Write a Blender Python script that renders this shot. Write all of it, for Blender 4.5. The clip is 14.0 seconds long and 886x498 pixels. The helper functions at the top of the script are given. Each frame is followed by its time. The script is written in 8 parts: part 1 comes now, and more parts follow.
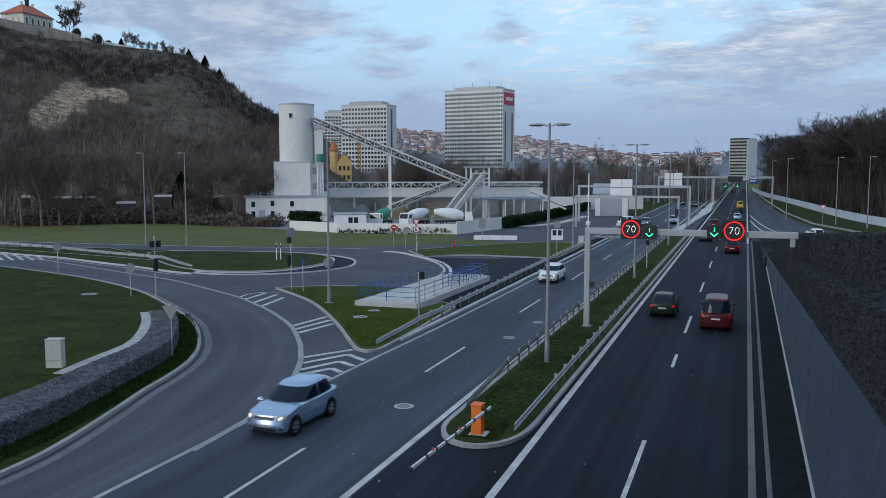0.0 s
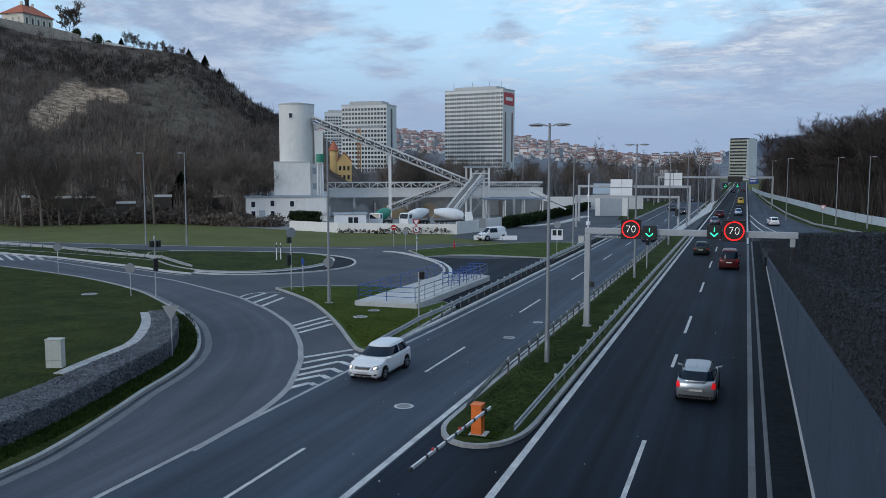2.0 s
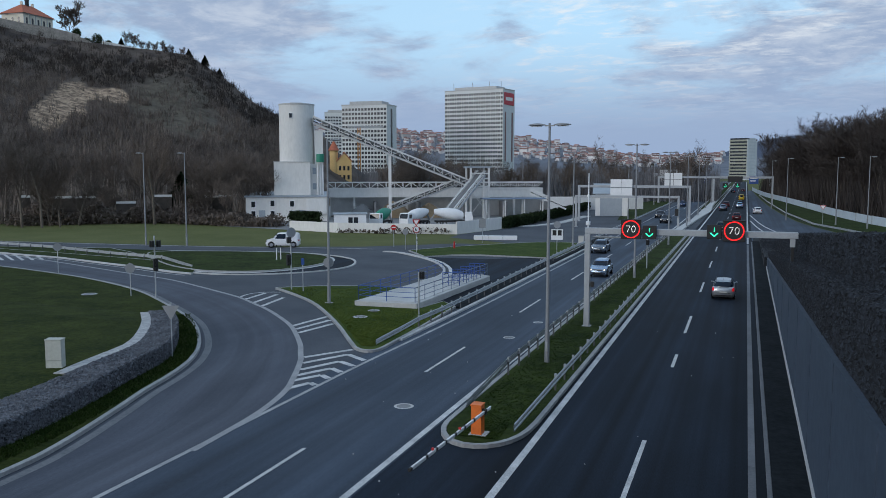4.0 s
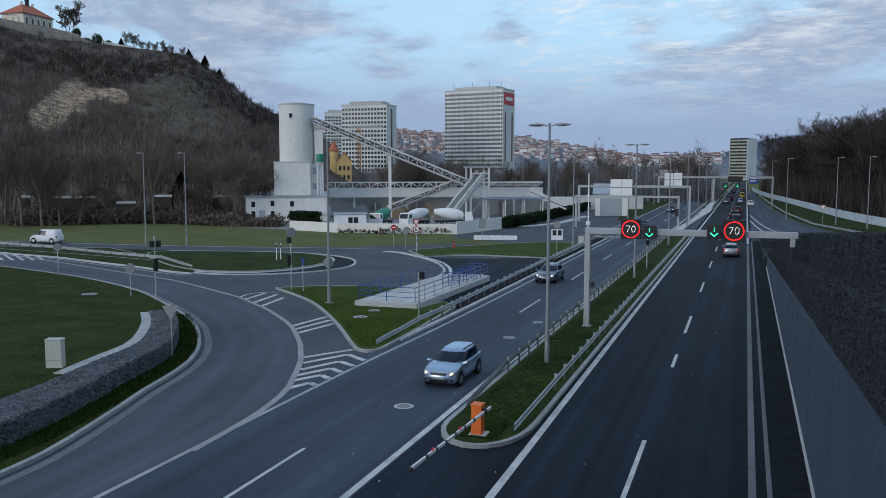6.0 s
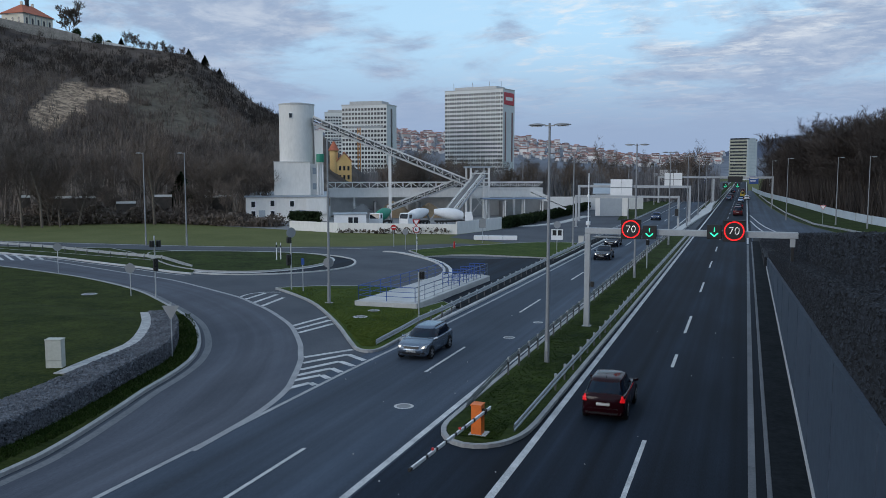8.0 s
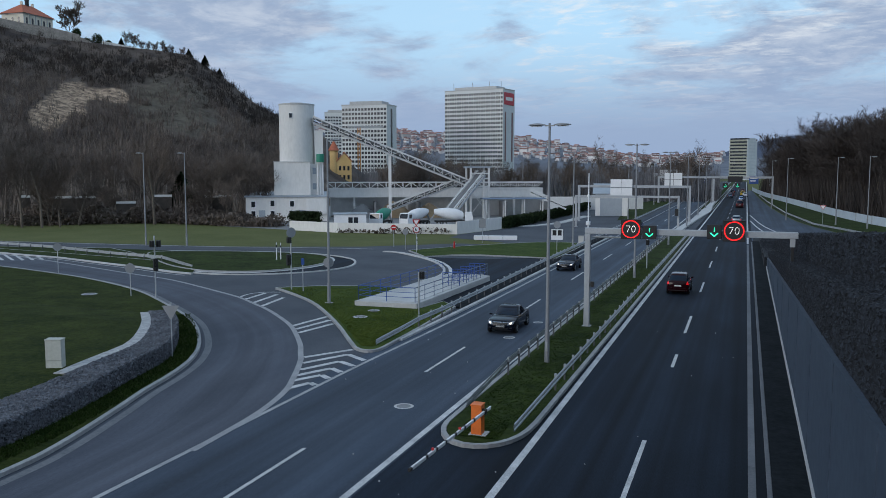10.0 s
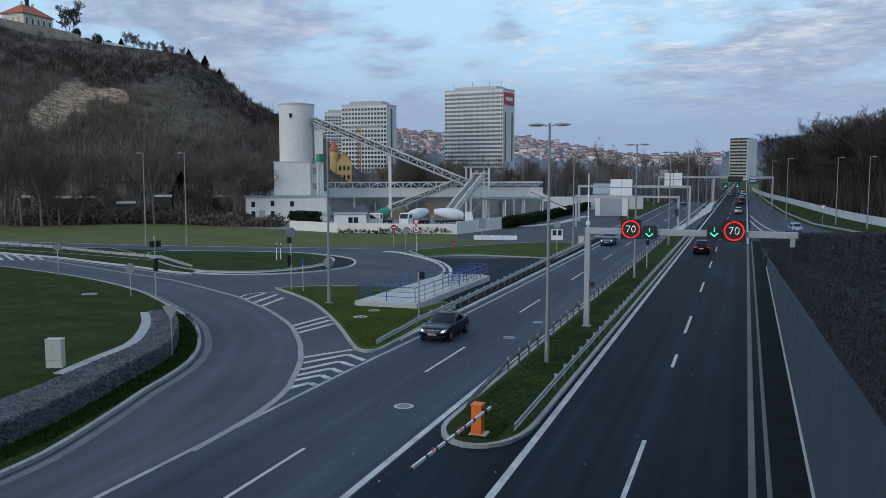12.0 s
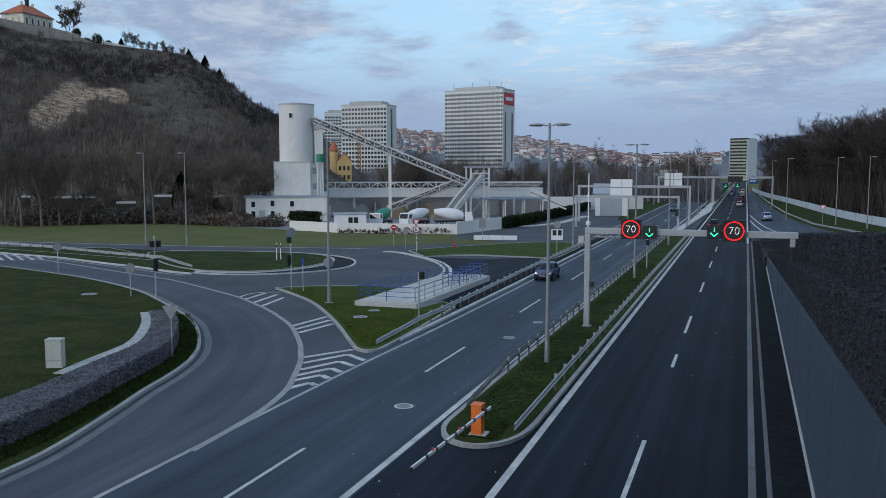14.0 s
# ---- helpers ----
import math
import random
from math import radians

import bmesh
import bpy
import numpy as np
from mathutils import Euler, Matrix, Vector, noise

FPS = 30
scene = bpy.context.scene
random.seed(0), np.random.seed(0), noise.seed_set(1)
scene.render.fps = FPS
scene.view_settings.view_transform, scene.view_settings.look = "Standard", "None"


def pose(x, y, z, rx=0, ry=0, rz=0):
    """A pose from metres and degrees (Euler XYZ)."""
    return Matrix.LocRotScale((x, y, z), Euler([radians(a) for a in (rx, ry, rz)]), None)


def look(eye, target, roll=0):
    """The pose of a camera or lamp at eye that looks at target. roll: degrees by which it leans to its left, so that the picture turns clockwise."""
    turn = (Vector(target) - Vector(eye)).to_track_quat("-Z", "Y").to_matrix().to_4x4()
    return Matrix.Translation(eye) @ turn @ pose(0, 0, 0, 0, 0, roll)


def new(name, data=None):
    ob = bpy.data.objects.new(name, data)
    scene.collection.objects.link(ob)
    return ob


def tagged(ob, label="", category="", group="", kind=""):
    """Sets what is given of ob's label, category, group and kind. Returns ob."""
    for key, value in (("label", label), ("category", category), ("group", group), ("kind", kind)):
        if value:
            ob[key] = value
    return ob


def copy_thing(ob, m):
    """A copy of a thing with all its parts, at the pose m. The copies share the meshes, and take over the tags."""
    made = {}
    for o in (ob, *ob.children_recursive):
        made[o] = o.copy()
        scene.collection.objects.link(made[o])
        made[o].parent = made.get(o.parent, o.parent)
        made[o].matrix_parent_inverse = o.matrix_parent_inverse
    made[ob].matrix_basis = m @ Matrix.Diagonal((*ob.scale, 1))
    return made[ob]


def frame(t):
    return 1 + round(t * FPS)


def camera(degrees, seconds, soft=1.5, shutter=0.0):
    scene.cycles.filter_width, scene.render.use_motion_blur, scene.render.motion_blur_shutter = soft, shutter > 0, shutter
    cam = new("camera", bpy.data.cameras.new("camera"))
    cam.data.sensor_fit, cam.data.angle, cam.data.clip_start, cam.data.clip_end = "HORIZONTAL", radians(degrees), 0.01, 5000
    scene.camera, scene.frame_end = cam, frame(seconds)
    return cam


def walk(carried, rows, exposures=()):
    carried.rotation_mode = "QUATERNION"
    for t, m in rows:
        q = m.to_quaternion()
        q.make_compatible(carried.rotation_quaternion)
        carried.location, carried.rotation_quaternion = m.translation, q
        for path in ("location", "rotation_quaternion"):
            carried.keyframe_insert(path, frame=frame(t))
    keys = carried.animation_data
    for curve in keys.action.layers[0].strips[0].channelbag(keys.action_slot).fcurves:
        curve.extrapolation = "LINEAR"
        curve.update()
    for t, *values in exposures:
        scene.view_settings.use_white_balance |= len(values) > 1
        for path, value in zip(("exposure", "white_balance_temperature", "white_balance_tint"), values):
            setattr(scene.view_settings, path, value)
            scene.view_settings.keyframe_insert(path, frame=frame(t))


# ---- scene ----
# The road runs along +Y; the camera looks from a bridge over it.
cam = camera(55.84, 14.0, soft=0.75, shutter=0.3)
walk(cam, [(0.0, pose(0, 0, 9.9, 84.56, 0, 19.86)), (14.0, pose(0, 0, 9.9, 84.56, 0, 19.86))],
     exposures=[(0.0, 0.20), (2.0, 0.18), (5.0, 0.13), (14.0, 0.12)])

# ---- light: a cloudy evening sky and a weak, wide sun ----
world = bpy.data.worlds.new("sky")
scene.world = world
world.use_nodes = True
wn, wl = world.node_tree.nodes, world.node_tree.links
wn.clear()
w_out = wn.new("ShaderNodeOutputWorld")
w_bg = wn.new("ShaderNodeBackground")
w_bg.inputs["Strength"].default_value = 0.1
w_sky = wn.new("ShaderNodeTexSky")
w_sky.sky_type, w_sky.sun_disc = "NISHITA", False
w_sky.sun_elevation, w_sky.sun_rotation = radians(16), radians(-151)
w_co = wn.new("ShaderNodeTexCoord")
w_sep = wn.new("ShaderNodeSeparateXYZ")
wl.new(w_co.outputs["Generated"], w_sep.inputs[0])
# the cloud sheet lies flat above, so it narrows towards the horizon
w_den = wn.new("ShaderNodeMath")
w_den.operation = "ADD"
w_den.inputs[1].default_value = 0.16
w_abs = wn.new("ShaderNodeMath")
w_abs.operation = "ABSOLUTE"
wl.new(w_sep.outputs["Z"], w_abs.inputs[0])
wl.new(w_abs.outputs[0], w_den.inputs[0])
w_div = wn.new("ShaderNodeVectorMath")
w_div.operation = "DIVIDE"
wl.new(w_co.outputs["Generated"], w_div.inputs[0])
wl.new(w_den.outputs[0], w_div.inputs[1])


def sky_noise(scale, detail, rough, stretch, lo, hi):
    mp = wn.new("ShaderNodeMapping")
    mp.inputs["Scale"].default_value = stretch
    mp.inputs["Rotation"].default_value = (0, 0, radians(20))
    wl.new(w_div.outputs[0], mp.inputs[0])
    nz = wn.new("ShaderNodeTexNoise")
    nz.inputs["Scale"].default_value = scale
    nz.inputs["Detail"].default_value = detail
    nz.inputs["Roughness"].default_value = rough
    nz.inputs["Distortion"].default_value = 0.3
    wl.new(mp.outputs[0], nz.inputs["Vector"])
    rp = wn.new("ShaderNodeMapRange")
    rp.interpolation_type = "SMOOTHSTEP"
    rp.inputs[1].default_value, rp.inputs[2].default_value = lo, hi
    wl.new(nz.outputs["Fac"], rp.inputs[0])
    return rp.outputs[0]


def sky_mix(fac, a, b):
    mx = wn.new("ShaderNodeMix")
    mx.data_type = "RGBA"
    if isinstance(fac, float):
        mx.inputs[0].default_value = fac
    else:
        wl.new(fac, mx.inputs[0])
    for k, c in ((6, a), (7, b)):
        if isinstance(c, tuple):
            mx.inputs[k].default_value = (*c, 1)
        else:
            wl.new(c, mx.inputs[k])
    return mx.outputs[2]




def sky_math(op, a, b):
    mt = wn.new("ShaderNodeMath")
    mt.operation = op
    for k, c in enumerate((a, b)):
        if isinstance(c, (int, float)):
            mt.inputs[k].default_value = c
        else:
            wl.new(c, mt.inputs[k])
    return mt.outputs[0]


def sky_swell(way, degrees):
    """1 towards way, fading to 0 so many degrees from it: where the cloud sheet thins or thickens."""
    dt = wn.new("ShaderNodeVectorMath")
    dt.operation = "DOT_PRODUCT"
    dt.inputs[1].default_value = way
    wl.new(w_co.outputs["Generated"], dt.inputs[0])
    rp = wn.new("ShaderNodeMapRange")
    rp.interpolation_type = "SMOOTHSTEP"
    rp.inputs[1].default_value, rp.inputs[2].default_value = math.cos(radians(degrees)), 1.0
    wl.new(dt.outputs["Value"], rp.inputs[0])
    return rp.outputs[0]


def sky_raw(scale, detail, rough, stretch, distort=0.3):
    mp = wn.new("ShaderNodeMapping")
    mp.inputs["Scale"].default_value = stretch
    mp.inputs["Rotation"].default_value = (0, 0, radians(20))
    wl.new(w_div.outputs[0], mp.inputs[0])
    nz = wn.new("ShaderNodeTexNoise")
    nz.inputs["Scale"].default_value, nz.inputs["Detail"].default_value, nz.inputs["Roughness"].default_value = scale, detail, rough
    nz.inputs["Distortion"].default_value = distort
    wl.new(mp.outputs[0], nz.inputs["Vector"])
    return nz.outputs["Fac"]


def sky_ramp(sock, lo, hi):
    rp = wn.new("ShaderNodeMapRange")
    rp.interpolation_type = "SMOOTHSTEP"
    rp.inputs[1].default_value, rp.inputs[2].default_value = lo, hi
    wl.new(sock, rp.inputs[0])
    return rp.outputs[0]


clear = sky_mix(0.8, w_sky.outputs[0], (4.7, 7.4, 10.0))
cloud = sky_mix(sky_noise(5.0, 10, 0.66, (1, 1, 0.2), 0.36, 0.70), (2.95, 3.85, 5.45), (4.85, 5.6, 6.8))
cover_raw = sky_raw(1.9, 10, 0.61, (1, 1, 0.2))
for way, deg, amount in (((-0.419, 0.888, 0.190), 11, -0.17), ((-0.263, 0.952, 0.156), 9, -0.14), ((-0.126, 0.985, 0.122), 9, -0.09), ((-0.492, 0.860, 0.136), 10, 0.10), ((-0.327, 0.938, 0.115), 7, 0.10), ((0.084, 0.985, 0.154), 14, 0.04)):
    cover_raw = sky_math("ADD", cover_raw, sky_math("MULTIPLY", sky_swell(way, deg), amount))
cover = sky_ramp(cover_raw, 0.36, 0.58)
w_col = sky_mix(cover, clear, cloud)
# thin rippled cloud, paler and warmer, high over the valley
ripple = sky_math("MULTIPLY", sky_ramp(sky_raw(6.5, 8, 0.62, (1.0, 1.6, 0.2), 0.35), 0.47, 0.76), sky_swell((-0.088, 0.989, 0.115), 17))
w_col = sky_mix(ripple, w_col, (7.4, 7.85, 8.3))
# a veil of grey-blue haze near the horizon
w_hz = wn.new("ShaderNodeMapRange")
w_hz.interpolation_type = "SMOOTHSTEP"
w_hz.inputs[1].default_value, w_hz.inputs[2].default_value = 0.17, 0.03
wl.new(w_abs.outputs[0], w_hz.inputs[0])
w_col = sky_mix(w_hz.outputs[0], w_col, (2.9, 3.85, 5.6))
wl.new(w_col, w_bg.inputs["Color"])
wl.new(w_bg.outputs[0], w_out.inputs[0])

sun = new("sun", bpy.data.lights.new("sun", "SUN"))
sun.data.energy, sun.data.angle, sun.data.color = 0.95, radians(30), (1.0, 0.96, 0.92)
sun.matrix_world = look((-55, -100, 34), (0, 0, 0))


# ---- materials ----
def material(name, c1, c2, rough=0.8, metal=0.0, scale=1.0, fine=20.0, bump=0.0, stretch=(1, 1, 1), vary=0.0, island=0.0, glow=0.0, spec=0.5):
    """Two colours mixed by a broad and a fine noise, in metres of the thing's own space."""
    m = bpy.data.materials.new(name)
    m.use_nodes = True
    n, l = m.node_tree.nodes, m.node_tree.links
    bs = n["Principled BSDF"]
    co = n.new("ShaderNodeTexCoord")
    mp = n.new("ShaderNodeMapping")
    mp.inputs["Scale"].default_value = stretch
    l.new(co.outputs["Object"], mp.inputs[0])
    nz = []
    for s in (scale, fine):
        t = n.new("ShaderNodeTexNoise")
        t.inputs["Scale"].default_value, t.inputs["Detail"].default_value = s, 5
        t.inputs["Roughness"].default_value = 0.6
        l.new(mp.outputs[0], t.inputs["Vector"])
        nz.append(t.outputs["Fac"])
    av = n.new("ShaderNodeMath")
    av.operation = "ADD"
    l.new(nz[0], av.inputs[0])
    l.new(nz[1], av.inputs[1])
    ra = n.new("ShaderNodeMapRange")
    ra.inputs[1].default_value, ra.inputs[2].default_value = 0.72, 1.28
    l.new(av.outputs[0], ra.inputs[0])
    mx = n.new("ShaderNodeMix")
    mx.data_type = "RGBA"
    mx.inputs[6].default_value, mx.inputs[7].default_value = (*c1, 1), (*c2, 1)
    l.new(ra.outputs[0], mx.inputs[0])
    col = mx.outputs[2]
    for amount, node, sock in ((vary, "ShaderNodeObjectInfo", "Random"), (island, "ShaderNodeNewGeometry", "Random Per Island")):
        if amount:
            oi = n.new(node)
            mr = n.new("ShaderNodeMapRange")
            mr.inputs[3].default_value, mr.inputs[4].default_value = 1 - amount, 1 + amount
            l.new(oi.outputs[sock], mr.inputs[0])
            hs = n.new("ShaderNodeHueSaturation")
            l.new(mr.outputs[0], hs.inputs["Value"])
            l.new(col, hs.inputs["Color"])
            col = hs.outputs[0]
    l.new(col, bs.inputs["Base Color"])
    bs.inputs["Roughness"].default_value, bs.inputs["Metallic"].default_value = rough, metal
    bs.inputs["Specular IOR Level"].default_value = spec
    if glow:
        l.new(col, bs.inputs["Emission Color"])
        bs.inputs["Emission Strength"].default_value = glow
    if bump:
        b = n.new("ShaderNodeBump")
        b.inputs["Strength"].default_value, b.inputs["Distance"].default_value = 0.6, bump
        l.new(nz[1], b.inputs["Height"])
        l.new(b.outputs[0], bs.inputs["Normal"])
    return m


def plain(name, c, rough=0.5, metal=0.0, glow=0.0, coat=0.0, spec=0.5):
    m = bpy.data.materials.new(name)
    m.use_nodes = True
    bs = m.node_tree.nodes["Principled BSDF"]
    bs.inputs["Base Color"].default_value = (*c, 1)
    bs.inputs["Roughness"].default_value, bs.inputs["Metallic"].default_value = rough, metal
    bs.inputs["Coat Weight"].default_value = coat
    bs.inputs["Specular IOR Level"].default_value = spec
    bs.inputs["Coat Roughness"].default_value = 0.08
    if glow:
        bs.inputs["Emission Color"].default_value = (*c, 1)
        bs.inputs["Emission Strength"].default_value = glow
    return m




def road_material(name, c1, c2, tracks, spec, along=False):
    """Asphalt: fine grain, broad stains, and long streaks worn by wheels, along Y or along a bent road's own line."""
    m = material(name, c1, c2, 0.8, scale=0.12, fine=9, bump=0.004, stretch=(3, 0.5, 1), spec=spec)
    n, l = m.node_tree.nodes, m.node_tree.links
    bs = n["Principled BSDF"]
    col = bs.inputs["Base Color"].links[0].from_socket
    if along:
        at = n.new("ShaderNodeAttribute")
        at.attribute_name = "track"
        src = at.outputs["Vector"]
    else:
        src = n.new("ShaderNodeTexCoord").outputs["Object"]
    for stretch, lo, hi, amount in (((0.55 if along else 0.75, 0.006, 1), 0.36, 0.64, tracks), ((2.6, 0.02, 1), 0.35, 0.65, tracks * (0.18 if along else 0.5)), ((0.25, 0.08, 1), 0.35, 0.65, tracks * 0.5)):
        mp = n.new("ShaderNodeMapping")
        mp.inputs["Scale"].default_value = stretch
        l.new(src, mp.inputs[0])
        t = n.new("ShaderNodeTexNoise")
        t.inputs["Scale"].default_value, t.inputs["Detail"].default_value = 1.0, 4
        l.new(mp.outputs[0], t.inputs["Vector"])
        mr = n.new("ShaderNodeMapRange")
        mr.inputs[1].default_value, mr.inputs[2].default_value, mr.inputs[3].default_value, mr.inputs[4].default_value = lo, hi, 1 - amount, 1 + amount
        l.new(t.outputs["Fac"], mr.inputs[0])
        hs = n.new("ShaderNodeHueSaturation")
        l.new(mr.outputs[0], hs.inputs["Value"])
        l.new(col, hs.inputs["Color"])
        col = hs.outputs[0]
    l.new(col, bs.inputs["Base Color"])
    return m


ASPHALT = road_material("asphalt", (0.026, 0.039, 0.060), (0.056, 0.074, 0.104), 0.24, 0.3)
# darker tones for the right carriageway and some side areas
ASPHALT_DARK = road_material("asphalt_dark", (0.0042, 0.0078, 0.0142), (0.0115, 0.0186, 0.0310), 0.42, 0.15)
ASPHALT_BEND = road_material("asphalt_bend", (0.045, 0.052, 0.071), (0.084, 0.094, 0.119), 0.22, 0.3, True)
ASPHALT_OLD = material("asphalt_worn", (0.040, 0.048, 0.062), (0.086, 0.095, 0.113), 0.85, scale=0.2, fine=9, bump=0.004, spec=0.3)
GRASS = material("grass", (0.009, 0.019, 0.004), (0.046, 0.064, 0.015), 0.95, scale=0.3, fine=2.5, bump=0.08, spec=0.1)
GRASS_PALE = material("dry_grass", (0.085, 0.098, 0.036), (0.14, 0.145, 0.058), 0.95, scale=0.12, fine=3, bump=0.05, spec=0.1)
LAWN = material("lawn_grass", (0.009, 0.0185, 0.003), (0.049, 0.060, 0.013), 0.95, scale=0.45, fine=5, bump=0.1, spec=0.1)
DIRT = material("dirt_strip", (0.0055, 0.0078, 0.0106), (0.0175, 0.0215, 0.0255), 0.95, scale=0.5, fine=4, bump=0.01, spec=0.1)
SERVICE = material("service_asphalt", (0.045, 0.052, 0.066), (0.095, 0.104, 0.122), 0.88, scale=0.12, fine=5, spec=0.25)
DUST_PALE = material("dusty_gutter", (0.11, 0.118, 0.13), (0.20, 0.208, 0.22), 0.9, scale=0.5, fine=7, spec=0.2)
PAINT = material("road_paint", (0.30, 0.31, 0.32), (0.68, 0.68, 0.68), 0.75, scale=1.2, fine=14)
KERB_PALE = material("pale_kerb_concrete", (0.36, 0.365, 0.37), (0.56, 0.56, 0.56), 0.85, scale=0.8, fine=9, bump=0.006)
GRASS_FRESH = material("fresh_grass", (0.020, 0.042, 0.008), (0.070, 0.098, 0.022), 0.95, scale=0.35, fine=2.5, bump=0.08, spec=0.1)
PAINT_DIRTY = material("dirty_road_paint", (0.20, 0.205, 0.215), (0.46, 0.465, 0.47), 0.75, scale=0.9, fine=16)
PAINT_WORN = material("worn_road_paint", (0.22, 0.225, 0.235), (0.36, 0.36, 0.37), 0.75, scale=1.0, fine=20)
CONCRETE = material("concrete", (0.40, 0.40, 0.40), (0.54, 0.54, 0.53), 0.85, scale=0.6, fine=12, bump=0.004, vary=0.08)
KERB = material("kerb_concrete", (0.23, 0.235, 0.24), (0.38, 0.385, 0.385), 0.85, scale=0.8, fine=9, bump=0.006)
CONCRETE_DARK = material("old_concrete", (0.17, 0.175, 0.18), (0.25, 0.255, 0.26), 0.85, scale=0.5, fine=12, bump=0.004, vary=0.1)
GUTTER = material("gutter_concrete", (0.105, 0.115, 0.13), (0.175, 0.185, 0.20), 0.85, scale=0.5, fine=12, bump=0.004, vary=0.12)
WALL_BLUE = material("painted_concrete", (0.022, 0.036, 0.058), (0.046, 0.068, 0.101), 0.7, scale=0.25, fine=3, bump=0.003, vary=0.05)
STONE = material("gabion_stone", (0.040, 0.044, 0.053), (0.120, 0.127, 0.145), 0.9, scale=1.2, fine=12, island=0.3, vary=0.25)
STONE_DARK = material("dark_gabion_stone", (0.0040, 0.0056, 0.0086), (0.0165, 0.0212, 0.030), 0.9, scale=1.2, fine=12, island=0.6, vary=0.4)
STEEL = material("galvanised_steel", (0.36, 0.38, 0.40), (0.50, 0.52, 0.54), 0.5, 0.6, scale=2, fine=25)
STEEL_GREY = material("grey_painted_steel", (0.30, 0.32, 0.34), (0.40, 0.42, 0.44), 0.55, 0.2, scale=1, fine=15)
STEEL_BLUE = plain("blue_painted_steel", (0.03, 0.08, 0.28), 0.45)
STEEL_RAIL = plain("grey_blue_steel", (0.09, 0.12, 0.19), 0.5)
LAMP_POLE = material("lamp_pole_steel", (0.22, 0.23, 0.245), (0.30, 0.31, 0.325), 0.55, 0.3, scale=1, fine=12)
BLACK = plain("black_plastic", (0.012, 0.012, 0.013), 0.6)
WHITE = material("white_paint", (0.70, 0.71, 0.72), (0.82, 0.82, 0.82), 0.6, scale=0.5, fine=8)
RED = plain("red_paint", (0.45, 0.02, 0.02), 0.5)
ORANGE = material("orange_paint", (0.62, 0.12, 0.012), (0.75, 0.17, 0.02), 0.5, scale=1.5, fine=10)
GLASS_DARK = plain("tinted_glass", (0.012, 0.015, 0.018), 0.06, coat=0.3)
LED_RED = plain("red_leds", (0.95, 0.010, 0.012), 0.5, glow=0.95)
LED_WHITE = plain("white_leds", (0.9, 0.9, 0.9), 0.5, glow=0.9)
LED_GREEN = plain("green_leds", (0.03, 0.75, 0.42), 0.5, glow=1.0)


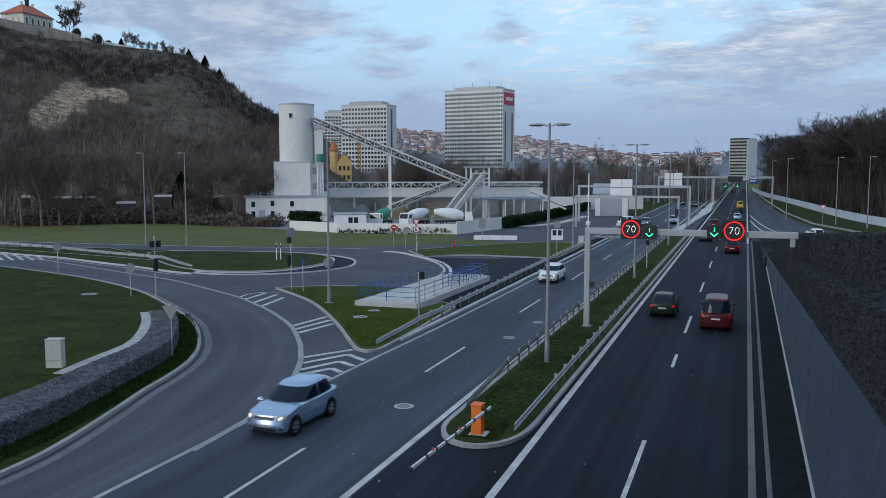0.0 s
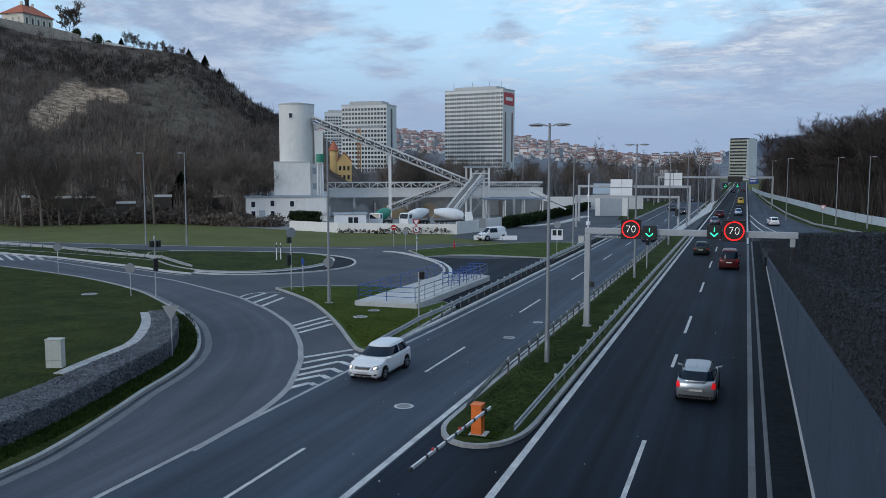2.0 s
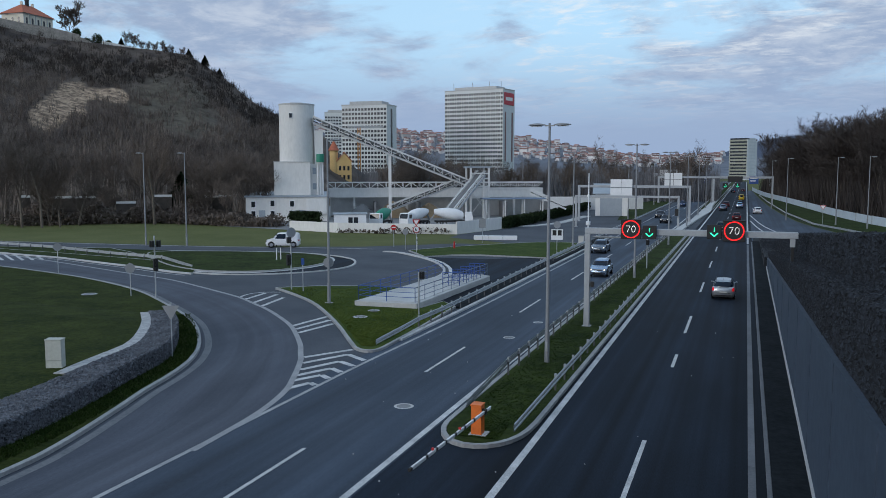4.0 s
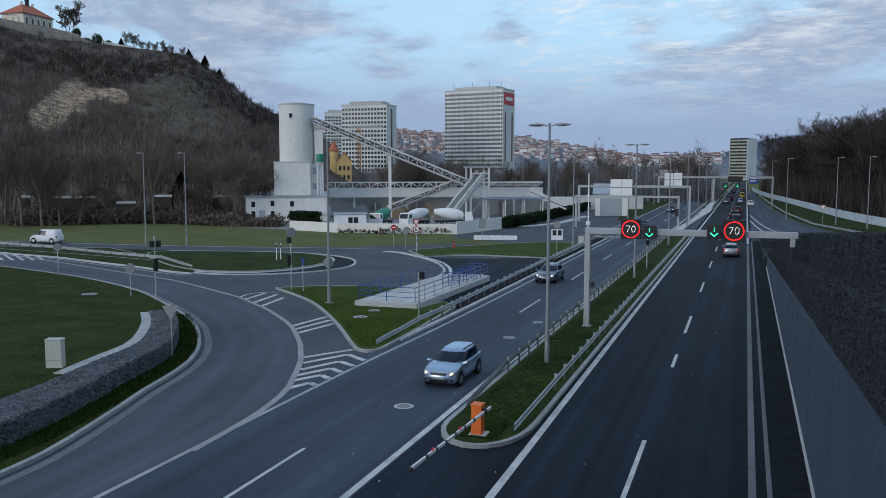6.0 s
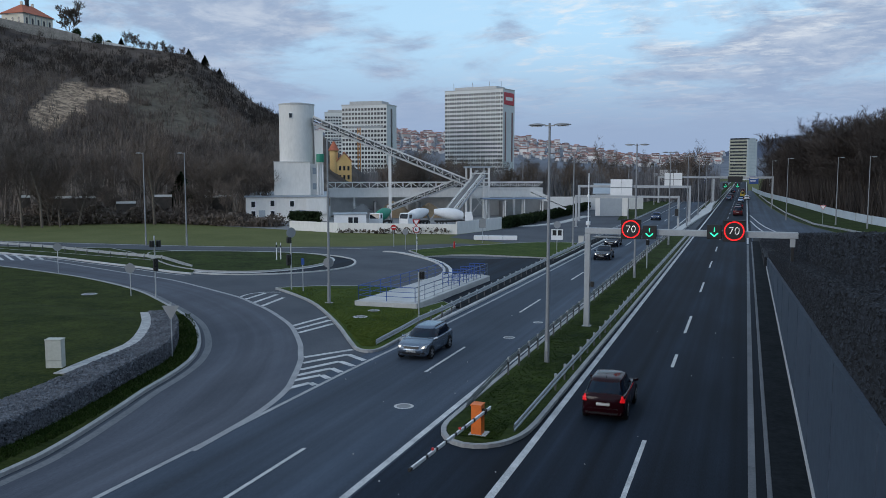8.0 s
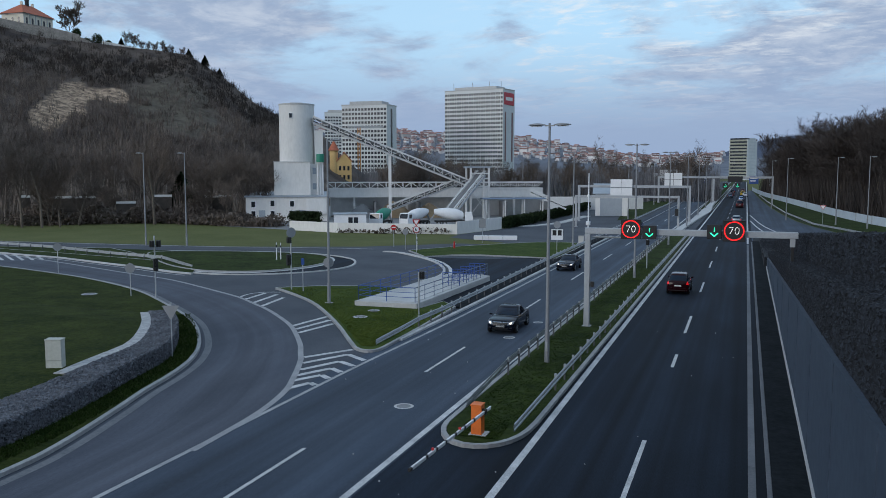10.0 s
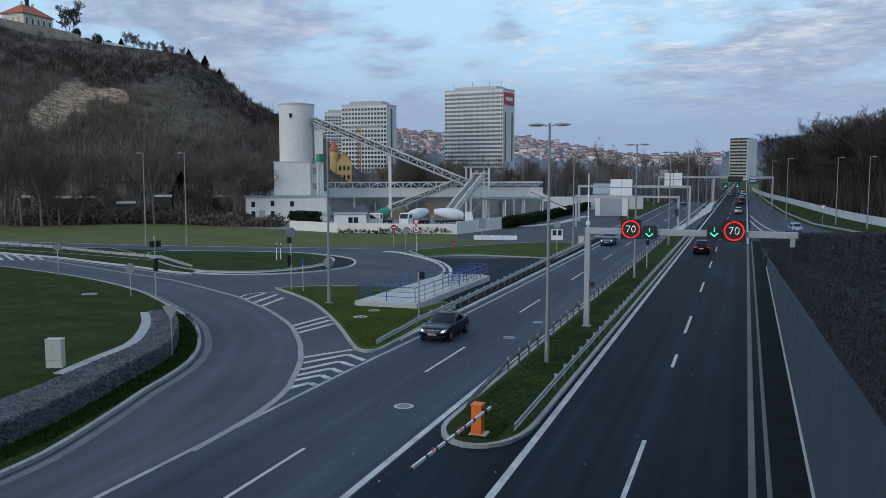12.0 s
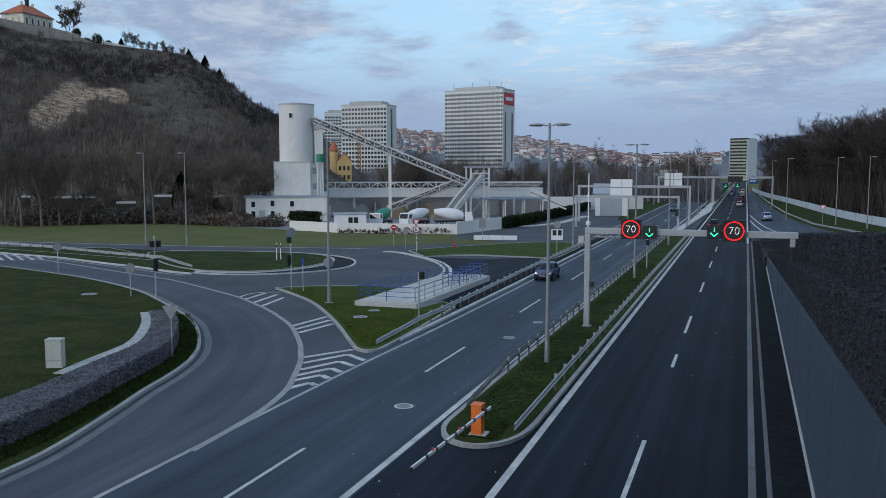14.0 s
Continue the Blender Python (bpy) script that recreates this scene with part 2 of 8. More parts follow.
# ---- mesh helpers ----
class Shape:
    """Vertices and faces gathered in plain lists."""

    def __init__(self):
        self.v, self.f, self.m = [], [], []

    def add(self, vs, fs, mi=0):
        k = len(self.v)
        self.v += [tuple(p) for p in vs]
        self.f += [tuple(i + k for i in f) for f in fs]
        self.m += [mi] * len(fs)
        return self

    def box(self, x0, x1, y0, y1, z0, z1, mi=0, at=None):
        vs = [(x, y, z) for z in (z0, z1) for x, y in ((x0, y0), (x1, y0), (x1, y1), (x0, y1))]
        if at is not None:
            vs = [at @ Vector(p) for p in vs]
        return self.add(vs, [(3, 2, 1, 0), (4, 5, 6, 7), (0, 1, 5, 4), (1, 2, 6, 5), (2, 3, 7, 6), (3, 0, 4, 7)], mi)

    def tube(self, p, q, r0, r1=None, n=8, mi=0, caps=True):
        p, q = Vector(p), Vector(q)
        r1 = r0 if r1 is None else r1
        d = (q - p).normalized()
        a = d.orthogonal().normalized()
        b = d.cross(a)
        vs = []
        for c, r in ((p, r0), (q, r1)):
            for i in range(n):
                t = 2 * math.pi * i / n
                vs.append(c + a * (r * math.cos(t)) + b * (r * math.sin(t)))
        fs = [(i, (i + 1) % n, n + (i + 1) % n, n + i) for i in range(n)]
        if caps:
            fs += [tuple(range(n - 1, -1, -1)), tuple(range(n, 2 * n))]
        return self.add(vs, fs, mi)

    def beam(self, p, q, w, h, mi=0):
        """A square bar from p to q, w wide and h high."""
        p, q = Vector(p), Vector(q)
        d = (q - p).normalized()
        s = d.cross(Vector((0, 0, 1)))
        s = s.normalized() if s.length > 1e-4 else Vector((1, 0, 0))
        u = s.cross(d)
        vs = [c + s * (w / 2 * i) + u * (h / 2 * j) for c in (p, q) for i, j in ((-1, -1), (1, -1), (1, 1), (-1, 1))]
        return self.add(vs, [(0, 1, 2, 3), (7, 6, 5, 4), (4, 5, 1, 0), (5, 6, 2, 1), (6, 7, 3, 2), (7, 4, 0, 3)], mi)

    def prism(self, pts, z0, z1, mi=0):
        """An upright prism over a plan outline (counter-clockwise)."""
        n = len(pts)
        vs = [(x, y, z0) for x, y in pts] + [(x, y, z1) for x, y in pts]
        return self.add(vs, [tuple(range(n - 1, -1, -1)), tuple(range(n, 2 * n))] + [(i, (i + 1) % n, n + (i + 1) % n, n + i) for i in range(n)], mi)

    def ribbon(self, pts, a, b, z0, z1, mi=0):
        """A strip between the offsets a and b to the left of a plan line, z0 to z1 high; flat where z0 is None."""
        n = len(pts)
        P = [Vector((p[0], p[1])) for p in pts]
        rows = []
        for i in range(n):
            d = (P[min(i + 1, n - 1)] - P[max(i - 1, 0)]).normalized()
            s = Vector((-d.y, d.x))
            rows.append((P[i] + s * a, P[i] + s * b))
        if z0 is None:
            vs = [(q.x, q.y, z1) for r in rows for q in r]
            return self.add(vs, [(2 * i, 2 * i + 2, 2 * i + 3, 2 * i + 1) if b > a else (2 * i + 1, 2 * i + 3, 2 * i + 2, 2 * i) for i in range(n - 1)], mi)
        vs = []
        for q, w in rows:
            vs += [(q.x, q.y, z0), (q.x, q.y, z1), (w.x, w.y, z1), (w.x, w.y, z0)]
        fs = []
        for i in range(n - 1):
            k = 4 * i
            fs += [(k + j, k + 4 + j, k + 4 + (j + 1) % 4, k + (j + 1) % 4) for j in range(4)]
        fs += [(3, 2, 1, 0), tuple(4 * n - 4 + j for j in range(4))]
        return self.add(vs, fs, mi)


def part(name, shape, mats, parent=None, label="", smooth=False, bevel=0.0):
    me = bpy.data.meshes.new(name)
    me.from_pydata(shape.v, [], shape.f)
    for mt in mats if isinstance(mats, (list, tuple)) else [mats]:
        me.materials.append(mt)
    if any(shape.m):
        me.polygons.foreach_set("material_index", shape.m)
    if smooth:
        me.polygons.foreach_set("use_smooth", [True] * len(me.polygons))
    me.update()
    ob = new(name, me)
    ob.parent = parent
    if label:
        ob["label"] = label
    if bevel:
        md = ob.modifiers.new("bevel", "BEVEL")
        md.width, md.segments, md.limit_method = bevel, 2, "ANGLE"
    return ob


def thing(name, label, category, m=None, group="", kind=""):
    ob = tagged(new(name), label, category, group, kind)
    if m is not None:
        ob.matrix_basis = m
    return ob


def structure(name, shape, mats, label, category, smooth=False, bevel=0.0):
    return tagged(part(name, shape, mats, None, "", smooth, bevel), label, category, "", "structure")


def spline(pts, n=8, closed=False):
    """A smooth line through plan points."""
    P = [Vector(p) for p in pts]
    out = []
    m = len(P)
    for i in range(m if closed else m - 1):
        if closed:
            a, b, c, d = P[i - 1], P[i], P[(i + 1) % m], P[(i + 2) % m]
        else:
            a, b, c, d = P[max(i - 1, 0)], P[i], P[i + 1], P[min(i + 2, m - 1)]
        for k in range(n):
            t = k / n
            out.append(0.5 * (2 * b + (c - a) * t + (2 * a - 5 * b + 4 * c - d) * t * t + (3 * b - a - 3 * c + d) * t ** 3))
    if not closed:
        out.append(P[-1])
    return [tuple(p) for p in out]


def area(pts, z, mi=0, into=None):
    """A flat sheet over any plan outline."""
    s = into or Shape()
    bm = bmesh.new()
    vs = [bm.verts.new((p[0], p[1], p[2] if len(p) > 2 else z)) for p in pts]
    f = bm.faces.new(vs)
    f.normal_update()
    if f.normal.z < 0:
        f.normal_flip()
    bmesh.ops.triangulate(bm, faces=[f])
    bm.verts.index_update()
    s.add([v.co[:] for v in bm.verts], [[v.index for v in f.verts] for f in bm.faces], mi)
    bm.free()
    return s

# ---- ground, roads and markings ----
def polar(bearing, dist):
    """A plan place from degrees left of +Y and metres."""
    return (-dist * math.sin(radians(bearing)), dist * math.cos(radians(bearing)))


s = Shape()
g_n = 24
for i in range(g_n + 1):
    for j in range(g_n + 1):
        s.v.append((-4200 + 8400 * i / g_n, -600 + 5000 * j / g_n, -0.05))
for i in range(g_n):
    for j in range(g_n):
        k = i * (g_n + 1) + j
        s.f.append((k, k + g_n + 1, k + g_n + 2, k + 1))
        s.m.append(0)
structure("ground", s, GRASS_PALE, "pale winter grass covering the flat valley floor", "grass")

s = Shape()
area([(-18.8, -12), (-18.8, 106), (-36, 106), (-46, 97.5), (-62.5, 91.5), (-97, 88.2), (-180, 80), (-180, -12)], -0.012, 0, s)
structure("junction", s, ASPHALT_OLD, "worn grey asphalt of the slip road and roundabout", "road")
s = Shape().ribbon([(-14.6, y) for y in range(-12, 740, 8)], -3.65, 4.35, None, 0.0)
structure("road_left", s, ASPHALT, "grey asphalt carriageway with two lanes", "road")
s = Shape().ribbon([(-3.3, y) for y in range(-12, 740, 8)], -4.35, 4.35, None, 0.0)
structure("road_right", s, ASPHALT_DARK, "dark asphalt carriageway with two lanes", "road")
s = Shape()
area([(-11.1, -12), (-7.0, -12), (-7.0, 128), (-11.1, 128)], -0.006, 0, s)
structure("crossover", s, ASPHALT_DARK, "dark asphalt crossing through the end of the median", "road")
s = Shape()
area([(-19, 106), (-30, 109), (-40.5, 115), (-41, 121), (-38.0, 135), (-36.6, 178), (-36.9, 215), (-19, 215)], -0.02, 0, s)
area([(-19, 215), (-36.9, 215), (-60, 330), (-19, 330)], -0.024, 0, s)
structure("service_verge", area([(-23.4, 165), (-31, 238), (-25, 300), (-20.9, 300), (-20.7, 245), (-20.6, 170)], 0.0), GRASS, "green grass verge beside the carriageway", "grass")
structure("service_kerb", Shape().ribbon([(-36.0, 140.2), (-33.5, 144.2), (-31.3, 153.3), (-30.8, 177.4)], 0.0, 1.6, -0.05, 0.1), CONCRETE, "pale concrete kerb strip along the access road", "kerb")
structure("service_road", s, SERVICE, "pale dusty asphalt access road beside the yard", "road")
ramp_line = spline([(30, 92), (17, 122), (8.6, 158), (5.2, 198), (2.9, 260), (1.5, 330), (0.2, 420)], 8)
structure("ramp_road", Shape().ribbon(ramp_line, -2.6, 3.0, None, -0.016), ASPHALT, "grey asphalt ramp joining the carriageway", "road")


def strip_line(name, pts, w, mat=PAINT, label="white painted line on the asphalt"):
    s = Shape()
    s.ribbon(pts, -w / 2, w / 2, None, 0.011 if mat is PAINT_WORN else 0.006)
    structure(name, s, mat, label, "road marking")


def straight(x, y0, y1, step=10):
    n = max(1, round((y1 - y0) / step))
    return [(x, y0 + (y1 - y0) * i / n) for i in range(n + 1)]


strip_line("edge_line", straight(-7.0, -10, 730), 0.27)
strip_line("edge_line", spline([(-18.2, -10), (-18.2, 30), (-18.15, 38), (-18.0, 44), (-17.86, 51), (-17.75, 65), (-17.75, 90), (-17.8, 180), (-18.0, 380), (-18.2, 730)], 6), 0.2, PAINT_DIRTY)
strip_line("edge_line", straight(-11.15, -10, 730), 0.25)
strip_line("edge_line", straight(0.5, 118, 730), 0.25)
lawn_edge = spline([(-22.3, 5), (-22.3, 13), (-22.5, 19.9), (-22.9, 22.7), (-24.1, 26.9), (-25.0, 29.7), (-25.8, 32.7), (-26.7, 35.2), (-28.0, 37.7), (-29.7, 40.2), (-32.2, 43.3), (-34.9, 46.0), (-39.0, 49.4), (-46.5, 54.9), (-55.9, 59.5), (-65.9, 62.7), (-70.9, 64.0), (-110, 73.5), (-180, 88)], 6)
lawn_edge = lawn_edge[::-1]
split = spline([(-18.1, 24), (-18.4, 28.5), (-19.1, 32), (-20.1, 34.6), (-21.4, 37.5), (-22.4, 39.3), (-23.5, 41.2), (-25.4, 44), (-26.9, 46), (-28.7, 48), (-31.5, 50.8), (-33.9, 52.8), (-36.6, 55), (-38.8, 56.4), (-43.5, 59.2), (-48.6, 62), (-54, 64), (-82, 74.2), (-120, 84)], 6)
strip_line("curve_line", split, 0.3, PAINT_WORN, "broad worn white line along the slip road")
strip_line("curve_line", spline([(-36.7, 55.1), (-37.0, 56.8), (-36.4, 58.1), (-35.1, 58.6)], 6), 0.2)

slip_in = [p for p in lawn_edge[::-1] if p[1] > 4]
slip_rows = Shape()
slip_track = []
slip_out = [(-18.0, 5), (-18.05, 14), (-18.1, 22)] + split
for i in range(120):
    ab = []
    for line in (slip_in, slip_out):
        f = i / 119 * (len(line) - 1)
        k = min(int(f), len(line) - 2)
        ab.append(Vector(line[k][:2]).lerp(Vector(line[k + 1][:2]), f - k))
    for j in range(13):
        p = ab[0].lerp(ab[1], j / 12)
        slip_rows.v.append((p.x, p.y, 0.004))
        slip_track.append((8.0 * j / 12, 90.0 * i / 119, 0.0))
for i in range(119):
    slip_rows.f += [(13 * i + j, 13 * i + 13 + j, 13 * i + 14 + j, 13 * i + j + 1) for j in range(12)]
slip_rows.m = [0] * len(slip_rows.f)
slip_road = structure("slip_road", slip_rows, ASPHALT_BEND, "worn grey asphalt slip road with polished wheel tracks", "road")
slip_at = slip_road.data.attributes.new("track", "FLOAT_VECTOR", "POINT")
slip_at.data.foreach_set("vector", [c for q in slip_track for c in q])


def lane_dash(x, y0, y1, w):
    s = Shape().ribbon([(x, y0), (x, y1)], -w / 2, w / 2, None, 0.006)
    return tagged(part("lane_dash", s, PAINT), "white dash between two traffic lanes", "road marking", "lane dashes", "structure")


for y0, y1 in [(24.4, 30.6), (42.7, 45.8)] + [(52.1 + 18.05 * k, 58.3 + 18.05 * k) for k in range(36)]:
    lane_dash(-3.19, y0, y1, 0.16)
for k in range(38):
    lane_dash(-14.5, 19.4 + 18.2 * k, 25.6 + 18.2 * k, 0.15)

# hatched bars between slip road and carriageway
def hatch(*pts):
    s = Shape()
    for a, b in zip(pts, pts[1:]):
        s.ribbon([a, b], -0.17, 0.17, None, 0.007 + 0.004 * (a is not pts[0]))
    tagged(part("hatch_bar", s, PAINT), "white hatching bar painted on the asphalt", "road marking", "hatching bars", "structure")


hatch((-21.7, 38.4), (-20.1, 41.0))
hatch((-21.1, 37.2), (-19.8, 39.8), (-18.35, 38.8))
hatch((-20.5, 35.9), (-19.5, 38.2), (-18.35, 37.5))
hatch((-20.1, 34.8), (-19.2, 36.7), (-18.35, 36.1))
hatch((-19.8, 33.8), (-19.0, 35.3), (-18.35, 34.8))
hatch((-19.3, 32.5), (-18.8, 33.8), (-18.35, 33.5))
for k in range(3):
    hatch((-26.8 + 0.75 * k, 46.0 - 0.9 * k), (-26.3 + 0.8 * k, 49.8 - 1.1 * k))
hatch((-35.75, 54.43), (-36.03, 57.77))
hatch((-34.24, 53.24), (-34.77, 57.41))
hatch((-32.84, 52.09), (-33.43, 56.17))
for k in range(5):
    hatch((-82.8 + 1.1 * k, 73.9 + 0.4 * k), (-76.2 + 1.05 * k, 69.2 + 0.37 * k))

# concrete channel and kerb beside the wall
for k in range(14):
    s = Shape().box(0.37, 0.61, 5.0 + 8 * k, 12.97 + 8 * k, -0.1, 0.015)
    tagged(part("gutter_slab", s, GUTTER, None, "", False, 0.01), "long pale concrete gutter slab at the road edge", "gutter", "gutter slabs", "structure")
s = Shape().box(0.92, 1.07, -10, 120, -0.1, 0.12)
structure("kerb_wall_side", s, GUTTER, "grey concrete kerb before the retaining wall", "kerb", bevel=0.02)
s = Shape().box(1.07, 2.3, -10, 122, -0.1, 0.1)
structure("pavement_wall_side", s, DIRT, "dark narrow service strip below the wall", "pavement")


def kerbed(name, pts, z, mat, label, category="grass", kerb=0.16, closed=True):
    """A raised area with a concrete kerb round it."""
    structure(name, area(pts, z), mat, label, category)
    ring = list(pts) + [pts[0]] if closed else pts
    s = Shape().ribbon(ring, -0.02, kerb, -0.1, z + 0.02)
    structure("kerb", s, KERB, "pale concrete kerb round the grass", "kerb")


# left lawn with the gabion wall, raised behind it
structure("lawn", area(lawn_edge + [(-22.4, -12), (-180, -12)], 0.12), LAWN, "short green grass verge beside the slip road", "grass")
structure("kerb", Shape().ribbon(lawn_edge, -0.02, 0.2, -0.1, 0.15), KERB, "pale concrete kerb along the slip road", "kerb")
structure("gutter", Shape().ribbon(lawn_edge, 0.42, 0.8, None, 0.010), DUST_PALE, "dusty pale edge band along the slip road", "gutter")
gab = spline([(-23.9, 10), (-24.2, 17), (-24.45, 21.7), (-24.9, 24.4), (-25.5, 26.9), (-26.6, 30.6), (-27.7, 34.6), (-29.3, 37.6), (-31.8, 41.1), (-36.0, 46.0)], 6)
gab_h = [1.0 if i < len(gab) - 8 else 1.0 - 0.08 * (i - len(gab) + 8) for i in range(len(gab))]


def offset(pts, a):
    out = []
    for i in range(len(pts)):
        d = (Vector(pts[min(i + 1, len(pts) - 1)]) - Vector(pts[max(i - 1, 0)])).normalized()
        out.append((pts[i][0] - d.y * a, pts[i][1] + d.x * a))
    return out


back = [Vector(p).lerp(Vector(q), 1.22 - 0.22 * max(0, i - 10) / 14 if i < 24 else max(0.76, 1 - 0.02 * (i - 24))).to_tuple() for i, (p, q) in enumerate(zip(gab, offset(gab, 1.9)))]
s = Shape()
for i, (p, h) in enumerate(zip(back, gab_h)):
    for k in range(9):
        t = k / 8
        s.v.append((p[0] - 46 * t, p[1] + 10 * t * t * (i / len(gab)), 0.135 + (h - 0.16) * (1 - t * t * (3 - 2 * t))))
for i in range(len(back) - 1):
    for k in range(8):
        a = i * 9 + k
        s.f.append((a, a + 9, a + 10, a + 1))
        s.m.append(0)
structure("lawn_bank", s, LAWN, "short green lawn raised behind the stone wall", "grass", smooth=True)

# median
nose = [(-10.55, 128), (-10.55, 31)] + [(-9.05 - 1.5 * math.cos(t), 30.3 - 2.5 * math.sin(t)) for t in np.linspace(0.15, math.pi - 0.15, 12)] + [(-7.5, 31), (-7.5, 128)]
kerbed("median", nose, 0.12, GRASS, "green grass strip between the two carriageways", kerb=-0.22)
kerbed("median_far", [(-10.4, 215), (-7.6, 215), (-7.6, 720), (-10.4, 720)], 0.12, GRASS, "green grass strip between the carriageways further on", kerb=-0.2)
s = Shape()
s.prism([(-10.6, 138), (-9.4, 138), (-8.7, 165), (-7.4, 203), (-8.4, 268), (-9.6, 262), (-9.7, 170)], 0.0, 0.3)
structure("median_wedge", s, CONCRETE, "pale concrete wedge in the median opening", "barrier", bevel=0.05)
structure("median_gap", area([(-11.1, 128), (-7.0, 128), (-7.0, 730), (-11.1, 730)], -0.006), ASPHALT_OLD, "worn asphalt opening in the median", "road")

# triangular island and the strips beyond
isl = spline([(-36.4, 60.0), (-35.2, 59.2), (-30, 54.6), (-24.7, 48.0), (-20.8, 42.4), (-19.6, 40.9), (-18.75, 41.0), (-18.7, 43)], 5) + [(-18.9, 48), (-19.4, 56), (-20.9, 58), (-21.4, 54.4), (-26.2, 54.2), (-26.0, 63.5), (-29.5, 63.5), (-33.3, 62.4)]
kerbed("traffic_island", isl[::-1], 0.12, GRASS_FRESH, "green triangular traffic island with pale kerb")
structure("verge_strip", Shape().ribbon([(-18.45, 44), (-18.35, 52), (-18.3, 66), (-18.3, 124)], -0.0, 0.3, -0.1, 0.13), KERB_PALE, "narrow concrete edge strip below the guard rail", "kerb", bevel=0.02)
# dark flat strip on the ground below the rail
structure("dark_verge", Shape().ribbon([(-19.3, 56), (-19.4, 66), (-19.4, 124)], -0.78, 0.5, None, 0.09), DIRT, "dark ground strip under the guard rail", "verge")
ring = spline([(-67.8, 81.2), (-59.5, 85.6), (-50.6, 87.0), (-45.2, 86), (-41.0, 83.4), (-38.7, 80.0), (-37.6, 76), (-38.6, 72), (-41.5, 68.6), (-45.7, 66.6), (-50.6, 66.9), (-57, 70.5)], 6, closed=True)
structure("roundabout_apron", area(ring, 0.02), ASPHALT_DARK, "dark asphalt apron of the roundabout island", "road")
structure("roundabout_kerb", Shape().ribbon(ring + [ring[0]], -0.25, 0.0, -0.05, 0.1), CONCRETE, "pale concrete rim of the roundabout island", "kerb")
inner = spline([(-66, 80.7), (-59.5, 84.6), (-50.6, 86.0), (-45.8, 85), (-42.6, 81.6), (-41.2, 76.7), (-42, 72.2), (-44, 69.2), (-47, 68.0), (-50.6, 68.2), (-57, 71.8)], 6, closed=True)
structure("roundabout_rim", area(offset(inner, 0.5), 0.05), CONCRETE, "grey paved band round the roundabout island", "road")
kerbed("roundabout_island", inner[::-1], 0.16, GRASS, "green grass island of the roundabout")
approach_edge = spline([(-82.9, 75.0), (-77.7, 74.0), (-72.7, 73.2), (-67.1, 71.5), (-61.9, 69.9), (-57.0, 68.4), (-52.2, 66.6), (-49.1, 65.9)], 4)
structure("approach_island", area(approach_edge + [(-50.5, 68.2), (-59.5, 79.9), (-65.4, 83.5), (-73.9, 83.5), (-80.3, 82.8), (-82.5, 79.6), (-87.1, 78.7)], 0.11), GRASS, "green grass strip behind the guard rail", "grass")
structure("approach_kerb", Shape().ribbon(approach_edge, -0.15, 0.15, -0.05, 0.13), KERB_PALE, "pale kerb along the approach road", "kerb")
structure("approach_line", Shape().ribbon(approach_edge, -1.0, -0.75, None, 0.012), PAINT_DIRTY, "white line along the approach kerb", "road marking")
strip_line("road_edge", spline([(-97.0, 87.8), (-87.6, 88.3), (-74.5, 89.5), (-62.6, 91.2), (-50.9, 93.8), (-43.5, 94.8)], 4), 0.4, PAINT_DIRTY)
kerbed("long_island", [(-68.5, 80.6), (-74.6, 84.0), (-90, 81.0), (-130, 75), (-130, 74), (-90, 79), (-68, 75.6), (-60, 74.0), (-58, 73)], 0.1, GRASS, "long green grass strip between two roads")
arc = spline([(-40.8, 91.6), (-39.1, 91.5), (-35.2, 88.0), (-31.8, 84.2), (-29.2, 80.0), (-27.5, 76.0), (-26.6, 72.2), (-26.8, 68.3)], 6)
structure("arc_kerb", Shape().ribbon(arc, 0.0, 0.28, -0.05, 0.12), KERB_PALE, "pale kerb curving round the junction", "kerb", bevel=0.02)
structure("arc_gutter", Shape().ribbon(arc, 0.62, 0.98, None, 0.012), PAINT, "white line along the curved kerb", "road marking")
kerbed("grass_strip", [(-38.2, 93.8), (-33.8, 87.7), (-31.6, 90.5), (-28.5, 91.6), (-23.8, 91.3), (-19.6, 90.9), (-19.6, 103.7), (-19.8, 110.5), (-22.7, 111.3), (-26.3, 110.0), (-29.4, 107.0), (-32.2, 103.3), (-34.8, 99.8)][::-1], 0.12, GRASS_FRESH, "green grass strip beside the access road")
structure("access_road", area([(-19.9, 55), (-19.9, 96), (-26, 88.6), (-31.5, 87.9), (-35.5, 88.6), (-30.2, 84.1), (-26.5, 76), (-26.8, 69), (-26.3, 62), (-21.5, 54.8)], 0.004), ASPHALT_DARK, "dark asphalt beside the ramp", "road")

# ---- retaining wall and gabions on the right ----
s = Shape()
s.add([(x, y, z) for y in (-10, 92) for x, z in ((2.25, 0.1), (2.25, 6.41 - 0.0596 * y), (2.42, 6.41 - 0.0596 * y), (2.42, 0.1))],
      [(0, 1, 2, 3), (7, 6, 5, 4), (0, 4, 5, 1), (1, 5, 6, 2), (2, 6, 7, 3), (3, 7, 4, 0)])
structure("wall_right", s, WALL_BLUE, "smooth blue-grey concrete retaining wall with sloping top", "wall")
s = Shape().box(2.17, 2.25, -10, 92, 0.1, 0.18)
structure("wall_foot", s, CONCRETE, "thin pale concrete foot of the retaining wall", "trim")


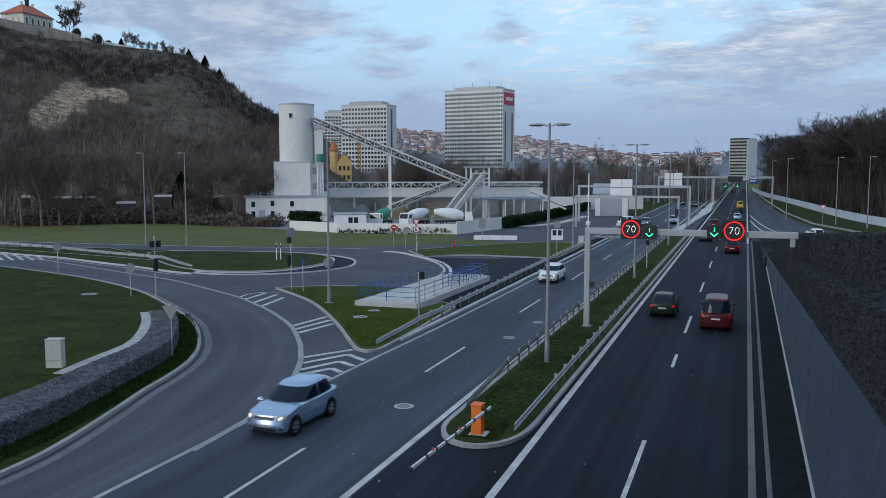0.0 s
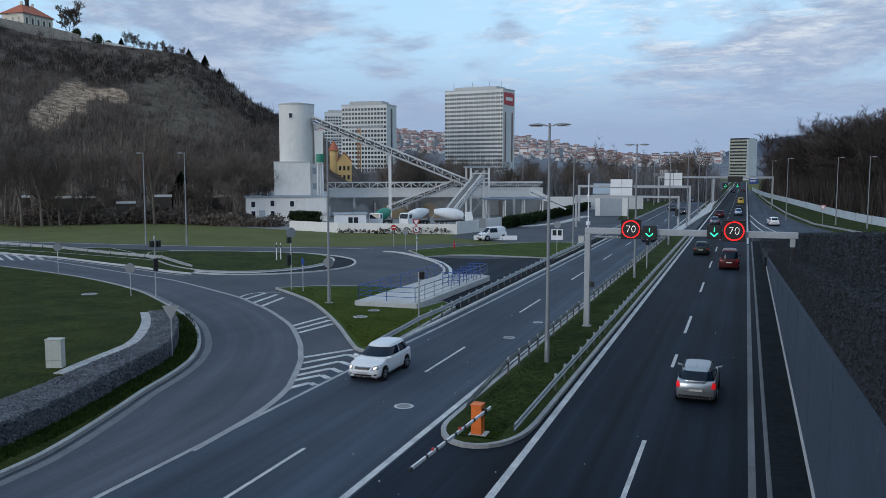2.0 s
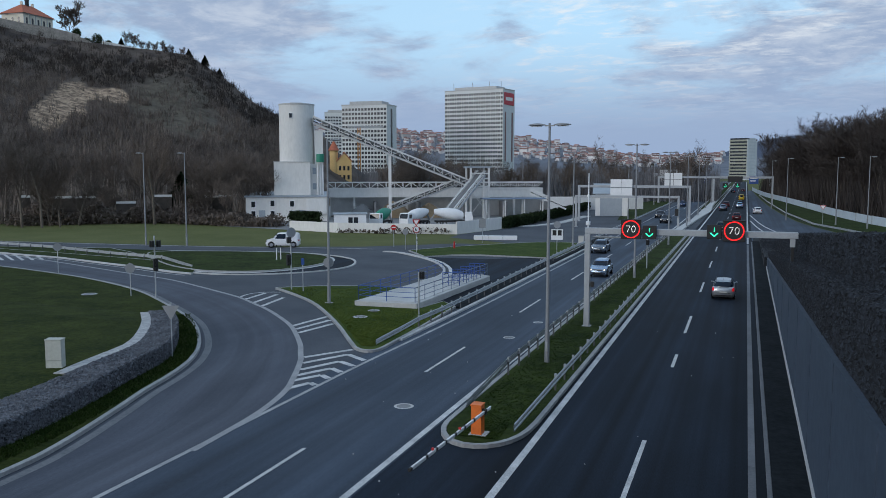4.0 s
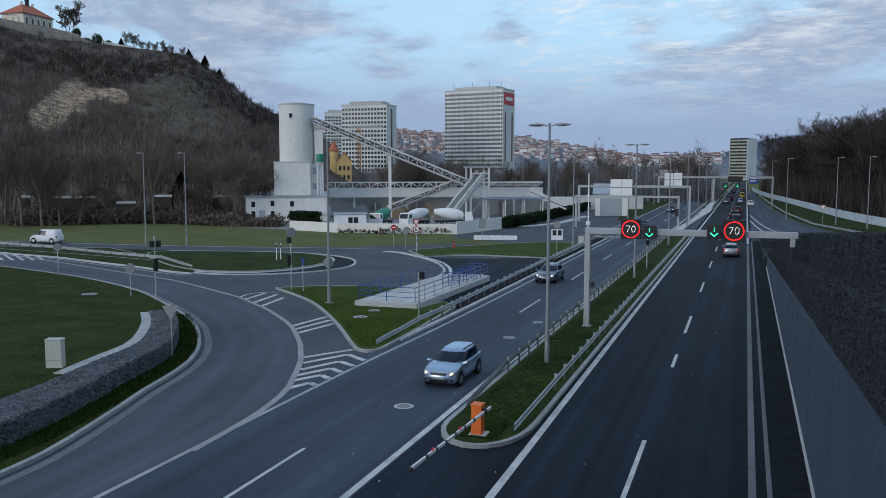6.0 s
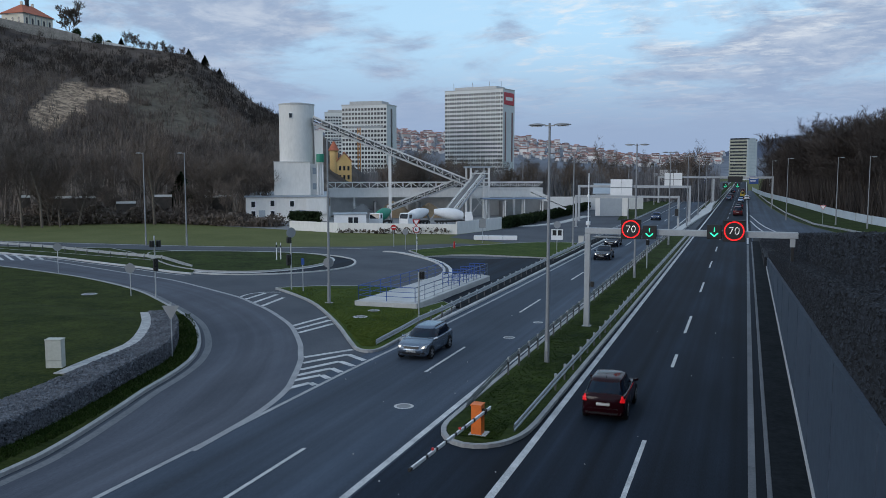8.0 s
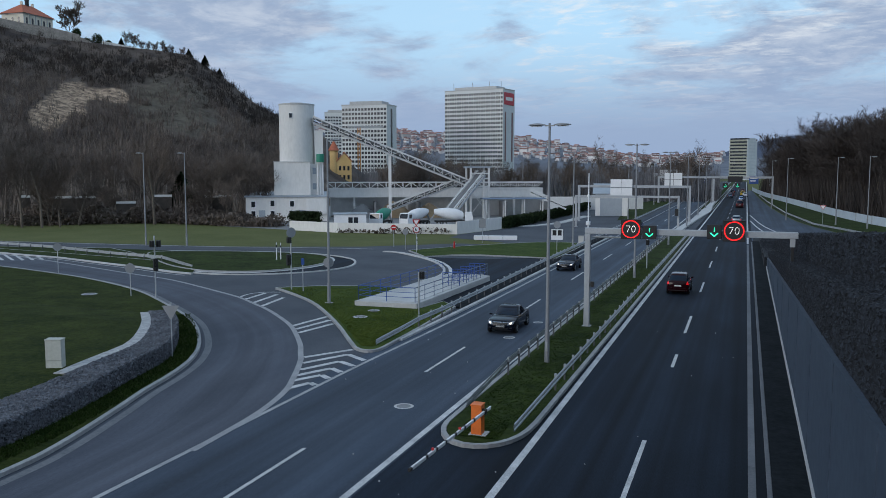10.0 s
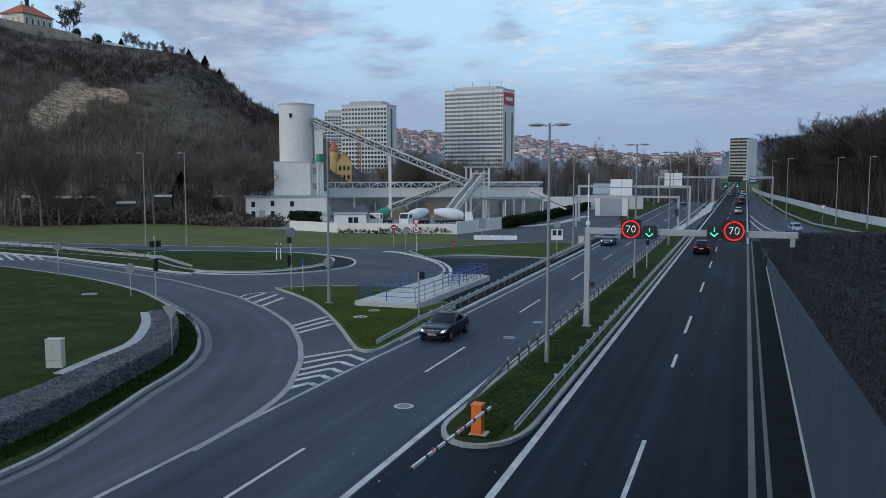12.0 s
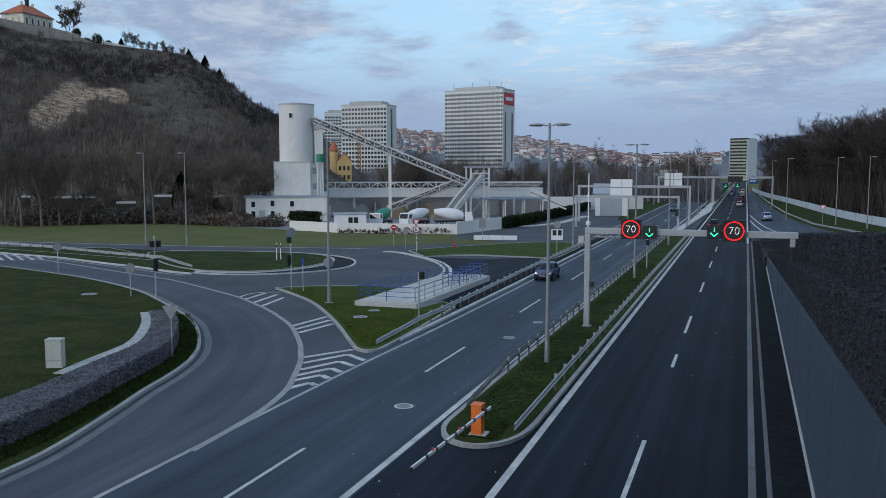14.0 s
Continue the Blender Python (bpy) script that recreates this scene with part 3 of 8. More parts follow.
def sloped(x0, x1, y0, y1, za, zb, drop):
    """A block between x0 and x1 whose top falls along Y: z = za - drop * y, down to zb below."""
    return Shape().add([(x, y, z) for y in (y0, y1) for x, z in ((x0, zb), (x0, za - drop * y), (x1, za - drop * y), (x1, zb))],
                       [(0, 1, 2, 3), (7, 6, 5, 4), (0, 4, 5, 1), (1, 5, 6, 2), (2, 6, 7, 3), (3, 7, 4, 0)])


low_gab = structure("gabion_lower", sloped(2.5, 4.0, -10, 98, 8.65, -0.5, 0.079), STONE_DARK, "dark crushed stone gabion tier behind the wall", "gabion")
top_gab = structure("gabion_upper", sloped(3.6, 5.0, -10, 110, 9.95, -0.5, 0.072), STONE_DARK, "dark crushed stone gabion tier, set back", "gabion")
s = Shape().add([(4.9, -40, 12.6), (4.9, 136, -0.05), (60, 136, -0.05), (60, -40, 12.6)], [(3, 2, 1, 0)])
structure("bank_right", s, GRASS, "grass bank falling towards the ramp", "grass")
s = Shape().add([(4.95, -40, 12.66), (4.95, 136, 0.02), (17, 136, 0.02), (17, -40, 12.66)], [(3, 2, 1, 0)])
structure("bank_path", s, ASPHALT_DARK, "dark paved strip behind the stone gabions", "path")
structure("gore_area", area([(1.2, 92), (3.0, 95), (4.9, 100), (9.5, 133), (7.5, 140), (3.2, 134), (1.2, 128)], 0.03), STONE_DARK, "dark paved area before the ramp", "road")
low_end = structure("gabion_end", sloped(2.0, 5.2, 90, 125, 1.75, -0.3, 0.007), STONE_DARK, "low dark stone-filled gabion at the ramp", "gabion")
structure("gore_road", area([(0.95, 118), (5.3, 124), (9.3, 133), (8.6, 158), (5.2, 198), (2.9, 260), (1.4, 330), (0.95, 330)], -0.02), ASPHALT, "grey asphalt between carriageway and ramp", "road")
for gl in ([(1.1, 192), (3.2, 156), (6.6, 130)], [(1.0, 172), (2.4, 148), (4.4, 128)]):
    strip_line("gore_line", spline(gl, 5), 0.3)
nw_side = spline([(42, 118), (30, 140), (23.5, 160), (18.6, 192), (12.9, 258), (6.2, 338), (3, 420)], 6)
structure("ramp_verge", area(nw_side + [(q[0] + 2.9, q[1]) for q in ramp_line[::-1] if q[1] < 415], -0.012), GRASS, "green grass bank between ramp and noise barrier", "grass")

# ---- hill on the left with castle, far hills ----
crest = [(60, 70), (54, 72), (47.8, 73), (44.7, 68.6), (41.4, 67), (38, 65), (36.6, 64), (34.4, 54), (32.6, 43), (31.2, 37), (28, 27), (26.4, 14), (25, 6), (22, 3), (20, 1)]
def hill_material():
    """Scrub, dry slope and bare rock, parted by two broad masks and a ragged noise edge."""
    m = bpy.data.materials.new("hillside")
    m.use_nodes = True
    n, l = m.node_tree.nodes, m.node_tree.links
    bs = n["Principled BSDF"]
    bs.inputs["Roughness"].default_value, bs.inputs["Specular IOR Level"].default_value = 0.97, 0.05
    co = n.new("ShaderNodeTexCoord")

    def nz(scale, stretch=(1, 1, 1), rough=0.65):
        mp = n.new("ShaderNodeMapping")
        mp.inputs["Scale"].default_value = stretch
        l.new(co.outputs["Object"], mp.inputs[0])
        t = n.new("ShaderNodeTexNoise")
        t.inputs["Scale"].default_value, t.inputs["Detail"].default_value, t.inputs["Roughness"].default_value = scale, 8, rough
        l.new(mp.outputs[0], t.inputs["Vector"])
        return t.outputs["Fac"]

    def ramp(sock, lo, hi):
        r = n.new("ShaderNodeMapRange")
        r.inputs[1].default_value, r.inputs[2].default_value = lo, hi
        l.new(sock, r.inputs[0])
        return r.outputs[0]

    def mix(fac, p, q):
        x = n.new("ShaderNodeMix")
        x.data_type = "RGBA"
        l.new(fac, x.inputs[0])
        for k, c in ((6, p), (7, q)):
            if isinstance(c, tuple):
                x.inputs[k].default_value = (*c, 1)
            else:
                l.new(c, x.inputs[k])
        return x.outputs[2]

    def mask(name, lo, hi):
        at = n.new("ShaderNodeAttribute")
        at.attribute_name = name
        ad = n.new("ShaderNodeMath")
        ad.operation = "ADD"
        l.new(at.outputs["Fac"], ad.inputs[0])
        l.new(nz(0.07, rough=0.7), ad.inputs[1])
        return ramp(ad.outputs[0], lo, hi)

    scrub = mix(ramp(nz(0.08), 0.35, 0.68), (0.062, 0.053, 0.050), (0.185, 0.150, 0.124))
    dry = mix(ramp(nz(0.25), 0.35, 0.65), (0.085, 0.075, 0.060), (0.165, 0.145, 0.115))
    rock = mix(ramp(nz(0.30, (1.5, 1.5, 0.14), 0.75), 0.40, 0.64), (0.13, 0.098, 0.078), (0.58, 0.43, 0.30))
    col = mix(mask("dry", 0.85, 1.15), scrub, dry)
    col = mix(mask("rock", 0.98, 1.22), col, rock)
    l.new(col, bs.inputs["Base Color"])
    bp = n.new("ShaderNodeBump")
    bp.inputs["Strength"].default_value, bp.inputs["Distance"].default_value = 0.8, 1.2
    l.new(nz(0.3), bp.inputs["Height"])
    l.new(bp.outputs[0], bs.inputs["Normal"])
    return m


def rock_mask(b, t):
    """1 in the middle of the bare face, 0 outside it."""
    far = 9.0
    for (b0, t0), (b1, t1), r in (((45.1, 0.45), (43.2, 0.66), 1.05), ((43.2, 0.67), (40.7, 0.665), 0.6), ((43.5, 0.62), (43.1, 0.52), 0.5)):
        e = (b1 - b0, 13 * (t1 - t0))
        p = (b - b0, 13 * (t - t0))
        k = max(0.0, min(1.0, (p[0] * e[0] + p[1] * e[1]) / (e[0] ** 2 + e[1] ** 2)))
        far = min(far, math.hypot(p[0] - k * e[0], p[1] - k * e[1]) / r)
    return max(0.0, min(1.0, 1.45 - 0.95 * far))


def dry_mask(b, t):
    return max(0.0, min(1.0, 1.2 - math.hypot((b - 37.5) / 4.0, (t - 0.62) / 0.3)))


def hill_point(b, t):
    """b: degrees left of the road; t: 0 at the foot, 1 on the crest, up to 1.6 behind it."""
    for (b0, z0), (b1, z1) in zip(crest, crest[1:]):
        if b1 <= b <= b0:
            zc = z0 + (z1 - z0) * (b0 - b) / (b0 - b1)
            break
    else:
        zc = crest[0][1] if b > 60 else 2
    d = 225 + 195 * t
    x, y = polar(b, d)
    up = t if t < 1 else 1 - (t - 1) * 0.8
    rise = 0.35 * up + 0.65 * up ** 1.5 if up < 1 else 1
    z = zc * rise + (3.0 * noise.noise((x * 0.02, y * 0.02, 0)) + 1.2 * noise.noise((x * 0.07, y * 0.07, 3))) * min(1, 4 * t) * min(1, 3 * abs(1 - t) + 0.12)
    return (x, y, z - 1.5 * (t < 0.01))


s = Shape()
hb, ht = 200, 80
for i in range(hb + 1):
    for j in range(ht + 1):
        s.v.append(hill_point(60 - 40 * i / hb, 1.6 * j / ht))
for i in range(hb):
    for j in range(ht):
        k = i * (ht + 1) + j
        s.f.append((k, k + 1, k + ht + 2, k + ht + 1))
        s.m.append(0)
hill = structure("hill", s, hill_material(), "steep brown hill with scrub and a pale bare rock face", "hill", smooth=True)
for mask_name, mask_of in (("rock", rock_mask), ("dry", dry_mask)):
    at = hill.data.attributes.new(mask_name, "FLOAT", "POINT")
    at.data.foreach_set("value", [mask_of(60 - 40 * i / hb, 1.6 * j / ht) for i in range(hb + 1) for j in range(ht + 1)])

# the distance haze is mixed into these pale bluish base colours
FAR_HILL = material("haze_painted_far_hill", (0.13, 0.145, 0.175), (0.23, 0.245, 0.275), 1.0, scale=0.01, fine=0.06, spec=0.0)
FAR_WOOD = material("haze_painted_far_wood", (0.075, 0.092, 0.13), (0.115, 0.135, 0.18), 1.0, scale=0.01, fine=0.05, spec=0.0)


def ridge(name, pts, d0, d1, mat, label, rough=6):
    """A long hill: crest heights by bearing at d1, foot at d0."""
    s = Shape()
    n, m = 80, 10
    bs = [p[0] for p in pts]
    for i in range(n + 1):
        b = bs[0] + (bs[-1] - bs[0]) * i / n
        zc = float(np.interp(-b, [-q for q in bs], [p[1] for p in pts]))
        for j in range(m + 1):
            t = 1.4 * j / m
            x, y = polar(b, d0 + (d1 - d0) * t)
            z = zc * math.sin(min(t, 1.4) * math.pi / 2) + rough * noise.noise((x * 0.006, y * 0.006, 1)) * min(1, t * 3) - 2 * (j == 0)
            s.v.append((x, y, z))
    for i in range(n):
        for j in range(m):
            a = i * (m + 1) + j
            s.f.append((a, a + 1, a + m + 2, a + m + 1))
            s.m.append(0)
    return structure(name, s, mat, label, "hill", smooth=True)


town_crest = [(34, 92), (27, 88), (23, 80), (20.8, 74), (14.6, 65), (12.4, 56), (9.7, 43), (7.9, 34), (6, 29), (4.2, 32), (2, 34), (-12, 24)]
ridge("hill_town", town_crest, 1000, 1650, FAR_HILL, "far hillside carrying a town, haze painted into its colour", 4)
ridge("hill_far", [(10, 20), (4, 36), (1.5, 50), (0.2, 66), (-0.5, 75), (-1, 82), (-2.6, 92), (-3.5, 92), (-6, 80), (-14, 66)], 1400, 2300, FAR_WOOD, "distant wooded hill, blue haze painted into its colour", 4)

# ---- gabion stones: the nearest as pieces, the rest joined ----
def stone_verts(rnd, size):
    """A rough block of eight corners with cut tops."""
    out = []
    for x, y, z in ((-1, -1, -1), (1, -1, -1), (1, 1, -1), (-1, 1, -1), (-1, -1, 1), (1, -1, 1), (1, 1, 1), (-1, 1, 1)):
        out.append(Vector((x * rnd.uniform(0.55, 1), y * rnd.uniform(0.55, 1), z * rnd.uniform(0.5, 1))) * size / 2)
    q = Euler((rnd.uniform(0, 6), rnd.uniform(0, 6), rnd.uniform(0, 6))).to_matrix()
    return [q @ v for v in out]


BLOCK = [(3, 2, 1, 0), (4, 5, 6, 7), (0, 1, 5, 4), (1, 2, 6, 5), (2, 3, 7, 6), (3, 0, 4, 7)]
rnd = random.Random(5)
stone_meshes = []
for k in range(10):
    me = bpy.data.meshes.new("stone")
    me.from_pydata([v[:] for v in stone_verts(rnd, 0.24)], [], BLOCK)
    stone_meshes.append(me)


def stones(parent, place, n, size, mat, near):
    """n stones at place(rnd) -> point or None; the first ones that near() takes are pieces, up to 290."""
    s, k = Shape(), 0
    own = [me.copy() for me in stone_meshes]
    for me in own:
        me.materials.append(mat)
    for i in range(n):
        p = place(rnd)
        if p is None:
            continue
        if k < 290 and near(p):
            ob = new("stone", own[k % 10])
            ob.parent, ob.location, ob.rotation_euler = parent, p, (rnd.uniform(0, 6), rnd.uniform(0, 6), 0)
            f = size * rnd.uniform(0.7, 1.35) / 0.24
            ob.scale = (f, f, f)
            k += 1
        else:
            s.add([Vector(p) + v for v in stone_verts(rnd, size * rnd.uniform(0.7, 1.35))], BLOCK)
    tagged(part("stones", s, mat, parent, "crushed stones packed in wire baskets"), kind="stuff")


CONCRETE_PALE = material("pale_rubble", (0.22, 0.225, 0.23), (0.52, 0.52, 0.52), 0.9, scale=3, fine=9, bump=0.02)
left_gabion = thing("gabion_wall", "low curved gabion wall of grey crushed stone", "stone wall")
s = Shape()
for i in range(len(gab)):
    b = back[i]
    s.v += [(gab[i][0], gab[i][1], 0.0), (gab[i][0], gab[i][1], gab_h[i] - 0.03), (b[0], b[1], gab_h[i] - 0.03), (b[0], b[1], 0.0)]
for i in range(len(gab) - 1):
    s.f += [(4 * i + j, 4 * i + 4 + j, 4 * i + 4 + (j + 1) % 4, 4 * i + (j + 1) % 4) for j in range(4)]
s.f += [(3, 2, 1, 0), tuple(4 * len(gab) - 4 + j for j in range(4))]
s.m = [0] * len(s.f)
part("core", s, STONE, left_gabion)


def left_place(r):
    t = r.uniform(4, len(gab) - 1.01)
    i = int(t)
    f = t - i
    a = Vector(gab[i]).lerp(Vector(gab[i + 1]), f)
    b = Vector(back[i]).lerp(Vector(back[i + 1]), f)
    h = gab_h[i]
    if r.random() < 0.62:
        c = a.lerp(b, r.uniform(0, 0.98))
        return (c.x, c.y, h - 0.03)
    return (a.x, a.y, r.uniform(0.1, h))


stones(left_gabion, left_place, 13000, 0.125, STONE, lambda p: 17 < p[1] < 25)
cap_line = back[27:]
cap_h = gab_h[27:]
s = Shape()
for i in range(len(cap_line)):
    d = offset(cap_line, 0.55)[i]
    s.v += [(cap_line[i][0], cap_line[i][1], cap_h[i] + 0.03), (d[0], d[1], cap_h[i] + 0.03), (d[0], d[1], 0), (cap_line[i][0], cap_line[i][1], 0)]
for i in range(len(cap_line) - 1):
    s.f += [(4 * i + j, 4 * i + 4 + j, 4 * i + 4 + (j + 1) % 4, 4 * i + (j + 1) % 4) for j in range(4)]
s.f += [(0, 1, 2, 3), tuple(4 * len(cap_line) - 4 + j for j in range(4))]
s.m = [0] * len(s.f)
structure("gravel_border", s, CONCRETE_PALE, "pale stone border along the lawn behind the wall", "kerb")


def right_place(face, drop, za, y1, tier):
    def place(r):
        y = 8 + (y1 - 8) * r.random() ** 1.5
        top = za - drop * y
        low = 6.2 - 0.0596 * y if tier == 0 else 8.3 - 0.079 * y
        if r.random() < 0.3:
            return (face + r.uniform(0, 1.15), y, top)
        return (face - 0.02, y, r.uniform(low, top))
    return place


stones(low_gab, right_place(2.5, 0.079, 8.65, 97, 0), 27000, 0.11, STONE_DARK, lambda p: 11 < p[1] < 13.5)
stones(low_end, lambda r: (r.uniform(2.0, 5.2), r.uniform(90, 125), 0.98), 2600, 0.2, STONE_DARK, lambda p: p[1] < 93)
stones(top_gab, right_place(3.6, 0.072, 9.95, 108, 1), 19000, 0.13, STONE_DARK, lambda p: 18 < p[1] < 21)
# joints of the concrete wall
for k in range(12):
    y = 8 + 7.5 * k
    s = Shape().box(2.236, 2.25, y, y + 0.05, 0.18, 6.36 - 0.0596 * y)
    tagged(part("wall_joint", s, WALL_BLUE), "thin vertical joint strip in the concrete wall", "trim", "wall joints", "structure")

# ---- guard rails ----
# darker steel for the posts below their bright top block
POST_DARK = material("dark_post_steel", (0.07, 0.075, 0.08), (0.13, 0.135, 0.14), 0.7, 0.3, scale=2, fine=20)


def guard_rail(name, pts, step, label, z0=0.12, face=1, drop=0, low=0.34):
    """A rail of three pressed bands on posts. pts: plan line; drop: points at the start that slope to the ground."""
    t = thing(name, label, "guard rail")
    line = []
    for a, b in zip(pts, pts[1:]):
        n = max(1, round((Vector(b) - Vector(a)).length / step))
        line += [tuple(Vector(a).lerp(Vector(b), k / n)) for k in range(n)]
    line.append(pts[-1])
    hs = [z0 + 0.02 + (low * min(1, i / drop) if drop else low) for i in range(len(line))]
    s = Shape()
    for lo, hi, a, b in ((0.0, 0.11, 0.05, 0.09), (0.11, 0.2, 0.03, 0.055), (0.2, 0.31, 0.05, 0.09)):
        k0 = len(s.v)
        A, Bq = offset(line, face * a), offset(line, face * b)
        for p, q, h in zip(A, Bq, hs):
            s.v += [(p[0], p[1], h + lo), (p[0], p[1], h + hi), (q[0], q[1], h + hi - 0.03), (q[0], q[1], h + lo + 0.03)]
        for i in range(len(line) - 1):
            s.f += [(k0 + 4 * i + j, k0 + 4 * i + 4 + j, k0 + 4 * i + 4 + (j + 1) % 4, k0 + 4 * i + (j + 1) % 4) for j in range(4)]
    s.m = [0] * len(s.f)
    part("rail", s, STEEL, t)
    post = Shape().box(-0.035, 0.035, -0.05, 0.05, -0.1, low + 0.16, 1).box(-0.045, 0.045, -0.06, 0.06, low + 0.16, low + 0.40)
    first = None
    for p, h in list(zip(line, hs))[drop:]:
        if first is None:
            first = part("post", post, [STEEL, POST_DARK], t)
            ob = first
        else:
            ob = new("post", first.data)
            ob.parent = t
        ob.location = (p[0], p[1], z0)
    return t


guard_rail("guard_rail", [(-10.45, 32), (-10.4, 38), (-10.35, 128)], 2.0, "galvanised guard rail along the grass median", face=1, drop=3, low=0.46)
guard_rail("guard_rail", [(-7.9, 29.5), (-7.68, 36), (-7.66, 128)], 2.0, "galvanised guard rail with a sloped end", face=-1, drop=3)
guard_rail("guard_rail", [(-19.2, 42.0), (-19.0, 46), (-18.85, 52), (-18.95, 62), (-19.05, 70), (-19.2, 84), (-19.3, 122)], 2.0, "galvanised guard rail beside the traffic island", face=-1, drop=3)
guard_rail("guard_rail", [(-10.2, 216), (-10.2, 480)], 4.0, "galvanised guard rail along the far median", face=1, drop=2)
guard_rail("guard_rail", [(-7.8, 216), (-7.8, 480)], 4.0, "galvanised guard rail along the far median", face=-1, drop=2)
guard_rail("guard_rail", [(-52, 69.8), (-58.5, 73.4), (-67, 75.3), (-78.5, 78.8), (-90, 80.9), (-125, 74.5)], 2.5, "galvanised guard rail curving along the approach road", 0.05, -1, 3)
guard_rail("guard_rail", [(-19.6, 126), (-19.8, 230), (-22, 420)], 4.0, "galvanised guard rail beside the carriageway", 0.0, -1, 2)
guard_rail("guard_rail", [(34, 100), (19, 128), (11.2, 158), (8.2, 198), (6.1, 260), (4.6, 330)][::-1], 3.0, "galvanised guard rail beside the ramp", 0.0, 1, 2)

# ---- street lamps ----
def lamp_head(side):
    s = Shape()
    n = 9
    for i in range(n):
        t = i / (n - 1)
        x = side * (0.22 + 0.85 * t)
        w = 0.02 + 0.17 * math.sin(math.pi * (0.12 + 0.8 * t)) ** 0.8
        h = 0.09 * math.sin(math.pi * (0.1 + 0.82 * t))
        for k in range(10):
            a = 2 * math.pi * k / 10
            s.v.append((x, w * math.cos(a), h * math.sin(a) * (1 if math.sin(a) > 0 else 0.6)))
    for i in range(n - 1):
        for k in range(10):
            s.f.append((10 * i + k, 10 * i + (k + 1) % 10, 10 * i + 10 + (k + 1) % 10, 10 * i + 10 + k))
    s.f += [tuple(range(10)), tuple(range(10 * n - 10, 10 * n))]
    s.m = [0] * len(s.f)
    return s


def street_lamp(m, heads=(1, -1), h=12.0, label="tall grey street lamp with two oval heads"):
    t = thing("street_lamp", label, "street lamp", m, "street lamps")
    s = Shape().tube((0, 0, 0), (0, 0, 1.6), 0.13, 0.12, 12).tube((0, 0, 1.6), (0, 0, h - 0.1), 0.10, 0.055, 12)
    part("pole", s, LAMP_POLE, t)
    part("door", Shape().box(-0.05, 0.05, -0.14, -0.11, 0.6, 1.1), STEEL_GREY, t)
    part("arm", Shape().beam((-0.25 if -1 in heads else 0, 0, h - 0.04), (0.25 if 1 in heads else 0, 0, h - 0.04), 0.06, 0.06).tube((0, 0, h - 0.15), (0, 0, h + 0.08), 0.06), LAMP_POLE, t)
    for sd in heads:
        hd = part("lamp_head", lamp_head(sd), LAMP_POLE, t, "", True)
        hd.location = (0, 0, h)
        part("lens", Shape().box(min(sd * 0.4, sd * 0.95), max(sd * 0.4, sd * 0.95), -0.1, 0.1, -0.075, -0.055), CONCRETE, hd)
    return t


lamp2 = street_lamp(pose(-9.25, 41.2, 0.1))
for k in range(1, 9):
    copy_thing(lamp2, pose(-9.25, 41.2 + 35.5 * k, 0.1))
lamp1 = street_lamp(pose(-73.5, 89.2, 0, 0, 0, 10), (-1,), 12.0, "tall grey street lamp with one oval head")
for x, y, r in ((-68.4, 90.9, 10), (-137.6, 171.7, 20), (-28.5, 54.3, 200), (7.6, 176, 180), (15.4, 165, 180), (19.4, 156, 180), (6.2, 226, 180), (-20.2, 104, 0), (-22, 170, 0), (-24, 240, 0), (-45, 175, 40)):
    copy_thing(lamp1, pose(x, y, 0, 0, 0, r))

# ---- gantries with lane signs ----
def text_mesh(body, size, depth):
    cu = bpy.data.curves.new("writing", "FONT")
    cu.body, cu.size, cu.extrude, cu.offset, cu.align_x, cu.align_y = body, size, depth, -0.0195, "CENTER", "CENTER"
    ob = new("writing", cu)
    me = bpy.data.meshes.new_from_object(ob.evaluated_get(bpy.context.evaluated_depsgraph_get()))
    bpy.data.objects.remove(ob)
    return me


def speed_sign(parent, x, y, z, w=1.3):
    """A dark lamp panel with a red ring and white digits, facing -Y."""
    s = Shape().box(x - w / 2, x + w / 2, y, y + 0.22, z - w / 2, z + w / 2)
    pn = part("speed_panel", s, BLACK, parent, "black lamp panel showing a red speed ring", bevel=0.02)
    part("hood", Shape().box(x - w / 2, x + w / 2, y - 0.12, y, z + w / 2 - 0.03, z + w / 2), BLACK, pn)
    r = Shape()
    n = 40
    for i in range(n):
        a = 2 * math.pi * i / n
        for rr in (0.455 * w, 0.40 * w):
            for dy in (-0.012, 0.0):
                r.v.append((x + rr * math.cos(a), y + dy, z + rr * math.sin(a)))
    for i in range(n):
        k, j = 4 * i, 4 * ((i + 1) % n)
        r.f += [(k, k + 2, j + 2, j), (k, j, j + 1, k + 1), (k + 2, k + 3, j + 3, j + 2)]
    r.m = [0] * len(r.f)
    part("red_ring", r, LED_RED, pn)
    me = text_mesh("70", 0.52 * w, 0.006)
    me.materials.append(LED_WHITE)
    ob = new("digits", me)
    ob.parent = pn
    ob.matrix_basis = pose(x, y - 0.01, z - 0.01, 90, 0, 0)


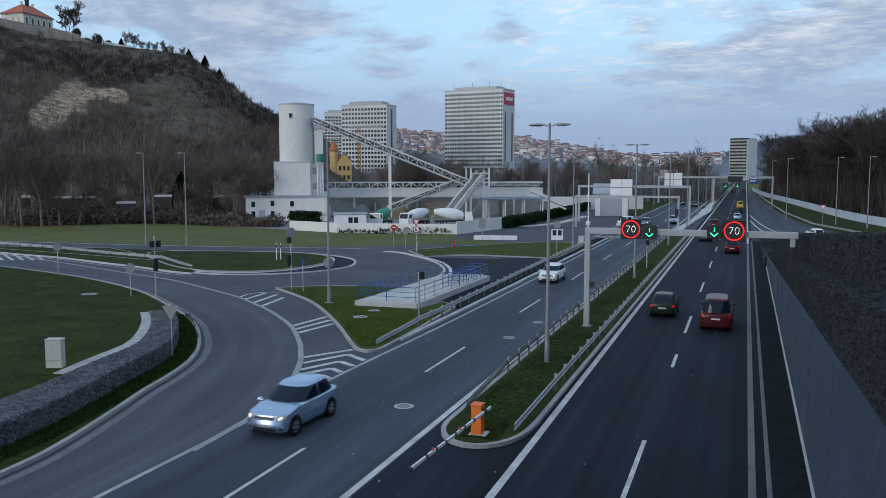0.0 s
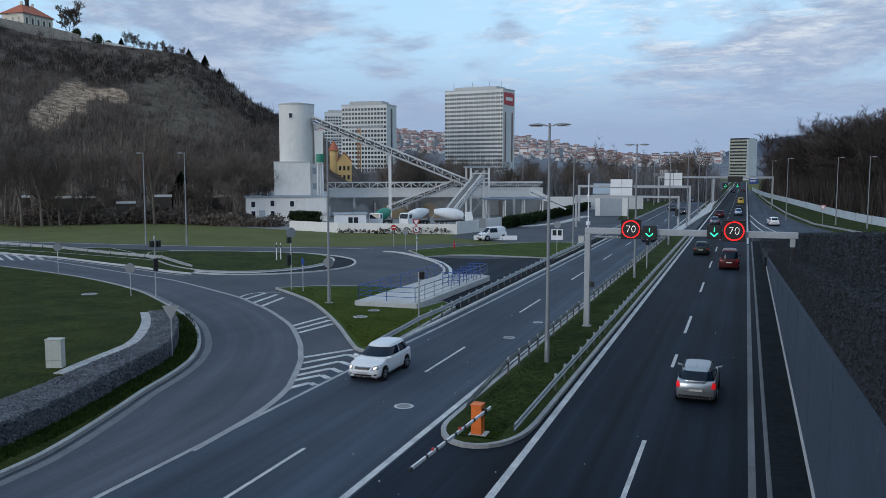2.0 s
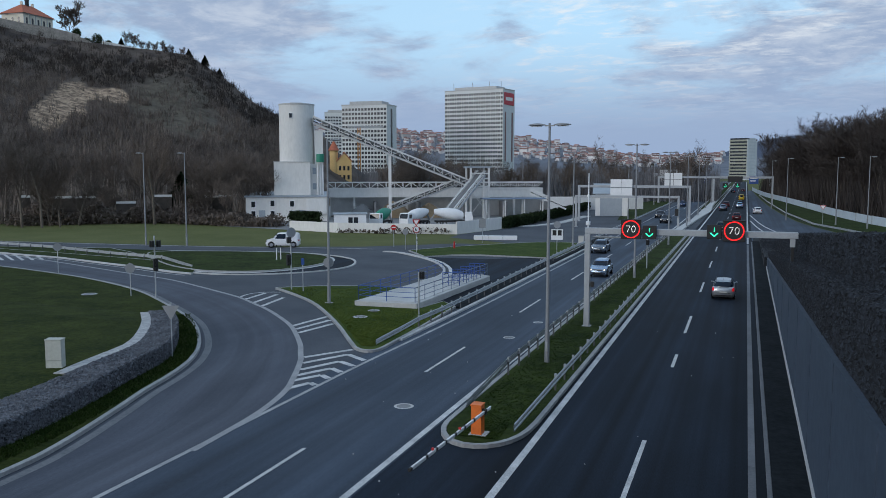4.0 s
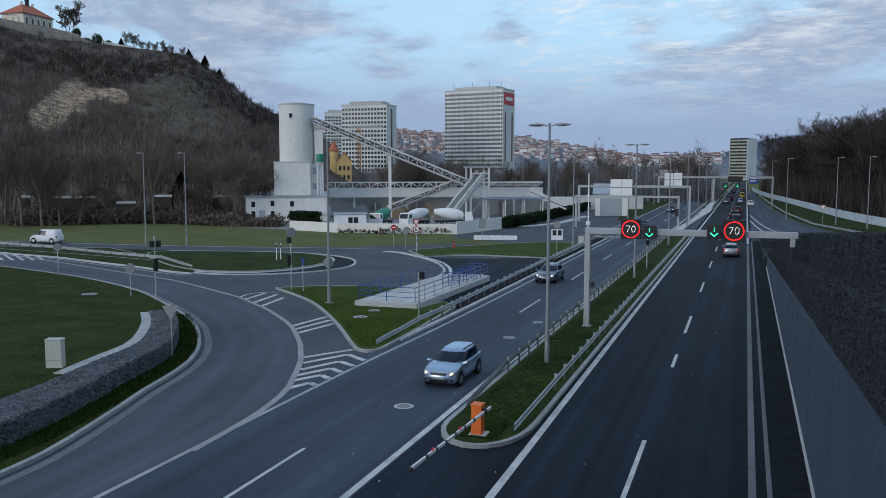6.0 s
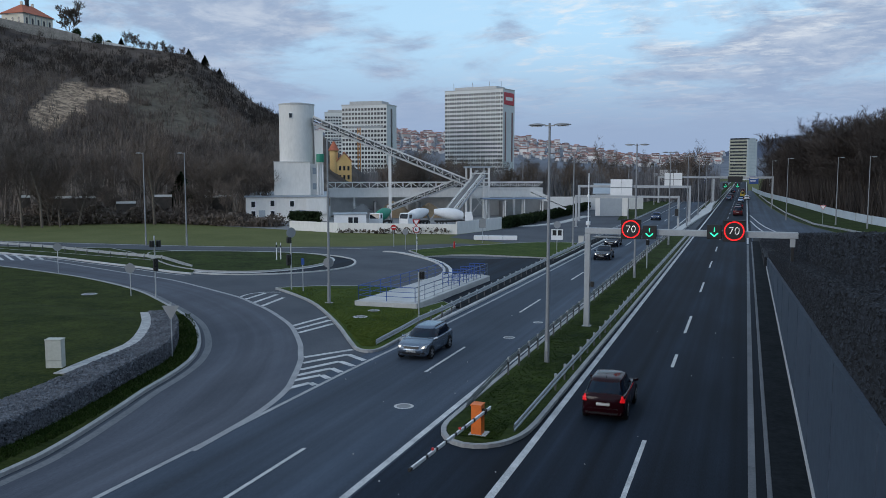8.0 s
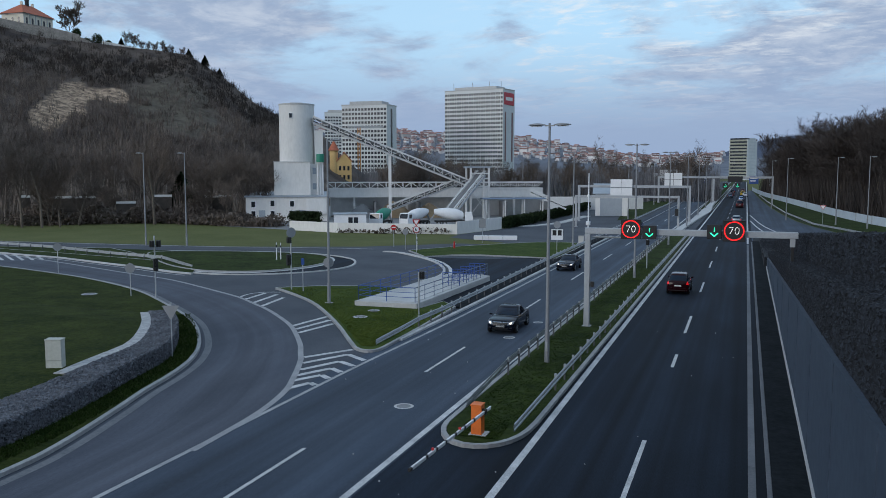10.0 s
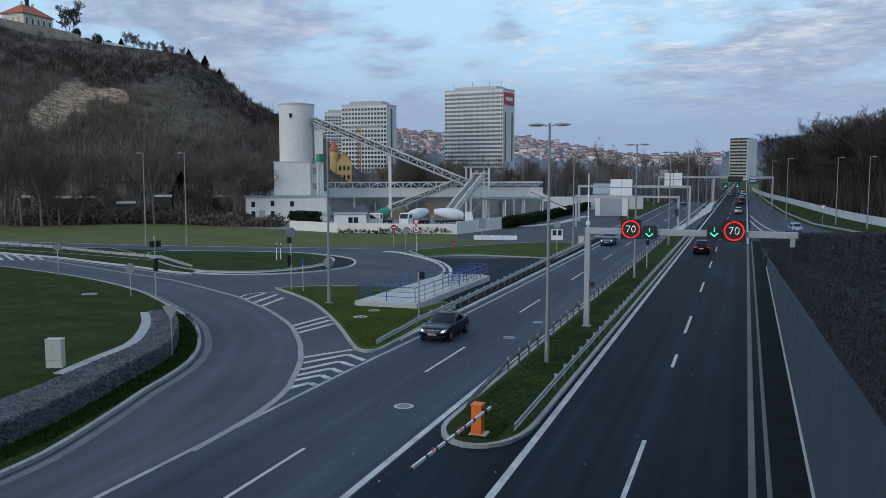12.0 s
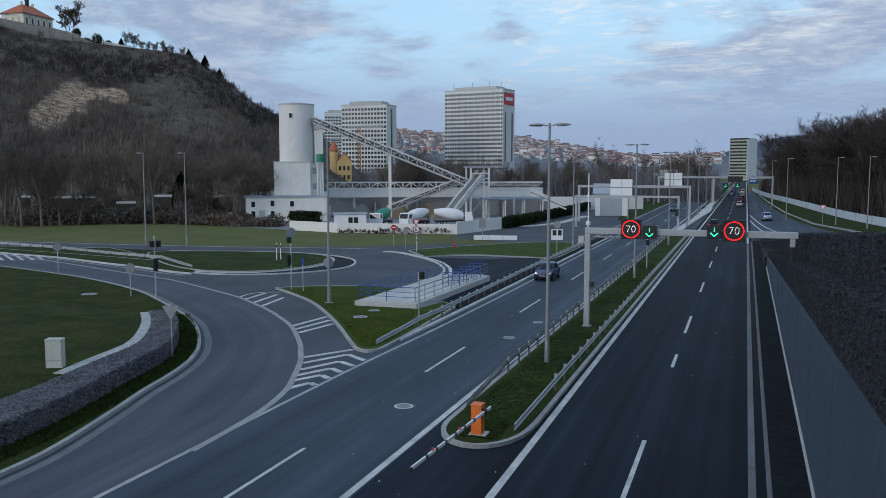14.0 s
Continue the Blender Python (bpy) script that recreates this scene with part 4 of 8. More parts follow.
def arrow_sign(parent, x, y, z, w=0.95):
    pn = part("arrow_panel", Shape().box(x - w / 2, x + w / 2, y, y + 0.2, z - w / 2, z + w / 2), BLACK, parent, "black lamp panel showing a green arrow", bevel=0.02)
    a = Shape()
    k = w / 0.95
    for j in range(5):  # rows of lamps
        a.box(x - 0.035 * k, x + 0.035 * k, y - 0.012, y - 0.002, z + (0.02 + 0.06 * j) * k, z + (0.065 + 0.06 * j) * k)
    for sd in (-1, 1):
        a.beam((x, y - 0.007, z - 0.30 * k), (x + sd * 0.25 * k, y - 0.007, z - 0.07 * k), 0.01, 0.085 * k)
    part("green_arrow", a, LED_GREEN, pn)


def gantry(y, x0, x1, z, label, post0=0.0, post1=0.0, w=0.4, posts=(True, True)):
    t = thing("sign_gantry", label, "gantry")
    part("beam", Shape().box(x0 - w / 2, x1 + w / 2, y - w / 2, y + w / 2, z - w * 0.55, z + w * 0.55), STEEL_GREY, t, "", False, 0.03)
    for x, b, on in ((x0, post0, posts[0]), (x1, post1, posts[1])):
        if on:
            part("post", Shape().box(x - w / 2, x + w / 2, y - w / 2 - 0.003, y + w / 2 + 0.003, b, z - w * 0.55).box(x - w * 0.8, x + w * 0.8, y - w * 0.8, y + w * 0.8, b, b + 0.06), STEEL_GREY, t, "", False, 0.03)
    return t


g1 = gantry(51.8, -9.13, 2.75, 6.12, "grey steel gantry carrying lit lane signs", 0.1, 4.5, 0.345, (True, False))
part("end_post", Shape().box(2.5, 2.78, 51.68, 51.92, 5.45, 5.93), STEEL_GREY, g1, "", False, 0.02)
# the end post goes on below, slimmer and in black
part("end_post_foot", Shape().box(2.56, 2.72, 51.7, 51.9, 4.4, 5.45), BLACK, g1, "dark lower part of the end post", False, 0.02)
speed_sign(g1, -6.45, 51.3, 6.3, 1.2)
arrow_sign(g1, -5.36, 51.35, 6.13, 0.82)
arrow_sign(g1, -1.65, 51.35, 6.25, 0.82)
speed_sign(g1, -0.55, 51.3, 6.33, 1.24)
part("walkway_pipe", Shape().tube((-9.1, 52.05, 5.72), (-4.5, 52.05, 5.72), 0.05), STEEL, g1)
part("junction_box", Shape().box(-8.9, -8.7, 51.6, 51.9, 2.6, 2.95), BLACK, g1)

g2 = gantry(144, -27.5, -10.4, 5.3, "grey steel gantry spanning the far carriageway", 0, 0, 0.36, (True, True))
part("signal_head", Shape().box(-10.9, -10.4, 143.3, 143.7, 2.2, 3.4), BLACK, g2)
g3 = gantry(160, -30, -9.6, 6.7, "grey steel gantry with white sign boards", 0, 0, 0.42)
for x in (-24.0, -21.95):
    for z in (5.7, 7.3):
        part("sign_board", Shape().box(x, x + 2.0, 159.4, 159.6, z - 0.75, z + 0.75), WHITE, g3, "back of a pale traffic sign board", False, 0.02)
g4 = gantry(258, -24.5, 7.2, 7.6, "grey steel gantry across both carriageways", 0, 0, 0.5)
part("middle_post", Shape().box(-9.2, -8.6, 257.7, 258.3, 0, 7.2), STEEL_GREY, g4)
for x in (-22.8, -20.2):
    for z in (5.9, 7.9):
        part("sign_board", Shape().box(x, x + 2.45, 257.2, 257.5, z - 0.95, z + 0.95), WHITE, g4, "pale traffic sign board", False, 0.02)
part("message_panel", Shape().box(-5.0, -0.9, 257.2, 257.5, 6.2, 7.9), BLACK, g4, "dark message panel with white frame")
for x in (-5.6, -2.3):
    arrow_sign(g4, x, 257.1, 5.2, 1.5)
g5 = gantry(300, -30, -19, 8.2, "grey steel gantry with large boards, far off", 0, 0, 0.8)
for x in (-28.2, -25.2):
    part("sign_board", Shape().box(x, x + 2.9, 299.2, 299.5, 5.4, 9.8), CONCRETE, g5, "grey back of a traffic sign board", False, 0.02)
g6 = gantry(350, -20, 9, 6.6, "grey steel gantry with blue direction boards", 0, 0, 0.7)
for x, w in ((1.2, 3.4), (-16, 3)):
    bd = part("sign_board", Shape().box(x, x + w, 349.2, 349.5, 4.2, 7.4), STEEL_BLUE, g6, "blue direction board", False, 0.02)
    part("writing_bar", Shape().box(x + 0.4, x + w - 0.4, 349.15, 349.19, 6.2, 6.6).box(x + 0.4, x + w - 0.9, 349.15, 349.19, 5.2, 5.6), WHITE, bd)

# ---- lift barrier on the median nose ----
bar = thing("lift_barrier", "orange barrier cabinet with a lowered white arm", "barrier")
part("cabinet", Shape().box(-9.28, -8.88, 28.72, 29.15, 0.1, 1.22), ORANGE, bar, "", False, 0.02)
part("lid", Shape().box(-9.3, -8.86, 28.69, 29.18, 1.22, 1.27), ORANGE, bar, "", False, 0.01)
part("base_plate", Shape().box(-9.36, -8.7, 28.62, 29.26, 0.1, 0.15), CONCRETE, bar)
part("hub", Shape().tube((-8.9, 28.9, 0.985), (-8.74, 28.9, 0.985), 0.12, n=14), BLACK, bar)
ARM_A, ARM_B = Vector((-8.76, 29.5, 0.99)), Vector((-9.18, 22.6, 0.95))
arm = part("arm", Shape().beam(ARM_A, ARM_B, 0.07, 0.11), WHITE, bar, "white barrier arm with dark bands", False, 0.01)
for k in (0.07, 0.24, 0.37, 0.49, 0.61, 0.72, 0.83):
    part("band", Shape().beam(ARM_A.lerp(ARM_B, k), ARM_A.lerp(ARM_B, k + 0.022), 0.076, 0.116), BLACK, arm)
for k in (0.44, 0.77):
    c = ARM_A.lerp(ARM_B, k) + Vector((0, 0, 0.1))
    part("reflector", Shape().tube(c - Vector((0, 0.02, 0)), c + Vector((0, 0.02, 0)), 0.05, n=10), RED, arm)
part("end_cap", Shape().tube(ARM_B, ARM_A.lerp(ARM_B, 1.02), 0.06, n=8), BLACK, arm)

# ---- cabinet on the lawn ----
cab = thing("utility_cabinet", "pale grey utility cabinet standing on the lawn", "cabinet", pose(-29.2, 29.1, 0.93, 0, 0, 20))
CAB = material("cabinet_grp", (0.40, 0.41, 0.37), (0.50, 0.51, 0.46), 0.6, scale=0.8, fine=8)
part("base", Shape().box(-0.36, 0.36, -0.22, 0.22, 0, 0.36), CAB, cab, "", False, 0.01)
part("door", Shape().box(-0.36, 0.36, -0.22, 0.22, 0.375, 1.3), CAB, cab, "", False, 0.015)
part("lid", Shape().box(-0.38, 0.38, -0.24, 0.24, 1.3, 1.35), CAB, cab, "", False, 0.015)

# ---- concrete platform with railings ----
plat = [(-26.3, 54.0), (-21.55, 54.2), (-21.2, 71.0), (-22.3, 71.8), (-25.5, 70.3)]
structure("platform", Shape().prism(plat, -0.1, 0.46), CONCRETE, "pale concrete platform with low parapet", "platform", bevel=0.03)
for k in range(7):  # slabs of the deck
    y = 54.55 + 2.3 * k
    s = Shape().prism([(-26.0 + 0.05 * (y - 54), y), (-21.9 + 0.02 * (y - 54), y + 0.1), (-21.86 + 0.02 * (y - 54), y + 2.34), (-25.9 + 0.05 * (y - 54), y + 2.24)], 0.4, 0.5)
    tagged(part("deck_slab", s, CONCRETE, None, "", False, 0.015), "pale concrete slab of the platform deck", "platform", "deck slabs", "structure")


def railing(name, a, b, mat, label, h=1.05, n=6, z=0.5, bars=2):
    t = thing(name, label, "railing")
    a, b = Vector((*a, z)), Vector((*b, z))
    for k in range(bars + 1):
        u = Vector((0, 0, h * (bars + 1 - k) / (bars + 1)))
        part("handrail" if k == 0 else "rail", Shape().tube(a + u, b + u, 0.03 if k == 0 else 0.02, n=6), mat, t)
    for k in range(n + 1):
        p = a.lerp(b, k / n)
        part("post", Shape().tube(p, p + Vector((0, 0, h)), 0.028, n=6), mat, t)
    return t


railing("railing", (-26.1, 54.3), (-25.3, 70.0), STEEL_BLUE, "blue steel railing along the platform edge", n=9)
railing("railing", (-21.75, 54.4), (-21.4, 70.8), STEEL_RAIL, "grey-blue steel railing along the platform edge", n=9)
railing("railing", (-26.1, 54.3), (-21.75, 54.4), STEEL_BLUE, "blue steel railing at the platform end", n=2)
for y in (63.6, 66.0, 68.2, 70.6):
    railing("railing", (-23.0, y), (-21.6, y + 0.2), STEEL_BLUE, "short bright blue steel railing across the platform", n=3, bars=4)

# ---- road signs, signals and small street things ----
DARK_STONE = material("dark_rubble_stone", (0.06, 0.053, 0.047), (0.115, 0.098, 0.085), 0.95, scale=0.3, fine=2, bump=0.05, spec=0.05)
SIGN_BACK = plain("sign_back", (0.30, 0.31, 0.32), 0.5, 0.4)


def post_of(t, h, r=0.035):
    part("post", Shape().tube((0, 0, 0), (0, 0, h), r, n=8), STEEL, t)


def disc(r, y0, y1, z, n=24):
    return Shape().tube((0, y0, z), (0, y1, z), r, n=n)


def tri(r, y0, y1, z, down=True):
    sg = -1 if down else 1
    pts = [(0, sg * r), (sg * -0.87 * r, -sg * 0.5 * r), (sg * 0.87 * r, -sg * 0.5 * r)]
    s = Shape()
    s.add([(x, y0, z + q) for x, q in pts] + [(x, y1, z + q) for x, q in pts], [(0, 1, 2), (5, 4, 3), (0, 3, 4, 1), (1, 4, 5, 2), (2, 5, 3, 0)])
    return s


def sign_post(x, y, h, turn, label, kind, z=0.1):
    t = thing("road_sign", label, "road sign", pose(x, y, z, 0, 0, turn))
    post_of(t, h)
    if kind == "yield_back":
        part("plate", tri(0.52, -0.06, -0.045, h - 0.4), SIGN_BACK, t, "grey back of a triangular plate")
    elif kind == "yield_only":
        p = part("plate", tri(0.6, -0.06, -0.045, h - 0.45), RED, t, "red-rimmed pale triangle")
        part("face", tri(0.46, -0.066, -0.06, h - 0.45), WHITE, p)
    elif kind == "yield":
        p = part("plate", tri(0.55, -0.06, -0.045, h - 0.45), RED, t, "red-rimmed white triangle")
        part("face", tri(0.36, -0.066, -0.06, h - 0.45), WHITE, p)
        q = part("round_plate", disc(0.4, -0.06, -0.045, h - 1.35), RED, t, "round no-turn sign with a red rim")
        part("face", disc(0.32, -0.066, -0.06, h - 1.35), WHITE, q)
        part("arrow", Shape().beam((-0.12, -0.07, h - 1.2), (0.1, -0.07, h - 1.55), 0.006, 0.07).box(-0.12, -0.05, -0.073, -0.067, h - 1.5, h - 1.2), BLACK, q)
    elif kind == "round_back":
        part("plate", disc(0.38, -0.06, -0.045, h - 0.4), SIGN_BACK, t, "grey back of a round plate")
    elif kind == "boards":
        part("plate", disc(0.4, -0.06, -0.045, h - 0.4), SIGN_BACK, t, "round grey plate")
        p = part("board", Shape().box(-0.65, 0.65, -0.08, -0.05, h - 2.1, h - 0.9), WHITE, t, "white board with two dark panels")
        part("panel", Shape().box(-0.5, -0.08, -0.09, -0.08, h - 1.6, h - 1.0), BLACK, p)
        part("panel", Shape().box(0.08, 0.5, -0.09, -0.08, h - 1.6, h - 1.0), BLACK, p)
    elif kind == "red":
        p = part("plate", disc(0.35, -0.06, -0.045, h - 0.4), RED, t, "round red sign with a white bar")
        part("bar", Shape().box(-0.25, 0.25, -0.068, -0.06, h - 0.46, h - 0.34), WHITE, p)
    elif kind == "board":
        part("plate", Shape().box(-0.45, 0.45, -0.06, -0.045, h - 1.3, h), SIGN_BACK, t, "grey back of a rectangular board")
    else:
        part("plate", Shape().box(-0.12, 0.12, -0.06, -0.045, h - 0.55, h), STEEL_BLUE, t, "small blue plate")
    return t


sign_post(-27.9, 35.6, 2.9, 20, "grey triangular sign seen from behind on a thin post", "yield_back")
sign_post(-36.4, 91.5, 4.1, 22, "give-way triangle above a round no-turn sign", "yield")
sign_post(-44.6, 52.2, 2.6, 30, "grey round sign seen from behind", "round_back")
sign_post(-61, 61.6, 2.9, 40, "grey round sign seen from behind", "round_back")
sign_post(-33.3, 59.0, 2.7, 30, "thin post with a small blue plate", "blue")
sign_post(-19.8, 92.6, 4.0, 15, "post with a round plate and a double board", "boards")
sign_post(-42.3, 98.5, 2.9, 20, "round red no-entry sign on a thin post", "red", 0.0)
sign_post(-39.5, 95.6, 2.6, 20, "grey round sign seen from behind", "round_back", 0.0)
sign_post(-33.5, 108.5, 3.3, 20, "grey rectangular sign seen from behind", "board", -0.05)
sign_post(-28.62, 54.5, 3.4, 20, "round grey sign seen from behind on the lamp pole", "round_back")
sign_post(13.4, 167, 3.6, -5, "give-way triangle beside the ramp", "yield_only", -0.05)


def signal(x, y, h, turn, label, heads, mirror=False):
    t = thing("traffic_signal", label, "traffic signal", pose(x, y, 0.1, 0, 0, turn))
    post_of(t, h, 0.055)
    for dx, z, hh in heads:
        hd = part("signal_head", Shape().box(dx - 0.16, dx + 0.16, -0.25, -0.02, z - hh / 2, z + hh / 2), BLACK, t, "black signal housing", False, 0.02)
        for k in range(3):
            zz = z + (k - 1) * hh * 0.3
            part("visor", Shape().tube((dx, -0.4, zz), (dx, -0.25, zz), 0.1, n=10), BLACK, hd)
    if mirror:
        part("plate", disc(0.42, -0.08, -0.06, h - 0.3), SIGN_BACK, t, "round grey plate")
    return t


signal(-42.0, 51.9, 4.8, 60, "traffic signal on a thin pole with black heads", [(-0.25, 4.2, 0.5), (0.25, 4.2, 0.5), (0, 2.6, 0.95)])
signal(-34.6, 59.4, 5.0, 60, "traffic signal on a pole with a round plate", [(-0.25, 4.1, 0.5), (-0.3, 2.5, 0.9)], True)
signal(-20.6, 52.2, 2.9, 30, "short traffic signal pole beside the rail", [(0.2, 2.7, 0.5)])
signal(-9.0, 84.5, 2.9, 20, "thin signal post on the median", [(0, 2.6, 0.5)])
mast = thing("camera_mast", "white mast with camera boxes beside the road", "mast", pose(-19.9, 113, 0))
part("pole", Shape().tube((0, 0, 0), (0, 0, 9.4), 0.11, 0.07, 8), WHITE, mast)
for z, w in ((1.2, 0.7), (2.4, 0.5), (6.2, 0.3)):
    part("box", Shape().box(-w / 2, w / 2, -0.5, 0.3, z, z + w), WHITE, mast, "", False, 0.03)
for x, y, r in ((-13.2, 31.7, 0.42), (-12.86, 47.1, 0.36), (-12.4, 52.5, 0.32), (-23.8, 49.7, 0.5), (-24.0, 52.3, 0.42), (-48.2, 51.7, 0.6), (-28.5, 54.3, 0.3)):
    s = Shape()
    z = 0.008 if x > -19 else 0.16
    for k in range(24):
        a = 2 * math.pi * k / 24
        for rr in (r, r * 0.72):
            s.v.append((x + rr * math.cos(a), y + rr * math.sin(a), z + 0.006))
    s.v.append((x, y, z + 0.002))
    for k in range(24):
        j = (k + 1) % 24
        s.f += [(2 * k, 2 * j, 2 * j + 1, 2 * k + 1), (2 * k + 1, 2 * j + 1, 48)]
        s.m += [0, 1]
    tagged(part("manhole_cover", s, [CONCRETE, CONCRETE_DARK]), "round manhole cover with a pale concrete ring", "manhole")
dist_block = thing("concrete_block", "low white concrete barrier blocks beside the road", "barrier", pose(-33, 113.0, 0, 0, 0, 15))
for k in range(3):
    part("block", Shape().box(-3 + 2.05 * k, -1 + 2.05 * k, -0.4, 0.4, 0, 0.6), WHITE, dist_block, "", False, 0.05)

for x, y, h in ((-47.5, 78.5, 2.0), (-47.4, 79.2, 1.9), (-37.2, 93.7, 1.7)):
    sp = thing("marker_post", "short pale marker post with a dark band", "post", pose(x, y, 0.05), "marker posts")
    part("post", Shape().tube((0, 0, 0), (0, 0, h), 0.06, 0.05, 8), WHITE, sp)
    part("band", Shape().tube((0, 0, h * 0.72), (0, 0, h * 0.86), 0.064, n=8), BLACK, sp)
hydrant = thing("hydrant", "small red hydrant standing in the grass strip", "hydrant", pose(-33.9, 98.0, 0.12))
part("body", Shape().tube((0, 0, 0), (0, 0, 0.75), 0.12, 0.11, 12), RED, hydrant)
part("cap", Shape().tube((0, 0, 0.75), (0, 0, 0.88), 0.14, 0.06, 12), RED, hydrant)
part("outlet", Shape().tube((-0.2, 0, 0.55), (0.2, 0, 0.55), 0.06, n=8), STEEL_GREY, hydrant)
cab2 = thing("kerb_cabinet", "small pale concrete cabinet beside the guard rail", "cabinet", pose(-20.3, 110.2, 0.05))
part("body", Shape().box(-0.35, 0.35, -0.25, 0.25, 0, 1.05), CONCRETE, cab2, "", False, 0.02)
part("lid", Shape().box(-0.4, 0.4, -0.3, 0.3, 1.05, 1.12), CONCRETE_DARK, cab2, "", False, 0.01)
# noise wall beyond the ramp
nw = spline([(42, 118), (30, 140), (23.5, 160), (18.6, 192), (12.9, 258), (6.2, 338), (3, 420)], 6)
s = Shape()
s.ribbon(nw, -0.1, 0.1, -0.2, 1.5)
NOISE_WALL = material("noise_wall_panel", (0.44, 0.50, 0.56), (0.54, 0.60, 0.65), 0.6, scale=0.2, fine=2)
structure("noise_wall", s, NOISE_WALL, "pale blue-grey noise barrier along the ramp", "wall")
for p in nw[::2]:
    tagged(part("wall_post", Shape().box(p[0] - 0.15, p[0] + 0.15, p[1] - 0.15, p[1] + 0.15, -0.2, 1.58), STEEL_GREY), "grey steel post of the noise barrier", "post", "noise barrier posts", "structure")
# ---- concrete plant ----
yard = Matrix(((0.892, -0.452, 0, -74.6), (0.452, 0.892, 0, 147.1), (0, 0, 1, 0), (0, 0, 0, 1)))
RENDER_W = material("pale_render", (0.655, 0.645, 0.62), (0.785, 0.77, 0.74), 0.85, scale=0.12, fine=2.5, stretch=(1, 1, 0.35))
SHEET = material("pale_metal_sheet", (0.69, 0.685, 0.665), (0.81, 0.80, 0.78), 0.55, 0.1, scale=0.15, fine=3, stretch=(1, 1, 0.3))
ROOF_GREY = material("grey_roof_sheet", (0.28, 0.32, 0.36), (0.38, 0.42, 0.46), 0.5, 0.1, scale=0.3, fine=5)
WIN = plain("window_glass", (0.02, 0.024, 0.03), 0.1)
SAND = material("sand_heap", (0.24, 0.17, 0.10), (0.34, 0.25, 0.16), 0.95, scale=0.3, fine=4, bump=0.05)
CANOPY_BLUE = material("blue_sheet_roof", (0.16, 0.23, 0.34), (0.24, 0.32, 0.44), 0.5, scale=0.3, fine=4)
BELT_COVER = material("belt_cover", (0.10, 0.105, 0.11), (0.17, 0.175, 0.18), 0.7, scale=0.3, fine=4)
GREEN_PAINT = plain("green_paint", (0.02, 0.22, 0.14), 0.5)


def in_yard(name, label, category, group=""):
    return thing(name, label, category, yard, group)


silo = in_yard("cement_silo", "tall white cement silo on a square tower", "silo")
part("drum", Shape().tube((-8.25, 4, 11), (-8.25, 4, 22.4), 3.45, n=48), RENDER_W, silo, "white round silo drum")
part("rim", Shape().tube((-8.25, 4, 22.4), (-8.25, 4, 22.65), 3.52, n=48), CONCRETE, silo)
part("top_hatch", Shape().box(-9.4, -7.0, 2.6, 5, 22.65, 22.9), CONCRETE, silo)
w = part("window", Shape().box(-9.6, -8.9, 0.5, 0.85, 19.7, 20.8), WHITE, silo)
part("pane", Shape().box(-9.5, -9.0, 0.44, 0.5, 19.85, 20.7), WIN, w)
part("tower_base", Shape().box(-12.6, -5.6, 0.2, 8.4, 4.9, 11.3), RENDER_W, silo, "white square tower base", False, 0.05)
part("base_edge", Shape().box(-12.7, -5.5, 0.1, 8.5, 11.3, 11.42), CONCRETE, silo)
part("lift_shaft", Shape().box(-4.8, -3.2, 2, 6, 5, 17.5), SHEET, silo)
part("annex", Shape().box(-5.6, -4.0, 1.2, 7, 4.9, 11), RENDER_W, silo)
for z in (6.0, 9.0):
    part("annex_vent", Shape().box(-5.2, -4.5, 1.14, 1.2, z, z + 1.2), ROOF_GREY, silo)
part("filter", Shape().tube((-3.7, 1, 11.3), (-3.7, 1, 12.9), 0.75, n=16), GREEN_PAINT, silo, "green filter drum")
for k in range(3):
    part("pipe", Shape().tube((-4.2 + 0.5 * k, 0.6, 4.9), (-4.2 + 0.5 * k, 0.6, 11), 0.1, n=8), WHITE, silo)

off = in_yard("plant_office", "long white plant building with small windows", "building")
part("wall", Shape().box(-17.8, -2.4, -2, 9, 0, 4.6), RENDER_W, off, "white rendered wall")
part("roof", Shape().add([(-18.1, -2.3, 4.6), (-2.1, -2.3, 4.6), (-2.1, 9.3, 4.9), (-18.1, 9.3, 4.9), (-18.1, -2.3, 4.75), (-2.1, -2.3, 4.75), (-2.1, 9.3, 5.4), (-18.1, 9.3, 5.4)], BLOCK), ROOF_GREY, off, "low grey sheet roof")
for a, zs in ((-16.4, (0.9, 2.7)), (-12.8, (0.9, 2.9)), (-9.1, (0.9, 2.8))):
    for z in zs:
        w = part("window", Shape().box(a - 0.5, a + 0.5, -2.06, -2.0, z - 0.1, z + 1.2), WHITE, off)
        part("pane", Shape().box(a - 0.36, a + 0.36, -2.1, -2.06, z, z + 1.05), WIN, w)
for a in (-14.8, -7.2):
    part("door", Shape().box(a - 0.6, a + 0.6, -2.07, -2.0, 0, 2.1), ROOF_GREY, off)
part("side_box", Shape().box(-6.4, -2.6, -2.6, -2.0, 1.4, 4.3), SHEET, off, "white projecting bay")


